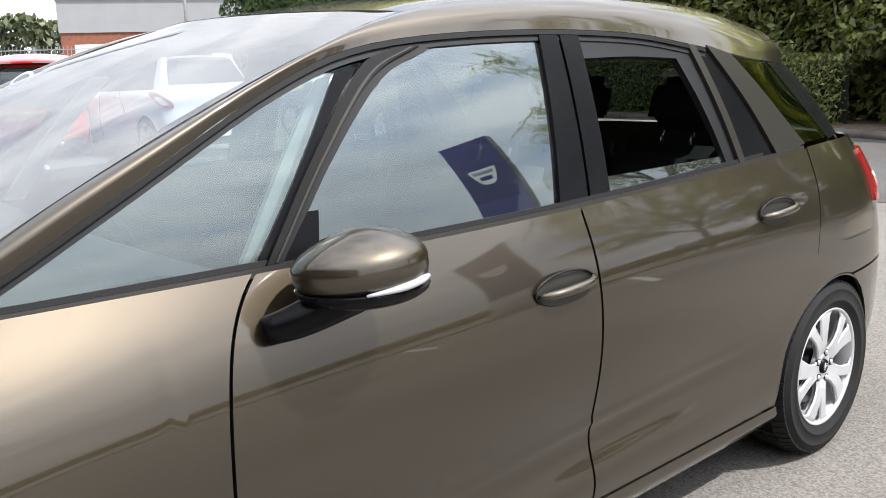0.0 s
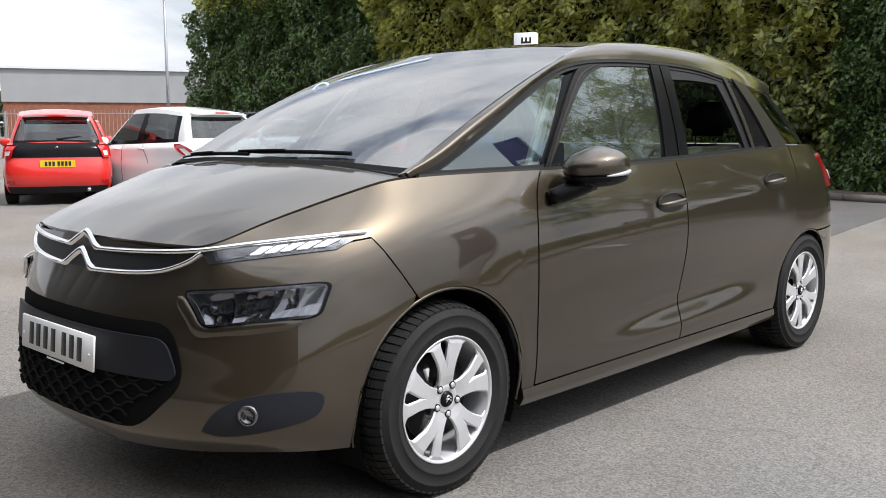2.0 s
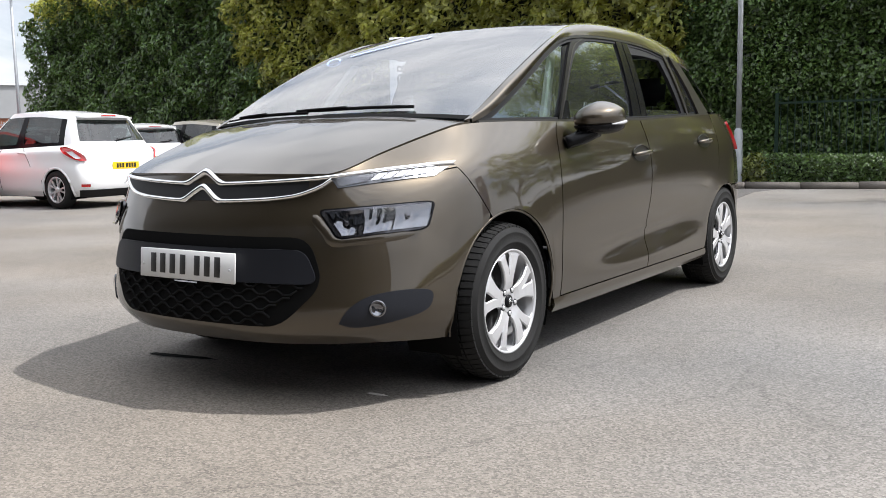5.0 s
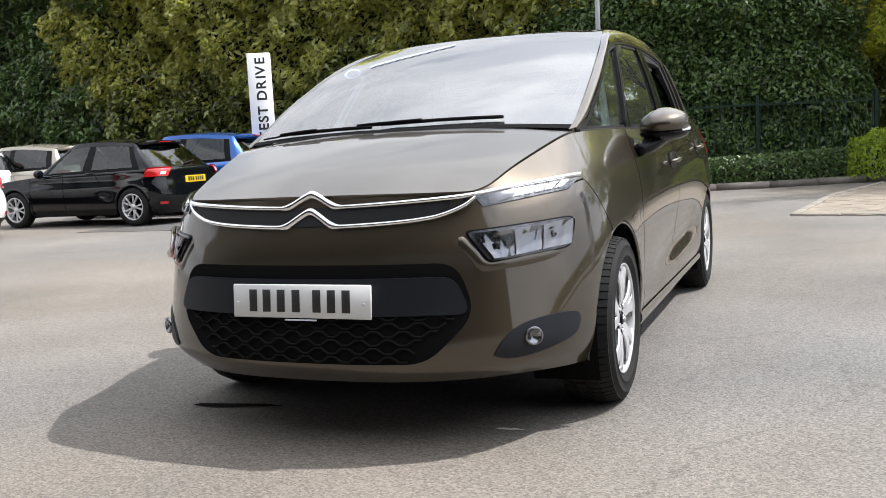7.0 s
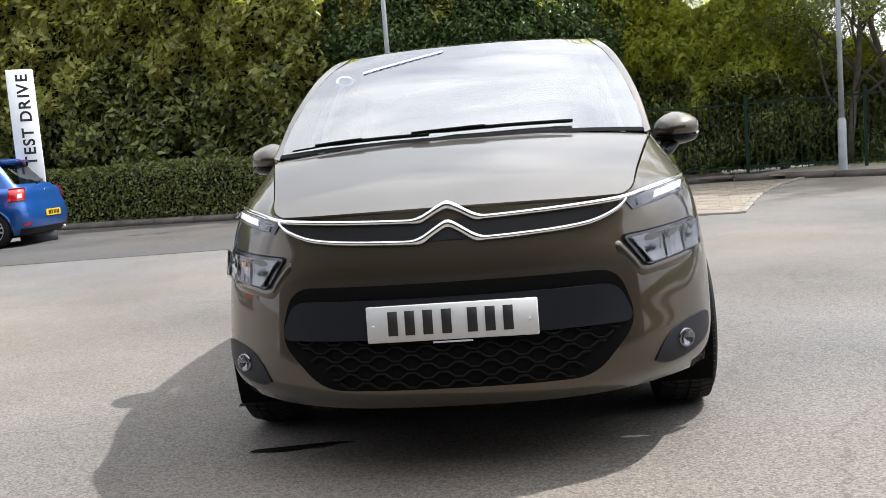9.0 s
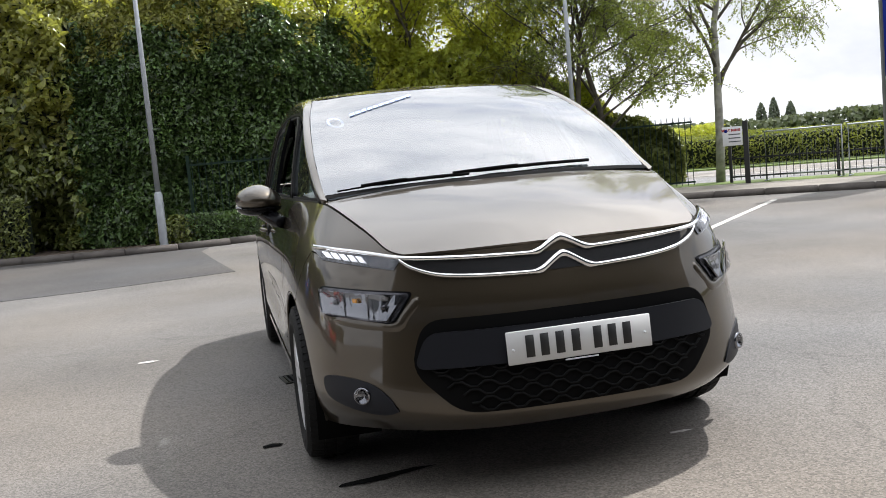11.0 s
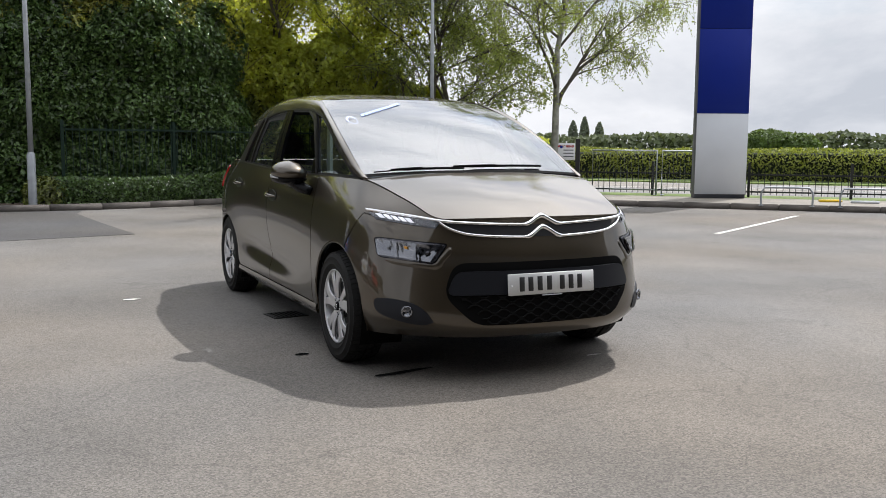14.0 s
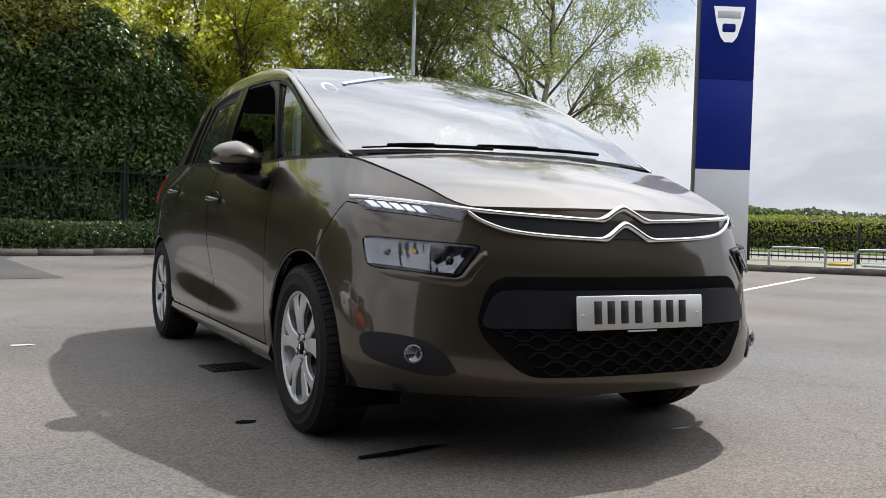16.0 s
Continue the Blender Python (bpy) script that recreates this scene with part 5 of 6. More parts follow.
def hedge(name, base, heights, depth, n, size, material, label, seed, core=True, z0=.08, core_back=.30, lump=.35, top_lump=.5, mat2=None, mix_from=99.0):
    """A wall of leaves along a base line, with a dark core sheet behind that paints its inner shade; the crown may be
    of a paler leaf, coloured as sunlit.
    """
    C = curve([(*p, 0) for p in base], 300)[:, :2]
    d = np.concatenate([[0], np.cumsum(np.linalg.norm(np.diff(C, axis=0), axis=1))])
    D = np.gradient(C, axis=0)
    D /= np.linalg.norm(D, axis=1, keepdims=True)
    nrm = np.stack([D[:, 1], -D[:, 0]], 1)
    H = np.interp(np.linspace(0, 1, 300), np.linspace(0, 1, len(heights)), heights)
    r = np.random.default_rng(seed)
    t = r.uniform(0, d[-1], n)
    h_at = np.interp(t, d, H) * (1 + top_lump * .16 * lumps(t * 1.3, t * .2, seed + 1))
    top = r.uniform(0, 1, n) < .22
    v = np.where(top, 1.0, r.uniform(0, 1, n))
    z = z0 + v * h_at
    out = lump * lumps(t, z, seed) + lump * .45 * lumps(t * 3.7, z * 3.7, seed + 9) - r.exponential(.20, n)
    back = np.where(top, r.uniform(0, depth, n), np.maximum(0, (v - .86)) * 1.4 * depth * .4)
    z = z - np.where(top, r.exponential(.12, n) + .25 * (back / depth - .4) ** 2, 0)
    cx, cy = np.interp(t, d, C[:, 0]), np.interp(t, d, C[:, 1])
    nx, ny = np.interp(t, d, nrm[:, 0]), np.interp(t, d, nrm[:, 1])
    P = np.stack([cx + nx * (out - back), cy + ny * (out - back), np.maximum(z, z0 + .02)], 1)
    N = np.stack([np.where(top, nx * .3, nx), np.where(top, ny * .3, ny), np.where(top, 1.2, .95)], 1)
    hed = thing(name, label, "hedge")
    # Leaves above an uneven height take the paler colour, painting a sunlit crown.
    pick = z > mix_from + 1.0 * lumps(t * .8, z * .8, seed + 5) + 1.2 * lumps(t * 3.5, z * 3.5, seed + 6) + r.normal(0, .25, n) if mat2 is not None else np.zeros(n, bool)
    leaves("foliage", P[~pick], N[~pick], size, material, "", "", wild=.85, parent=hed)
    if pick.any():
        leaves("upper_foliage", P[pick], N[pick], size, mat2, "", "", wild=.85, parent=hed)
    # Near-black sheet behind the leaves, its colour standing in for shade inside the hedge.
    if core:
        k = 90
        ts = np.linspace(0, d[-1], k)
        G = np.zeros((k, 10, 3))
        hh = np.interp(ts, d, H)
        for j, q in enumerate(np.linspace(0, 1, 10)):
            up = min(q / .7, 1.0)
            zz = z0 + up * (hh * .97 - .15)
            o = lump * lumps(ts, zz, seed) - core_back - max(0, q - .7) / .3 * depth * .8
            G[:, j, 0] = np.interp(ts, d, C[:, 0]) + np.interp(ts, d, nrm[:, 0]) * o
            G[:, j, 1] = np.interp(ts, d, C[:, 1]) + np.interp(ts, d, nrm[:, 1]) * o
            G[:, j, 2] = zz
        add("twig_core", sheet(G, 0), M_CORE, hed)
    return hed


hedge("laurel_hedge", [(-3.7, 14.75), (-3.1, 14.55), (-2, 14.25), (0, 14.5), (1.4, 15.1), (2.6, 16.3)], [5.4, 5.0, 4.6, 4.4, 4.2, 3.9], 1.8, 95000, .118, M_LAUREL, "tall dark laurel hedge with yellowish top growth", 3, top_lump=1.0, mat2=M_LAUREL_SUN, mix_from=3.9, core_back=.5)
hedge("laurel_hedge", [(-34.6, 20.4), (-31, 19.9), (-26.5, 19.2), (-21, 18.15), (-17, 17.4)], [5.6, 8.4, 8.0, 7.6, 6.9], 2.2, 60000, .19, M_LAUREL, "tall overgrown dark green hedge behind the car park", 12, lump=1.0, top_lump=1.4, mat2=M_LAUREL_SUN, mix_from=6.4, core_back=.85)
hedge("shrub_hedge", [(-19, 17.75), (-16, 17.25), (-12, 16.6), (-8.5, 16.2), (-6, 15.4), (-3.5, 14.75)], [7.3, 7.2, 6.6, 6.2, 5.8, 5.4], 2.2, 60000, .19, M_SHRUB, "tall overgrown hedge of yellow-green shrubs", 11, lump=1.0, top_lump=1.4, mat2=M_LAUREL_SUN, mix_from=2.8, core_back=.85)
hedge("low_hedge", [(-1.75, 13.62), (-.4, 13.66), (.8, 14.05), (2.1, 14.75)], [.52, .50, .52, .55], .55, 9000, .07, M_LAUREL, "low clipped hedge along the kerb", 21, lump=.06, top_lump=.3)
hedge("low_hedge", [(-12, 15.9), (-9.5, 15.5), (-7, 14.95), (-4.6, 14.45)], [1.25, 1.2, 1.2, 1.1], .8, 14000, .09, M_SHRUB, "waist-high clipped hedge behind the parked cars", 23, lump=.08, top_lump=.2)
hedge("roadside_hedge", [(p[0] + 7.6, p[1] + 8.2) for p in ROAD[1:]], [1.15, 1.1, 1.15, 1.2, 1.3], 1.2, 60000, .11, M_ROADHEDGE, "long clipped hedge across the road", 31, lump=.10, top_lump=.3)

hedge("willow_scrub", [(10.5, 31.2), (13.2, 28.6), (16.2, 25.9)], [2.1, 1.9, 1.1], 1.2, 12000, .13, M_SPRING, "loose yellow-green scrub behind the roadside hedge", 37, lump=.5, top_lump=2.6, core_back=.8)


M_LIME = leaf_mat("lime_green_shrub_leaf", (0.20, 0.27, 0.028), 0.5, 0.4, 0.4)


def bush(x, y, r, h, n, size, material, label):
    """A loose round shrub."""
    P = RNG.normal(0, 1, (n, 3))
    P /= np.linalg.norm(P, axis=1, keepdims=True)
    P[:, 2] = np.abs(P[:, 2])
    P /= (np.abs(P) ** 3.4).sum(1, keepdims=True) ** (1 / 3.4)
    k = (1 - RNG.exponential(.10, n)) * (1 + .20 * lumps(P[:, 0] * 3, P[:, 1] * 3 + P[:, 2] * 4, 5))
    Q = P * k[:, None] * np.array((r, r, h)) + np.array((x, y, .08))
    b = thing("shrub", label, "shrub")
    leaves("foliage", Q, P, size, material, "", "", parent=b)
    add("stem_cluster", joined([tube([(x, y, .05), (x + .3 * r * math.cos(a), y + .3 * r * math.sin(a), h * .6)], [.03, .012], 5) for a in np.linspace(0, 6, 6)]), M_BARK, b)


bush(2.60, 14.95, .56, .80, 4200, .06, M_LIME, "bright green rounded shrub by the kerb")
bush(-1.9, 14.0, .40, .48, 1500, .09, M_SHRUB, "small loose shrub beside the lamp post")


# ---- trees ----
def grow(base, height, lean, spread, levels, rng, droop=0.0, thick=.12, first=.3, limbs=9):
    """Branches as point rows with radii, and the places where leaves hang."""
    rods, tips = [], []

    def limb(p, d, length, rad, lev):
        n = 6
        pts, rr = [p], [rad]
        for i in range(n):
            d = (d + Vector(rng.normal(0, .13, 3)) + Vector((0, 0, (.10 if lev == 0 else .05) - droop * lev * .05))).normalized()
            pts.append(pts[-1] + d * length / n)
            rr.append(rad * (1 - .75 * (i + 1) / n))
        rods.append((pts, rr, lev))
        if lev >= levels - 1:
            tips.extend(pts[1:])
        if lev < levels:
            k = limbs if lev == 0 else 5
            for j in range(k):
                f = first + (1 - first) * (j + rng.uniform(.2, .8)) / k if lev == 0 else rng.uniform(.3, 1.0)
                i = min(int(f * n), n - 1)
                a = rng.uniform(0, 2 * math.pi)
                out = Vector((math.cos(a), math.sin(a), rng.uniform(.15, .9)))
                limb(pts[i].lerp(pts[i + 1], f * n - i if f * n - i <= 1 else 1), (out * spread + d * .5).normalized(), length * rng.uniform(.38, .58), rr[i] * .55, lev + 1)
    limb(Vector(base), Vector(lean).normalized(), height, thick, 0)
    return rods, tips


def tree(x, y, height, seed, leaf, bark, label, spread=1.0, n_leaf=9000, size=.07, scatter=.35, hang=0.0, lean=(0, 0, 1), thick=.12, first=.3, name="tree", limbs=9):
    rng = np.random.default_rng(seed)
    t = thing(name, label, "tree", m=pose(x, y, .02))
    rods, tips = grow((0, 0, 0), height, lean, spread, 3, rng, 1.0 if hang else 0.0, thick, first, limbs)
    trunk = [r for r in rods if r[2] == 0]
    add("trunk", joined([tube(p, r, 10) for p, r, _ in trunk]), bark, t)
    add("branchwork", joined([tube(p, [max(q, .006) for q in r], 5) for p, r, lv in rods if lv > 0]), M_BARK, t)
    T = np.array([tuple(p) for p in tips])
    P = T[rng.integers(0, len(T), n_leaf)] + rng.normal(0, scatter, (n_leaf, 3)) * (.6, .6, .5)
    if hang:
        w = rng.integers(0, len(T), max(n_leaf // 16, 1))
        ends, rows = T[w] + rng.normal(0, .08, (len(w), 3)), []
        ln = rng.uniform(.4, 1.0, len(w)) * hang
        steps = np.linspace(0, 1, 16)
        sway = rng.normal(0, .20, (len(w), 2))
        Q = ends[:, None, :] + np.concatenate([sway[:, None, :] * steps[None, :, None], (-ln[:, None] * steps[None, :])[..., None]], 2)
        P = np.concatenate([P[: n_leaf // 3], (Q + rng.normal(0, .025, Q.shape)).reshape(-1, 3)], 0)
        add("twig_fringe", joined([tube([q[0], q[8], q[15]], .004, 3, False) for q in Q]), M_BARK, t)
    P = P[P[:, 2] > .4]
    leaves("crown", P, np.tile((0, 0, 1.0), (len(P), 1)), size, leaf, "", "", aspect=.6, wild=1.0, parent=t)
    return t


tree(10.1, 15.4, 7.2, 5, M_BIRCH_LEAF, M_BIRCH, "slender silver birch with hanging twigs and thin leaf", .58, 40000, .058, .20, .60, (.05, .0, 1), .11, .26, "birch_tree", 17)
tree(8.5, 17.4, 6.4, 8, M_BIRCH_LEAF, M_BARK, "thin birch with sparse young leaves", .70, 34000, .068, .24, .35, (-.05, .05, 1), .09, .14, "birch_tree", 16)
tree(7.1, 16.9, 6.2, 33, M_BIRCH_LEAF, M_BARK, "thin birch with sparse young leaves", .70, 30000, .068, .24, .30, (.04, .0, 1), .08, .12, "birch_tree", 16)
tree(5.9, 17.4, 6.4, 12, M_SPRING, M_BARK, "young tree in light spring leaf", 1.0, 19000, .10, .26, 0, (0, 0, 1), .09, .15)
tree(4.6, 18.4, 7.0, 15, M_SPRING, M_BARK, "bushy tree in light spring leaf", 1.1, 20000, .105, .28, 0, (0, 0, 1), .12, .12)
tree(2.6, 17.6, 6.8, 18, M_SPRING, M_BARK, "bushy tree with yellow-green leaves", 1.1, 21000, .11, .28, 0, (0, 0, 1), .12, .15)
tree(.4, 18.0, 6.6, 23, M_SPRING, M_BARK, "bushy tree with yellow-green leaves", 1.1, 24000, .11, .28, 0, (0, 0, 1), .13, .25)
tree(-3.2, 17.6, 6.2, 27, M_SPRING, M_BARK, "bushy tree with yellow-green leaves", 1.1, 20000, .12, .24, 0, (0, 0, 1), .13, .3)
tree(-7.5, 18.8, 6.4, 29, M_SPRING, M_BARK, "bushy tree in light spring leaf", 1.1, 24000, .13, .24, 0, (0, 0, 1), .13, .35)
hedge("scrub", [(1.9, 17.2), (4.0, 17.3), (6.4, 17.0), (8.4, 17.2), (9.9, 16.6)], [4.3, 3.8, 3.0, 2.1, .9], 1.8, 56000, .135, M_SHRUB, "loose scrub of young spring growth behind the fence", 41, lump=.9, top_lump=2.4, core_back=.75, mat2=M_SPRING, mix_from=1.9)


# ---- fence, posts and signs ----
def fence_panel(name, label, length, height, bars, material, post_h, m, group, spike=False):
    f = thing(name, label, "fence", group, m)
    add("post", joined([box(-.03, .03, -.03, .03, 0, post_h)]), material, f, smooth=False)
    for z in (.12, height - .10):
        add("rail", joined([box(.03, length - .03, -.012, .012, z - .018, z + .018)]), material, f, smooth=False)
    bar = None
    for k in range(bars):
        x = length * (k + .5) / bars
        if bar is None:
            bar = mesh_of(*tube([(0, 0, .05), (0, 0, height - .02), (0, 0, height + (.02 if not spike else .05))], [.0085, .0085, .003], 6, False))
        ob = part("bar", bar, material, f)
        ob.location = (x, 0, 0)
    return f


P, D = walkline([(-10.2, 15.8), (-5, 14.6), (-2.1, 14.02), (0, 14.36), (2.3, 15.34), (4.4, 15.7), (7, 15.0), (9.5, 13.75)], 2.2)
for (x, y), (dx, dy) in zip(P[:-1], D[:-1]):
    a = math.degrees(math.atan2(dy, dx))
    if x > -3.6:
        fence_panel("railing", "dark green metal railing fence in front of the hedge", 2.2, 1.5, 18, M_FENCE, 1.58, pose(x, y, .085, 0, 0, a), "hedge railing")


def lamp_post(x, y, h, label, heads=2, turn=0):
    p = thing("lamp_post", label, "street lamp", m=pose(x, y, .085, 0, 0, turn))
    add("base_sleeve", lathe([(0, .075), (.92, .075), (.97, .052)], 20, "z"), M_GALV, p)
    add("pole", tube([(0, 0, .9), (0, 0, h * .5), (0, 0, h)], [.050, .044, .036], 14), M_GALV, p)
    add("bracket", tube([(-.22, 0, h - .02), (.22, 0, h - .02)], .022, 8), M_GALV, p)
    for s in (-1, 1)[:heads]:
        bm = rbox((.24, .34, .10), (0, 0, 0), .02)
        bmesh.ops.transform(bm, matrix=pose(s * .24, -.10, h + .03, 28, 0, s * 22), verts=bm.verts)
        part("floodlight", bm, M_BLACKPOST, p)


lamp_post(-2.16, 13.62, 6.4, "galvanised lamp post with a thick base sleeve")
lamp_post(5.95, 13.75, 5.2, "galvanised lamp post with two floodlights", turn=-25)
lamp_post(-22.27, 12.33, 5.4, "galvanised lamp post with two floodlights", turn=40)


def text_on(parent, words, size, m, material):
    """Raised letters, each one a part of its own."""
    x = 0.0
    row = []
    for ch in words:
        if ch == " ":
            x += size * .30
            continue
        c = bpy.data.curves.new("letter", "FONT")
        c.body, c.size, c.extrude, c.offset = ch, size, .002, .006
        ob = new("letter_curve", c)
        bpy.context.view_layer.update()
        me = bpy.data.meshes.new_from_object(ob.evaluated_get(bpy.context.evaluated_depsgraph_get()))
        bpy.data.objects.remove(ob)
        w = max(v.co.x for v in me.vertices)
        row.append((me, x))
        x += w + size * .10
    for me, at in row:
        q = part("letter", me, material, parent)
        q.matrix_basis = m @ Matrix.Translation((at - x, -size * .36, 0))


def drive_sign():
    """Upright white sign with sideways lettering."""
    s = thing("upright_sign", "tall white sign post with sideways dark lettering", "sign", m=pose(-8.35, 11.9, 0, 0, 0, 26))
    part("panel", rbox((.43, .20, 2.7), (0, 0, 1.63), .01, 1), M_SIGN, s)
    part("foot", rbox((.60, .40, .27), (0, 0, .135), .02), M_TOTEM_EDGE, s)
    text_on(s, "TEST DRIVE", .262, pose(.02, -.1035, 2.92, 90, -90, 0), M_INK)


drive_sign()


def totem():
    """Tall dealer sign: pale foot, blue upper panels, a badge of plain shapes."""
    s = thing("totem_sign", "tall blue dealer totem on a pale grey foot", "sign", m=pose(11.9, 11.26, .095, 0, 0, -24) @ Matrix.Diagonal((1.085, 1.085, 1.037, 1)))
    part("core", rbox((1.05, .26, 6.3), (0, .02, 3.15), .01, 1), M_TOTEM_EDGE, s)
    part("foot_panel", rbox((1.06, .02, 1.72), (0, -.12, .95), .006, 1), M_SIGN_GREY, s)
    part("plinth", rbox((1.03, .22, .09), (0, 0, .045), .006, 1), M_TOTEM_EDGE, s)
    part("blue_panel", rbox((1.06, .02, 1.77), (0, -.12, 2.702), .006, 1), M_BLUE, s)
    part("blue_panel", rbox((1.06, .02, 2.70), (0, -.12, 4.943), .006, 1), M_BLUE, s)
    ring = [(-.30, .40), (.30, .40), (.25, .10), (.16, -.20), (.08, -.30), (-.08, -.30), (-.16, -.20), (-.25, .10)]
    V = [(x, -.175, 4.62 + z) for x, z in ring] + [(x, -.13, 4.62 + z) for x, z in ring]
    n = len(ring)
    badge = add("badge", (V, [tuple(range(n))[::-1]] + [(i, (i + 1) % n, (i + 1) % n + n, i + n) for i in range(n)]), M_CHROME, s, "plain silver shield badge", smooth=False)
    part("badge_bar", rbox((.44, .01, .14), (0, -.182, 4.86), .004, 1), M_SIGN_GREY, badge)
    part("badge_hole", rbox((.24, .01, .16), (0, -.182, 4.60), .02, 1), M_BLUE, badge)


totem()


def notice_gate():
    g = thing("gate_post", "black gate post with a white notice board", "gate post", m=pose(9.72, 13.66, .085, 0, 0, -38))
    add("post", joined([box(-.05, .05, -.05, .05, 0, 1.32)]), M_BLACKPOST, g, smooth=False)
    board = part("notice", rbox((.40, .012, .40), (-.26, -.04, 1.02), .004, 1), M_SIGN, g, "white notice with plain bars of writing")
    text_on(board, "WARNING", .062, pose(-.09, -.047, 1.145, 90, 0, 0), M_REDINK)
    for k in range(1, 4):
        part("writing_bar", rbox((.24, .003, .022), (-.22, -.048, 1.13 - .075 * k), .001, 1), M_TOTEM_EDGE, board)
    add("notice_disc", tube([(-.39, -.046, 1.13), (-.39, -.052, 1.13)], .035, 16), M_BLUE, board)


notice_gate()


def barrier(x, y, a, label):
    """A tubular crowd barrier panel."""
    b = thing("barrier_panel", label, "barrier", "metal barriers", pose(x, y, .09, 0, 0, a))
    L, H = 1.55, 1.05
    add("frame", joined([tube([(0, 0, 0), (0, 0, H), (L, 0, H), (L, 0, 0)], .021, 8), tube([(0, 0, .12), (L, 0, .12)], .014, 6)]), M_GALV, b)
    bar = mesh_of(*tube([(0, 0, .12), (0, 0, H)], .0016, 4, False))
    for k in range(17):
        q = part("wire", bar, M_GALV, b)
        q.location = (L * (k + 1) / 18, 0, 0)
    add("foot", joined([box(.0, .04, -.22, .22, 0, .012), box(L - .04, L, -.22, .22, 0, .012)]), M_GALV, b, smooth=False)


barrier(10.45, 14.1, -47, "galvanised tubular barrier panel beside the pavement")
barrier(11.58, 12.85, -47, "galvanised tubular barrier panel beside the pavement")
for k in range(6):
    fence_panel("verge_railing", "low black metal railing along the verge", 2.2, .62, 16, M_BLACKPOST, .80, pose(9.9 + 1.58 * k, 14.6 - 1.53 * k, .085, 0, 0, -44), "verge railing")


def hoop(x, y, a):
    h = thing("hoop_rail", "low grey metal hoop rail on the pavement", "rail", "hoop rails", pose(x, y, .09, 0, 0, a))
    L = .95
    add("hoop", tube(curve([(0, 0, 0), (0, 0, .24), (.05, 0, .33), (.13, 0, .36), (L - .13, 0, .36), (L - .05, 0, .33), (L, 0, .24), (L, 0, 0)], 40), .020, 8), M_GALV, h)
    add("flange", joined([box(-.05, .05, -.05, .05, 0, .01), box(L - .05, L + .05, -.05, .05, 0, .01)]), M_GALV, h, smooth=False)


for k in range(5):
    hoop(10.95 + 1.05 * k, 8.95 - 1.0 * k, -44)


def loose_slab(x, y, a, length, material, label):
    q = part("loose_slab", rbox((length, .16, .05), (0, 0, .025), .012, 2), material)
    q.matrix_basis = pose(x, y, .096, 0, 0, a)
    return tagged(q, label, "slab")


loose_slab(13.18, 9.26, -22, .46, M_PLATE_Y, "yellow slab lying flat on the pavement")
loose_slab(13.53, 8.68, -38, .55, M_SIGN_GREY, "pale grey slab lying flat on the pavement")


# ---- showroom behind the walk ----
def showroom():
    """The dealer's glazed front that closes the yard: it shows in the paintwork."""
    s = thing("showroom", "long dealer showroom with dark glazing and a black fascia", "building", m=pose(-4, -8.6, 0))
    part("rear_wall", rbox((44, .3, 6.0), (0, -7.0, 3.0), .02, 1), M_CLAD, s)
    part("roof", rbox((44.6, 7.6, .4), (0, -3.4, 7.2), .05, 1), M_CLAD, s)
    part("fascia", rbox((44.4, .3, 3.0), (0, .1, 5.65), .03, 1), M_GLOSS_BLACK, s)
    part("plinth", rbox((44, .3, .35), (0, 0, .175), .02, 1), M_KERB, s)
    for k in range(15):
        x = -21 + 3.0 * k
        part("pane", rbox((2.86, .05, 3.78), (x, 0, 2.25), .01, 1), P_DARKGLASS, s)
        part("mullion", rbox((.12, .16, 3.8), (x + 1.5, 0, 2.25), .01, 1), M_BLACKPOST, s)


P_DARKGLASS = mat("dark_shop_glazing", (0.015, 0.018, 0.022), 0.06)
showroom()


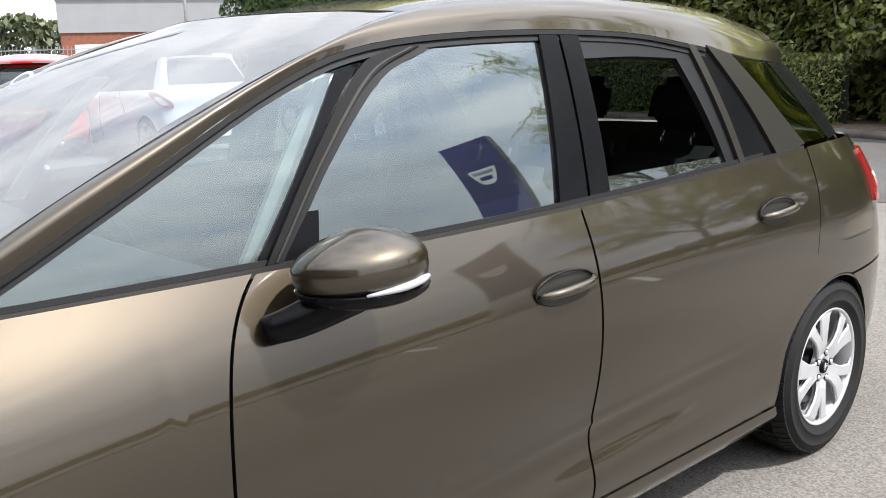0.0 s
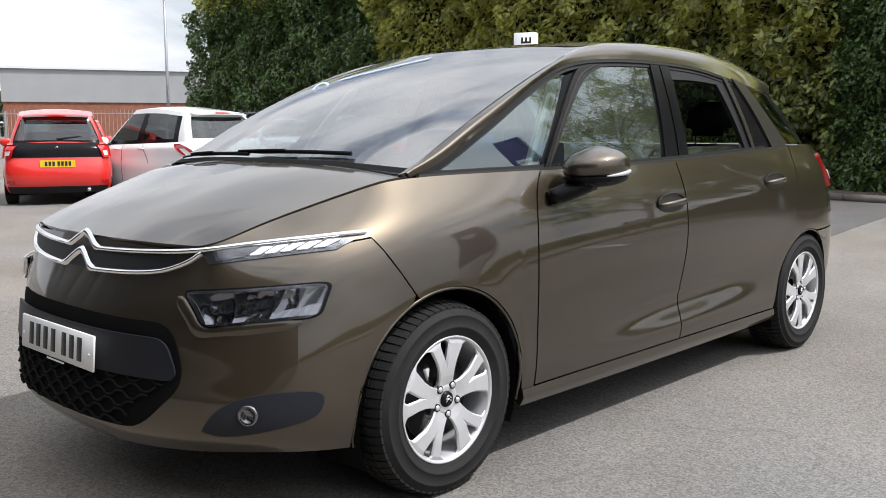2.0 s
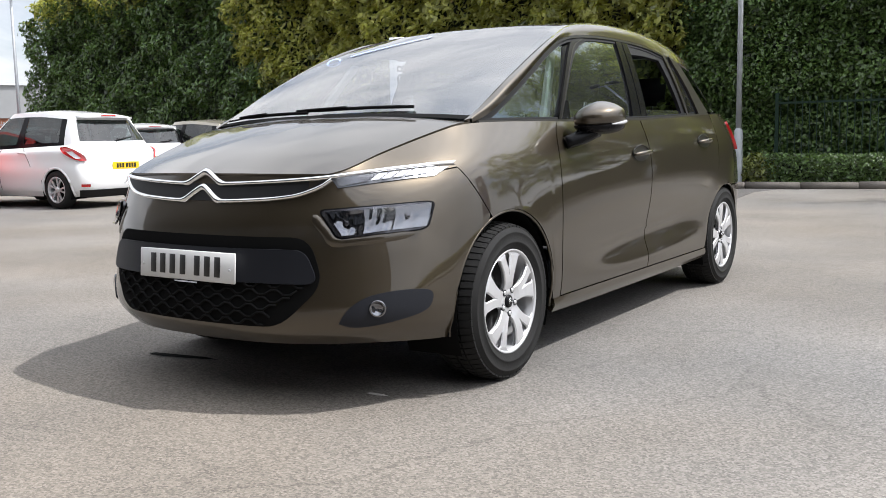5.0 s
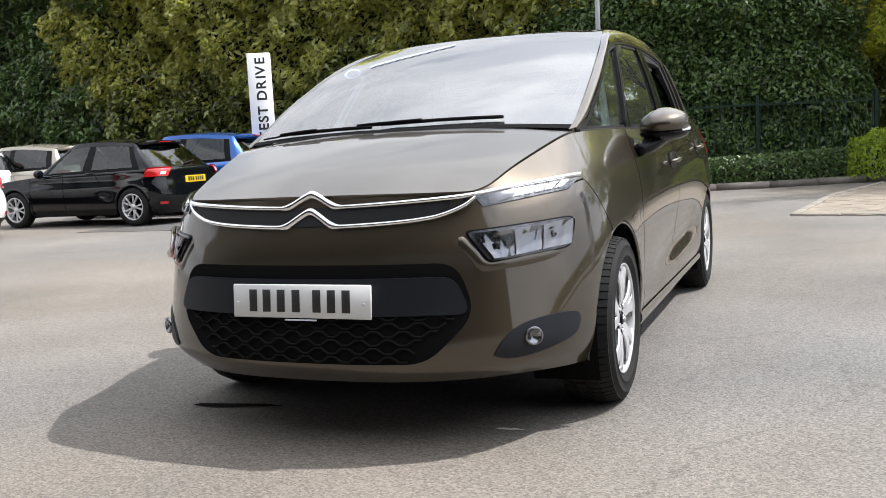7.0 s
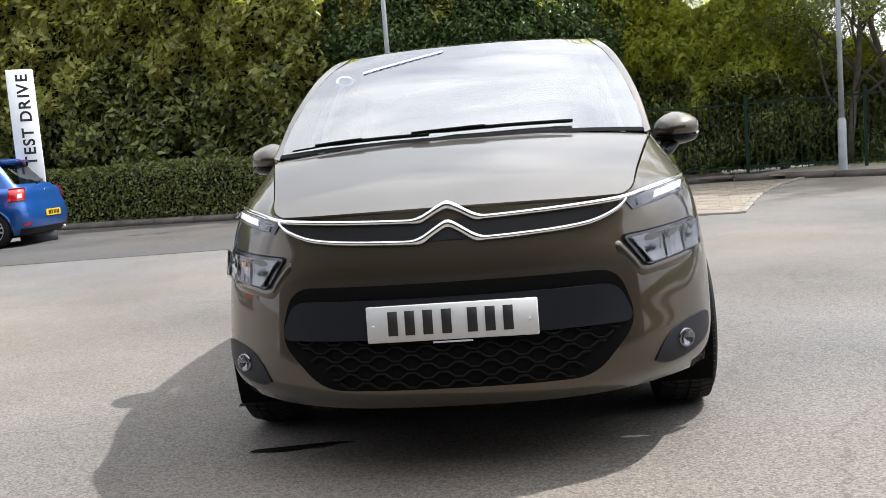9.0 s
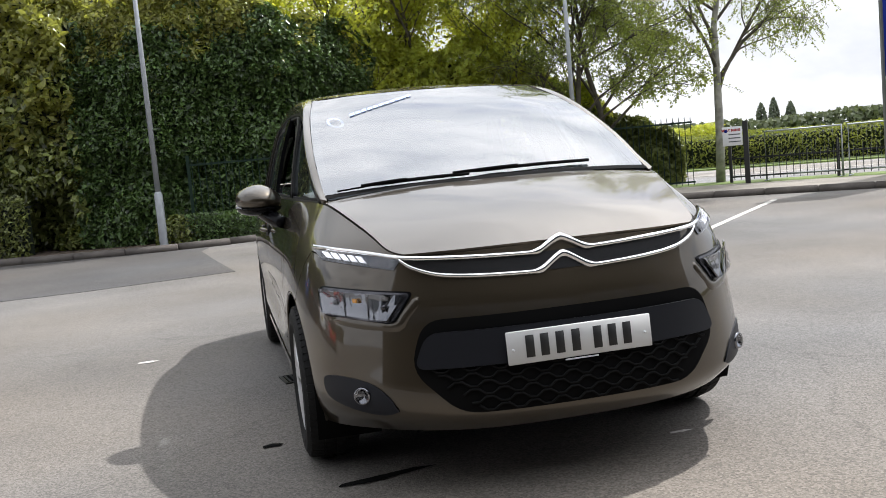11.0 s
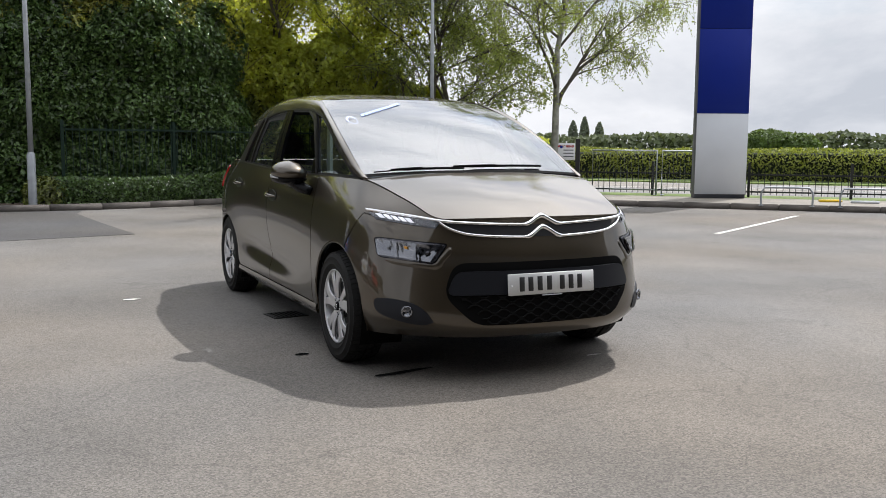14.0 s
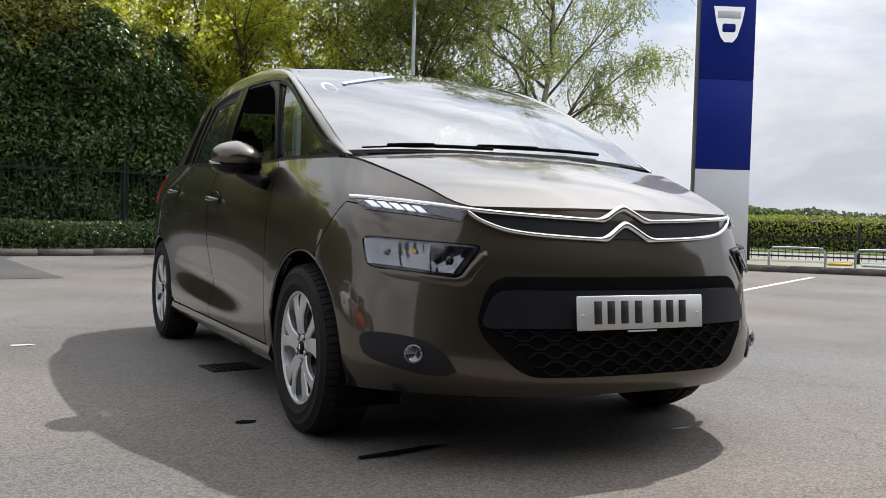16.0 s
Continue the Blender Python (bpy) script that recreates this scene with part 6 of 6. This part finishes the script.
# ---- other parked cars ----
def hatchback(label, paint, m, L=3.8, Wd=1.68, H=1.50, dark_tail=False, lamp=(1.5, 2.95, 3.9, 5.3), plate_z=.66, rake=.40, wheel_r=.30, estate=0.0, lean=0.0):
    """A parked hatchback. Its rear axle is at the origin and its nose points to +x."""
    c = thing("parked_car", label, "car", "parked cars", m)
    xr, xf, h = -.64 - estate * .2, L - .64, Wd / 2
    zw = H * .60
    rise = lambda x: .07 * np.clip((L * .45 - x) / (L * .6), 0, 1)
    drop = lambda x: -.20 * np.maximum(0.0, (x - L * .46) / (L * .38)) ** 1.5
    rows = []
    for z, r, f, w, k in ((.19, .10, .07, .89, 0), (.30, .02, .01, .965, 0), (.45, -.015, -.02, .99, 0), (.60, .0, .0, 1.0, 0), (.74, .045, .04, .978, .25), (.86, .075, .11, .968, .6), (zw, .15, .26, .905, 1.0)):
        x = np.array([xr + r, xr + r + .018, xr + r + .11, xr + r + .30, .08, L * .22, L * .36, L * .50, L * .64, xf - f - .34, xf - f - .14, xf - f - .03, xf - f])
        y = h * w * np.array([0, .60, .90, .985, 1, 1, 1, 1, .995, .96, .84, .48, 0])
        rows.append(np.stack([x, y, z + k * (rise(x) + drop(x))], 1))
    ns, nl = 97, 31
    S, Lv = np.linspace(0, 12, ns), np.linspace(0, 6, nl)
    net = cr(cr(np.array(rows).transpose(1, 0, 2), S).transpose(1, 0, 2), Lv).transpose(1, 0, 2)

    def at(s, l, off=0.0):
        i, j = min(int(s * 8), ns - 2), min(int(l * 5), nl - 2)
        a, b = s * 8 - i, l * 5 - j
        p = (net[i, j] * (1 - a) + net[i + 1, j] * a) * (1 - b) + (net[i, j + 1] * (1 - a) + net[i + 1, j + 1] * a) * b
        if off:
            u, v = net[i + 1, j] - net[i, j], net[i, j + 1] - net[i, j]
            n = np.cross(v, u)
            n = n / max(np.linalg.norm(n), 1e-9)
            if n @ (p - np.array((L * .3, 0, .5))) < 0:
                n = -n
            p = p + n * off
        return p

    wheels = (0.0, L * .648)
    arch = wheel_r + .045
    V, F = [], []
    for s in (1, -1):
        o = len(V)
        V += [(p[0], s * p[1], p[2]) for p in net.reshape(-1, 3)]
        for i in range(ns - 1):
            for j in range(nl - 1):
                q = (net[i, j] + net[i + 1, j + 1]) / 2
                if q[1] > h * .5 and any((q[0] - w) ** 2 + (q[2] - wheel_r) ** 2 < arch ** 2 for w in wheels):
                    continue
                f = (o + i * nl + j, o + (i + 1) * nl + j, o + (i + 1) * nl + j + 1, o + i * nl + j + 1)
                F.append(f if s > 0 else f[::-1])
    # bonnet and rear shelf close the body
    for i0, i1, crown in ((56, ns - 1, .055), (0, 34, .02)):
        top = net[i0:i1 + 1, -1]
        o = len(V)
        for p in top:
            for q in np.linspace(-1, 1, 9):
                V.append((p[0], p[1] * q, p[2] + crown * (1 - q * q) * min(1, p[1] / (h * .5))))
        F += [(o + i * 9 + j, o + i * 9 + j + 1, o + (i + 1) * 9 + j + 1, o + (i + 1) * 9 + j) for i in range(len(top) - 1) for j in range(8)]
    add("body", (V, F), paint, c)

    # greenhouse
    xb = np.array([xr + .17, xr + .185, xr + .27, xr + .52, L * .115, L * .245, L * .375, L * .50, L * .555, L * .595, L * .61])
    xt = np.array([xr + .17 + rake, xr + .18 + rake, xr + .22 + rake, xr + .36 + rake * .75, L * .135, L * .225, L * .285, L * .335, L * .352, L * .372, L * .38])
    yb = h * .885 * np.array([0, .62, .92, .985, 1, 1, 1, .985, .90, .52, 0])
    yt = h * .69 * np.array([0, .62, .90, .975, 1, 1, 1, .97, .88, .50, 0])
    zb = zw - .01 + rise(xb) + drop(xb) * .6
    zt = H - .03 - .11 * ((xt - L * .24) / (L * .32)) ** 2
    lev = []
    for f in np.linspace(0, 1, 9):
        g = f ** 1.25
        lev.append(np.stack([xb + (xt - xb) * f, yb + (yt - yb) * g, zb + (zt - zb) * f], 1))
    GH = cr(np.array(lev).transpose(1, 0, 2), np.linspace(0, 10, 81))
    panes = (("rear_window", 0, 14, 1, 7, M_CARGLASS), ("rear_side_window", 26, 39, 1, 7, M_CARGLASS), ("front_side_window", 42, 55, 1, 7, M_CARGLASS), ("windscreen", 65, 80, 0, 8, M_CARGLASS))
    frame_v, frame_f, black_v, black_f = [], [], [], []
    for s in (1, -1):
        oa = len(frame_v)
        P = GH * (1, s, 1)
        frame_v += [tuple(p) for p in P.reshape(-1, 3)]
        black_v += [tuple(p + np.array((0, s * .002, 0))) for p in P.reshape(-1, 3)]
        for i in range(80):
            for j in range(8):
                f = (oa + i * 9 + j, oa + (i + 1) * 9 + j, oa + (i + 1) * 9 + j + 1, oa + i * 9 + j + 1)
                f = f if s > 0 else f[::-1]
                if any(a <= i < b and d <= j < e for _, a, b, d, e, _ in panes):
                    continue
                (black_f if 24 <= i < 57 and j < 7 or dark_tail and i < 15 and j < 7 else frame_f).append(f)
        for nm, a, b, d, e, mt in panes:
            if a == 0 or b == 80:
                if s > 0:
                    Q = np.concatenate([P[a:b + 1, d:e + 1], (P * (1, -1, 1))[a:b + 1, d:e + 1][::-1][1:]], 0) if b == 80 else np.concatenate([(P * (1, -1, 1))[a:b + 1, d:e + 1][::-1], P[a:b + 1, d:e + 1][1:]], 0)
                    add(nm, sheet(Q, 0, flip=True), mt, c)
            else:
                add(nm, sheet(P[a:b + 1, d:e + 1] - (0, s * .004, 0), 0, flip=True), mt, c)
    add("pillar_frame", (frame_v, frame_f), paint, c)
    add("window_frame", (black_v, black_f), M_GLOSS_BLACK, c)
    top = GH[:, -1]
    roof = np.array([[(p[0], p[1] * q, p[2] + .045 * (1 - q * q) * min(1, p[1] / (h * .3))) for q in np.linspace(-1, 1, 11)] for p in top])
    add("roof", sheet(roof, .012), paint, c)
    sp = np.array([[(top[0, 0] - .13 + .15 * q + .05 * (y / .55) ** 2, y, top[0, 2] + .010 + .022 * q - .02 * (y / .55) ** 2) for q in (0, .5, 1)] for y in np.linspace(-h * .60, h * .60, 11)])
    add("spoiler", solid(sp, .026, (0, 0, 1)), M_GLOSS_BLACK if dark_tail else paint, c)
    add("brake_strip", joined([box(top[0, 0] - .135, top[0, 0] - .12, -.14, .14, top[0, 2] + .008, top[0, 2] + .022)]), M_REDLENS, c, smooth=False)
    add("cabin", joined([box(xr + .40, L * .50, -h * .7, h * .7, .3, zw - .02), box(xr + .95, xr + 1.10, -h * .62, h * .62, zw - .1, zw + .22), box(L * .30, L * .34, -h * .60, -h * .15, zw - .1, zw + .24), box(L * .30, L * .34, h * .15, h * .60, zw - .1, zw + .24)]), M_CABIN, c, smooth=False)

    def patch(s0, s1, l0, l1, off, s, slant=0.0, n=10, k=6):
        G = np.array([[at(min(max(a + slant * (q - .5), 0), 12), l, off) for q, l in zip(np.linspace(0, 1, k), np.linspace(l0, l1, k))] for a in np.linspace(s0, s1, n)])
        return G * (1, s, 1)
    for s in (1, -1):
        a0, a1, b0, b1 = lamp
        if lean:
            leaf = lambda u0, u1, q0, q1, off, n, k: np.array([[at((a0 + a1) / 2 + lean * (q - .5) + u * (a1 - a0) * (1 - .62 * abs(2 * q - 1) ** 2.2), b0 + (b1 - b0) * q, off) for q in np.linspace(q0, q1, k)] for u in np.linspace(u0, u1, n)]) * (1, s, 1)
            t = add("tail_lamp", sheet(leaf(-.5, .5, 0, 1, .016, 10, 14), .02, mirror=False, flip=s < 0), M_REDLENS, c, "swept red tail lamp with a clear middle")
            add("reverse_lens", sheet(leaf(-.20, .24, .16, .66, .021, 6, 8), .006), M_WHITE_LENS, t)
        else:
            t = add("tail_lamp", sheet(patch(a0, a1, b0, b1, .012, s, -.35), .02, mirror=False, flip=s < 0), M_REDLENS, c, "red tail lamp")
            add("reverse_lens", sheet(patch(a0 + .25, a0 + .62, b0 + (b1 - b0) * .18, b0 + (b1 - b0) * .5, .016, s, -.1, 5, 4), .006), M_WHITE_LENS, t)
        add("rear_reflector", sheet(patch(1.55, 2.15, 1.35, 1.62, .010, s, 0, 5, 3), .006), M_REDLENS, c)
        add("rear_valance", sheet(patch(0, 2.3, 0.0, 1.0, .006, s, 0, 10, 4), .004), M_BLACK, c)
        for a in (4.62, 6.02, 7.35):
            add("door_seam", tube([at(a + (.12 if a == 4.62 else 0) * (l - 3), l, .001) * np.array((1, s, 1)) for l in np.linspace(.9 if a > 5 else 3.4, 5.9, 12)], .0045, 5), M_DARK, c)
        for a in (4.95, 6.3):
            p = at(a, 5.0, .016) * np.array((1, s, 1))
            add("door_handle", tube([p + np.array((-.09, 0, 0)), p, p + np.array((.09, 0, 0))], [.010, .014, .010], 8), paint, c)
        bm = bmesh.new()
        bmesh.ops.create_uvsphere(bm, u_segments=16, v_segments=10, radius=1)
        for v in bm.verts:
            v.co = (L * .475 + v.co.x * (.07 if v.co.x > 0 else .03), s * (h * .90 + .14 + v.co.y * .10), zw + .06 + v.co.z * .075)
            v.co.z += 0
        for f in bm.faces:
            f.smooth = True
        part("door_mirror", bm, paint, c)
        add("mirror_arm", tube([(L * .48, s * h * .86, zw + .0), (L * .478, s * (h * .90 + .10), zw + .02)], .022, 8), M_BLACK, c)
        for w in wheels:
            lip = []
            for a in np.linspace(radians(-18), radians(198), 34):
                x, z = w + (arch - .004) * math.cos(a), wheel_r + (arch - .004) * math.sin(a)
                z = max(z, .20)
                j = int(np.clip(np.searchsorted(net[40, :, 2], z), 0, nl - 1))
                i = int(np.clip(np.searchsorted(net[:, j, 0], x), 16, 84))
                lip.append((x, s * (net[i, j, 1] - .012), z))
            add("arch_lip", tube(lip, .022, 8), paint, c)
            V = []
            for a in np.linspace(radians(-25), radians(205), 24):
                for y, k in ((h * .975, 1.0), (h * .62, 1.0), (h * .60, .2)):
                    V.append((w + arch * k * math.cos(a), s * y, wheel_r + arch * k * math.sin(a)))
            add("arch_liner", (V, grid_faces(24, 3)), M_DARK, c)
            wheel = new("wheel")
            wheel.parent = c
            wheel.matrix_basis = pose(w, s * (h - .10), wheel_r, 0, 0, 90 * s) @ Matrix.Diagonal((1, wheel_r / .30, wheel_r / .30, 1))
            add("tyre", lathe([(-.09, .19), (-.098, .24), (-.085, .288), (-.04, .298), (.04, .298), (.085, .288), (.098, .24), (.092, .205), (.085, .198)], 48), M_RUBBER, wheel)
            rim = add("rim", lathe([(.084, .203), (.094, .207), (.092, .192), (.04, .184), (-.06, .184)], 40), M_ALLOY, wheel)
            for j in range(5):
                for d in (-1, 1):
                    G = []
                    for r, ang, wd, dx in ((.03, 9, .012, .070), (.10, 11, .011, .084), (.19, 14, .013, .088)):
                        a = radians(72 * j + d * ang)
                        t = np.array((0, -math.sin(a), math.cos(a))) * wd
                        q = np.array((dx, r * math.cos(a), r * math.sin(a)))
                        G.append([q - t, q + t])
                    add("spoke", solid(np.array(G), .02, (1, 0, 0)), M_ALLOY, rim)
            add("hub", lathe([(.06, .05), (.085, .04), (.088, 0)], 20), M_ALLOY, rim)
            add("wheel_back", lathe([(-.03, .19), (-.03, 0)], 24), M_DARK, wheel)
    px = float(at(0, 3.2)[0]) - .012
    if dark_tail:
        for s in (1, -1):
            add("tailgate_panel", sheet(patch(0, 1.75, 4.0, 5.98, .006, s, 0, 10, 6), .004), M_GLOSS_BLACK, c)
    lv = float(np.interp(plate_z, net[0, :, 2], Lv))
    px = float(at(0, lv)[0]) - .010
    plate = add("number_plate", joined([box(px - .008, px, -.26, .26, plate_z - .055, plate_z + .055)]), M_PLATE_Y, c, "yellow number plate", smooth=False)
    for y in (-.18, -.125, -.07, -.015, .06, .115, .17):
        add("dark_bar", joined([box(px - .011, px - .007, y - .019, y + .019, plate_z - .035, plate_z + .035)]), M_INK, plate, smooth=False)
    bx = float(at(0, 5.3)[0])
    add("badge", tube([(bx - .02, -.028, zw - .02), (bx - .024, 0, zw + .012), (bx - .02, .028, zw - .02)], .007, 6), M_CHROME, c)
    q0, q1 = GH[0, 1], GH[5, 2]
    add("rear_wiper", tube([(q0[0] - .02, 0, q0[2] - .02), (q0[0] - .015, 0, q0[2] + .02), (q1[0] - .0, -.36, q1[2] + .01)], .010, 6), M_BLACK, c)
    add("underside", joined([box(xr + .18, xf - .25, -h * .72, h * .72, .17, .34)]), M_DARK, c, smooth=False)
    add("exhaust_tip", tube([(xr + .12, -h * .55, .24), (xr + .0, -h * .55, .235)], .030, 12), M_CHROME, c)
    return c


P_RED = mat("red_car_paint", (0.62, 0.018, 0.012), 0.35, coat=1.0)
P_WHITE = mat("white_car_paint", (0.80, 0.80, 0.80), 0.35, coat=1.0)
P_BLACK = mat("black_car_paint", (0.003, 0.0035, 0.005), 0.07, 0.0, spec=0.5)
P_BLUE = mat("blue_car_paint", (0.014, 0.095, 0.36), 0.30, 0.4, coat=1.0)
P_BEIGE = mat("beige_car_paint", (0.42, 0.38, 0.31), 0.35, 0.5, coat=1.0)
P_GREY = mat("grey_car_paint", (0.20, 0.21, 0.22), 0.35, 0.5, coat=1.0)


def parked(x, y, hx, hy, *args, **kw):
    return hatchback(*args, m=pose(x, y, 0, 0, 0, math.degrees(math.atan2(hy, hx))), **kw)


parked(-12.3, 4.55, -.91, .42, "small red hatchback with a black tailgate", P_RED, L=3.47, Wd=1.64, H=1.53, dark_tail=True, lamp=(1.55, 2.55, 3.9, 5.4), rake=.22)
parked(-10.45, 6.32, -.998, -.06, "white hatchback with red tail lamps", P_WHITE, L=3.85, Wd=1.70, H=1.56, lamp=(1.9, 3.1, 3.9, 5.5), rake=.30, lean=1.3)
parked(-8.68, 9.30, -1, .02, "glossy black hatchback with thin-spoked wheels", P_BLACK, L=3.97, Wd=1.74, H=1.42, lamp=(1.15, 2.9, 4.2, 5.2), plate_z=.72, rake=.55, wheel_r=.315)
parked(-8.52, 11.52, -1, -.05, "bright blue hatchback with red tail lamps", P_BLUE, L=4.06, Wd=1.73, H=1.52, lamp=(1.5, 2.7, 4.0, 5.5), rake=.36, plate_z=.52)
parked(-15.6, 11.6, -.92, .39, "white hatchback with red tail lamps", P_WHITE, L=3.80, Wd=1.70, H=1.50)
parked(-13.9, 12.6, -1, .1, "pale beige estate car", P_BEIGE, L=4.4, Wd=1.76, H=1.55, estate=1.0)
parked(-18.4, 13.8, -.92, .39, "dark grey hatchback by the hedge", P_GREY, L=3.9, Wd=1.72, H=1.48)
parked(-21.0, 8.9, -.92, .39, "red hatchback parked further off", P_RED, L=3.8, Wd=1.68, H=1.47)
parked(-19.5, 11.3, -.92, .39, "grey hatchback parked further off", P_GREY, L=3.8, Wd=1.68, H=1.50)


# ---- far building and distance ----
def shed():
    b = thing("warehouse", "long grey metal-clad warehouse with a brick base", "building", m=pose(-105, 39.4, 0, 0, 0, 67.5))
    add("wall", joined([box(0, 50, 0, 16, 0, 4.3)]), M_BRICK, b, smooth=False)
    add("cladding", joined([box(-.15, 50.15, -.15, 16.15, 4.3, 8.0)]), M_CLAD, b, smooth=False)
    add("roof", joined([box(-.4, 50.4, -.4, 16.4, 8.0, 8.22)]), M_SIGN_GREY, b, smooth=False)
    for k in range(5):
        part("window", rbox((3.0, .15, 1.2), (8 + 8 * k, -.02, 2.0), .03, 1), M_GLOSS_BLACK, b)
    part("loading_door", rbox((3.6, .2, 3.0), (3.2, -.02, 1.5), .03, 1), M_SIGN_GREY, b)


shed()
for k in range(5):
    fence_panel("yard_railing", "grey metal palisade fence across the yard", 3.0, 1.9, 20, M_GALV, 1.9, pose(-36 + 2.2 * k, 10.0 + 2.05 * k, 0, 0, 0, 43), "yard palisade", True)


def far_wood(name, label, x0, y0, x1, y1, h0, h1, n, size, seed, gap=0.0):
    r = np.random.default_rng(seed)
    t = r.uniform(0, 1, n)
    d = math.hypot(x1 - x0, y1 - y0)
    hh = h0 + (h1 - h0) * (.5 + .5 * lumps(t * d * .22, t * 3, seed))
    v = r.uniform(0, 1, n) ** .8
    P = np.stack([x0 + (x1 - x0) * t + r.normal(0, .8, n), y0 + (y1 - y0) * t + r.normal(0, .8, n), v * hh], 1)
    N = np.tile((-.5, -.6, .6), (n, 1))
    leaves(name, P, N, size, M_FARWOOD, label, "trees", aspect=.8, wild=.8)


far_wood("far_trees", "distant line of mixed trees on the horizon", 40, 150, 190, 20, 1.8, 3.8, 14000, .8, 51)
far_wood("far_trees", "distant line of mixed trees on the horizon", -60, 170, 60, 140, 2.0, 4.5, 9000, .9, 53)
far_wood("far_trees", "distant trees beyond the car park", -190, 40, -70, 150, 6.0, 12.0, 12000, 1.4, 57)
for x, y, h in ((80, 122, 5.2), (81.5, 121, 5.8), (83, 119, 5.0), (95, 108, 3.8), (99, 105, 4.0), (70, 131, 3.6)):
    r = np.random.default_rng(int(x))
    n = 700
    t = thing("poplar_tree", "tall narrow poplar on the horizon", "tree", m=pose(x, y, 0))
    z = r.uniform(.1, 1, n)
    w = .6 * np.sin(np.minimum(z * 1.05, 1) * math.pi) ** .6 + .1
    a = r.uniform(0, 2 * math.pi, n)
    leaves("crown", np.stack([w * np.cos(a), w * np.sin(a), z * h], 1), np.stack([np.cos(a), np.sin(a), .5 + 0 * a], 1), .5, M_HAZE, "", "", aspect=.7, parent=t)
    add("trunk", tube([(0, 0, 0), (0, 0, h * .8)], [.15, .06], 6), M_BARK, t)


def far_tree(x, y, r, h, n, seed):
    """A rounded tree far across the road."""
    g = np.random.default_rng(seed)
    t = thing("field_tree", "rounded green tree across the road", "tree", m=pose(x, y, 0))
    P = g.normal(0, 1, (n, 3))
    P /= np.linalg.norm(P, axis=1, keepdims=True)
    k = (1 - g.exponential(.14, n)) * (1 + .22 * lumps(P[:, 0] * 3 + seed, P[:, 1] * 3 + P[:, 2] * 4, seed))
    leaves("crown", P * k[:, None] * np.array((r, r, h * .42)) + np.array((0, 0, h * .58)), P + np.array((0, 0, .6)), .42, M_FARTREE, "", "", aspect=.7, wild=.8, parent=t)
    add("trunk", tube([(0, 0, 0), (0, 0, h * .6)], [.22, .10], 7), M_BARK, t)


M_FARTREE = leaf_mat("field_tree_leaf", (0.085, 0.125, 0.035), 0.7, 0.4, 0.2)
for k, (x, y, r, h) in enumerate(((74.4, 73.7, 2.5, 3.3), (72.6, 75.4, 2.1, 2.7), (76.6, 71.5, 2.2, 2.8))):
    far_tree(x, y, r, h, 1600, 60 + k)


# ---- pieces: kerb stones and block paving ----
kerb = tagged(new("kerb"), "grey concrete kerb stones", "kerb", kind="structure")
stone_bm = rbox((.907, .125, .14), (.4575, .0625, .05), .014, 2)
stone = bpy.data.meshes.new("kerb_stone")
stone_bm.to_mesh(stone)
stone_bm.free()
P, D = walkline(KERB, .915)
for (x, y), (dx, dy) in zip(P, D):
    if -30 < x < 26:
        q = part("kerb_stone", stone, M_KERB, kerb)
        q.matrix_basis = pose(x, y, RNG.uniform(-.004, .004), 0, 0, math.degrees(math.atan2(dy, dx)) + RNG.uniform(-.4, .4))

blocks = []
u, v = np.array((.19, .98)), np.array((.98, -.19))
EDGE = [(1.30, 8.05), (2.80, 7.80), (3.20, 9.1), (3.75, 10.8), (4.5, 12.6), (5.3, 14.0), (2.62, 14.3), (1.74, 11.3)]


def inside(c):
    hit = False
    for (x0, y0), (x1, y1) in zip(EDGE, EDGE[1:] + EDGE[:1]):
        if (y0 > c[1]) != (y1 > c[1]) and c[0] < x0 + (x1 - x0) * (c[1] - y0) / (y1 - y0):
            hit = not hit
    return hit


for i in range(-4, 36):
    for j in range(-4, 26):
        c = np.array((1.15, 7.9)) + u * (.203 * i + .1 * (j % 2)) + v * (.147 * j)
        if inside(c):
            hx, hy = u * .1005, v * .0725
            z = .012 + RNG.uniform(-.002, .002)
            p = [c - hx - hy, c + hx - hy, c + hx + hy, c - hx + hy]
            blocks.append(([(*q, z) for q in p] + [(*q, -.01) for q in p], [(0, 3, 2, 1), (0, 1, 5, 4), (1, 2, 6, 5), (2, 3, 7, 6), (3, 0, 4, 7)]))
edging = tagged(new("paving_edge"), "pale concrete edging round the block paving", "kerb", kind="structure")
for (x0, y0), (x1, y1) in ((EDGE[0], EDGE[1]), (EDGE[1], EDGE[2]), (EDGE[2], EDGE[3]), (EDGE[3], EDGE[4]), (EDGE[4], EDGE[5]), (EDGE[7], EDGE[0]), (EDGE[6], EDGE[7])):
    d = math.hypot(x1 - x0, y1 - y0)
    k = max(1, round(d / .6))
    for i in range(k):
        a = math.atan2(y1 - y0, x1 - x0)
        q = part("edging_stone", rbox((d / k - .008, .10, .05), (0, 0, 0), .008, 1), M_PAVE, edging)
        q.matrix_basis = pose(x0 + (x1 - x0) * (i + .5) / k, y0 + (y1 - y0) * (i + .5) / k, .003, 0, 0, math.degrees(a))
V, F = joined(blocks)
M_BLOCK = mat("sandy_paving_block", (0.235, 0.198, 0.155), 0.88, var=0.15, var_scale=3.0, bump=0.3, bump_scale=60.0, isle=0.10)
tagged(add("block_paving", (V, F), M_BLOCK, None, smooth=False), "sandy concrete block paving", "paving", kind="stuff")
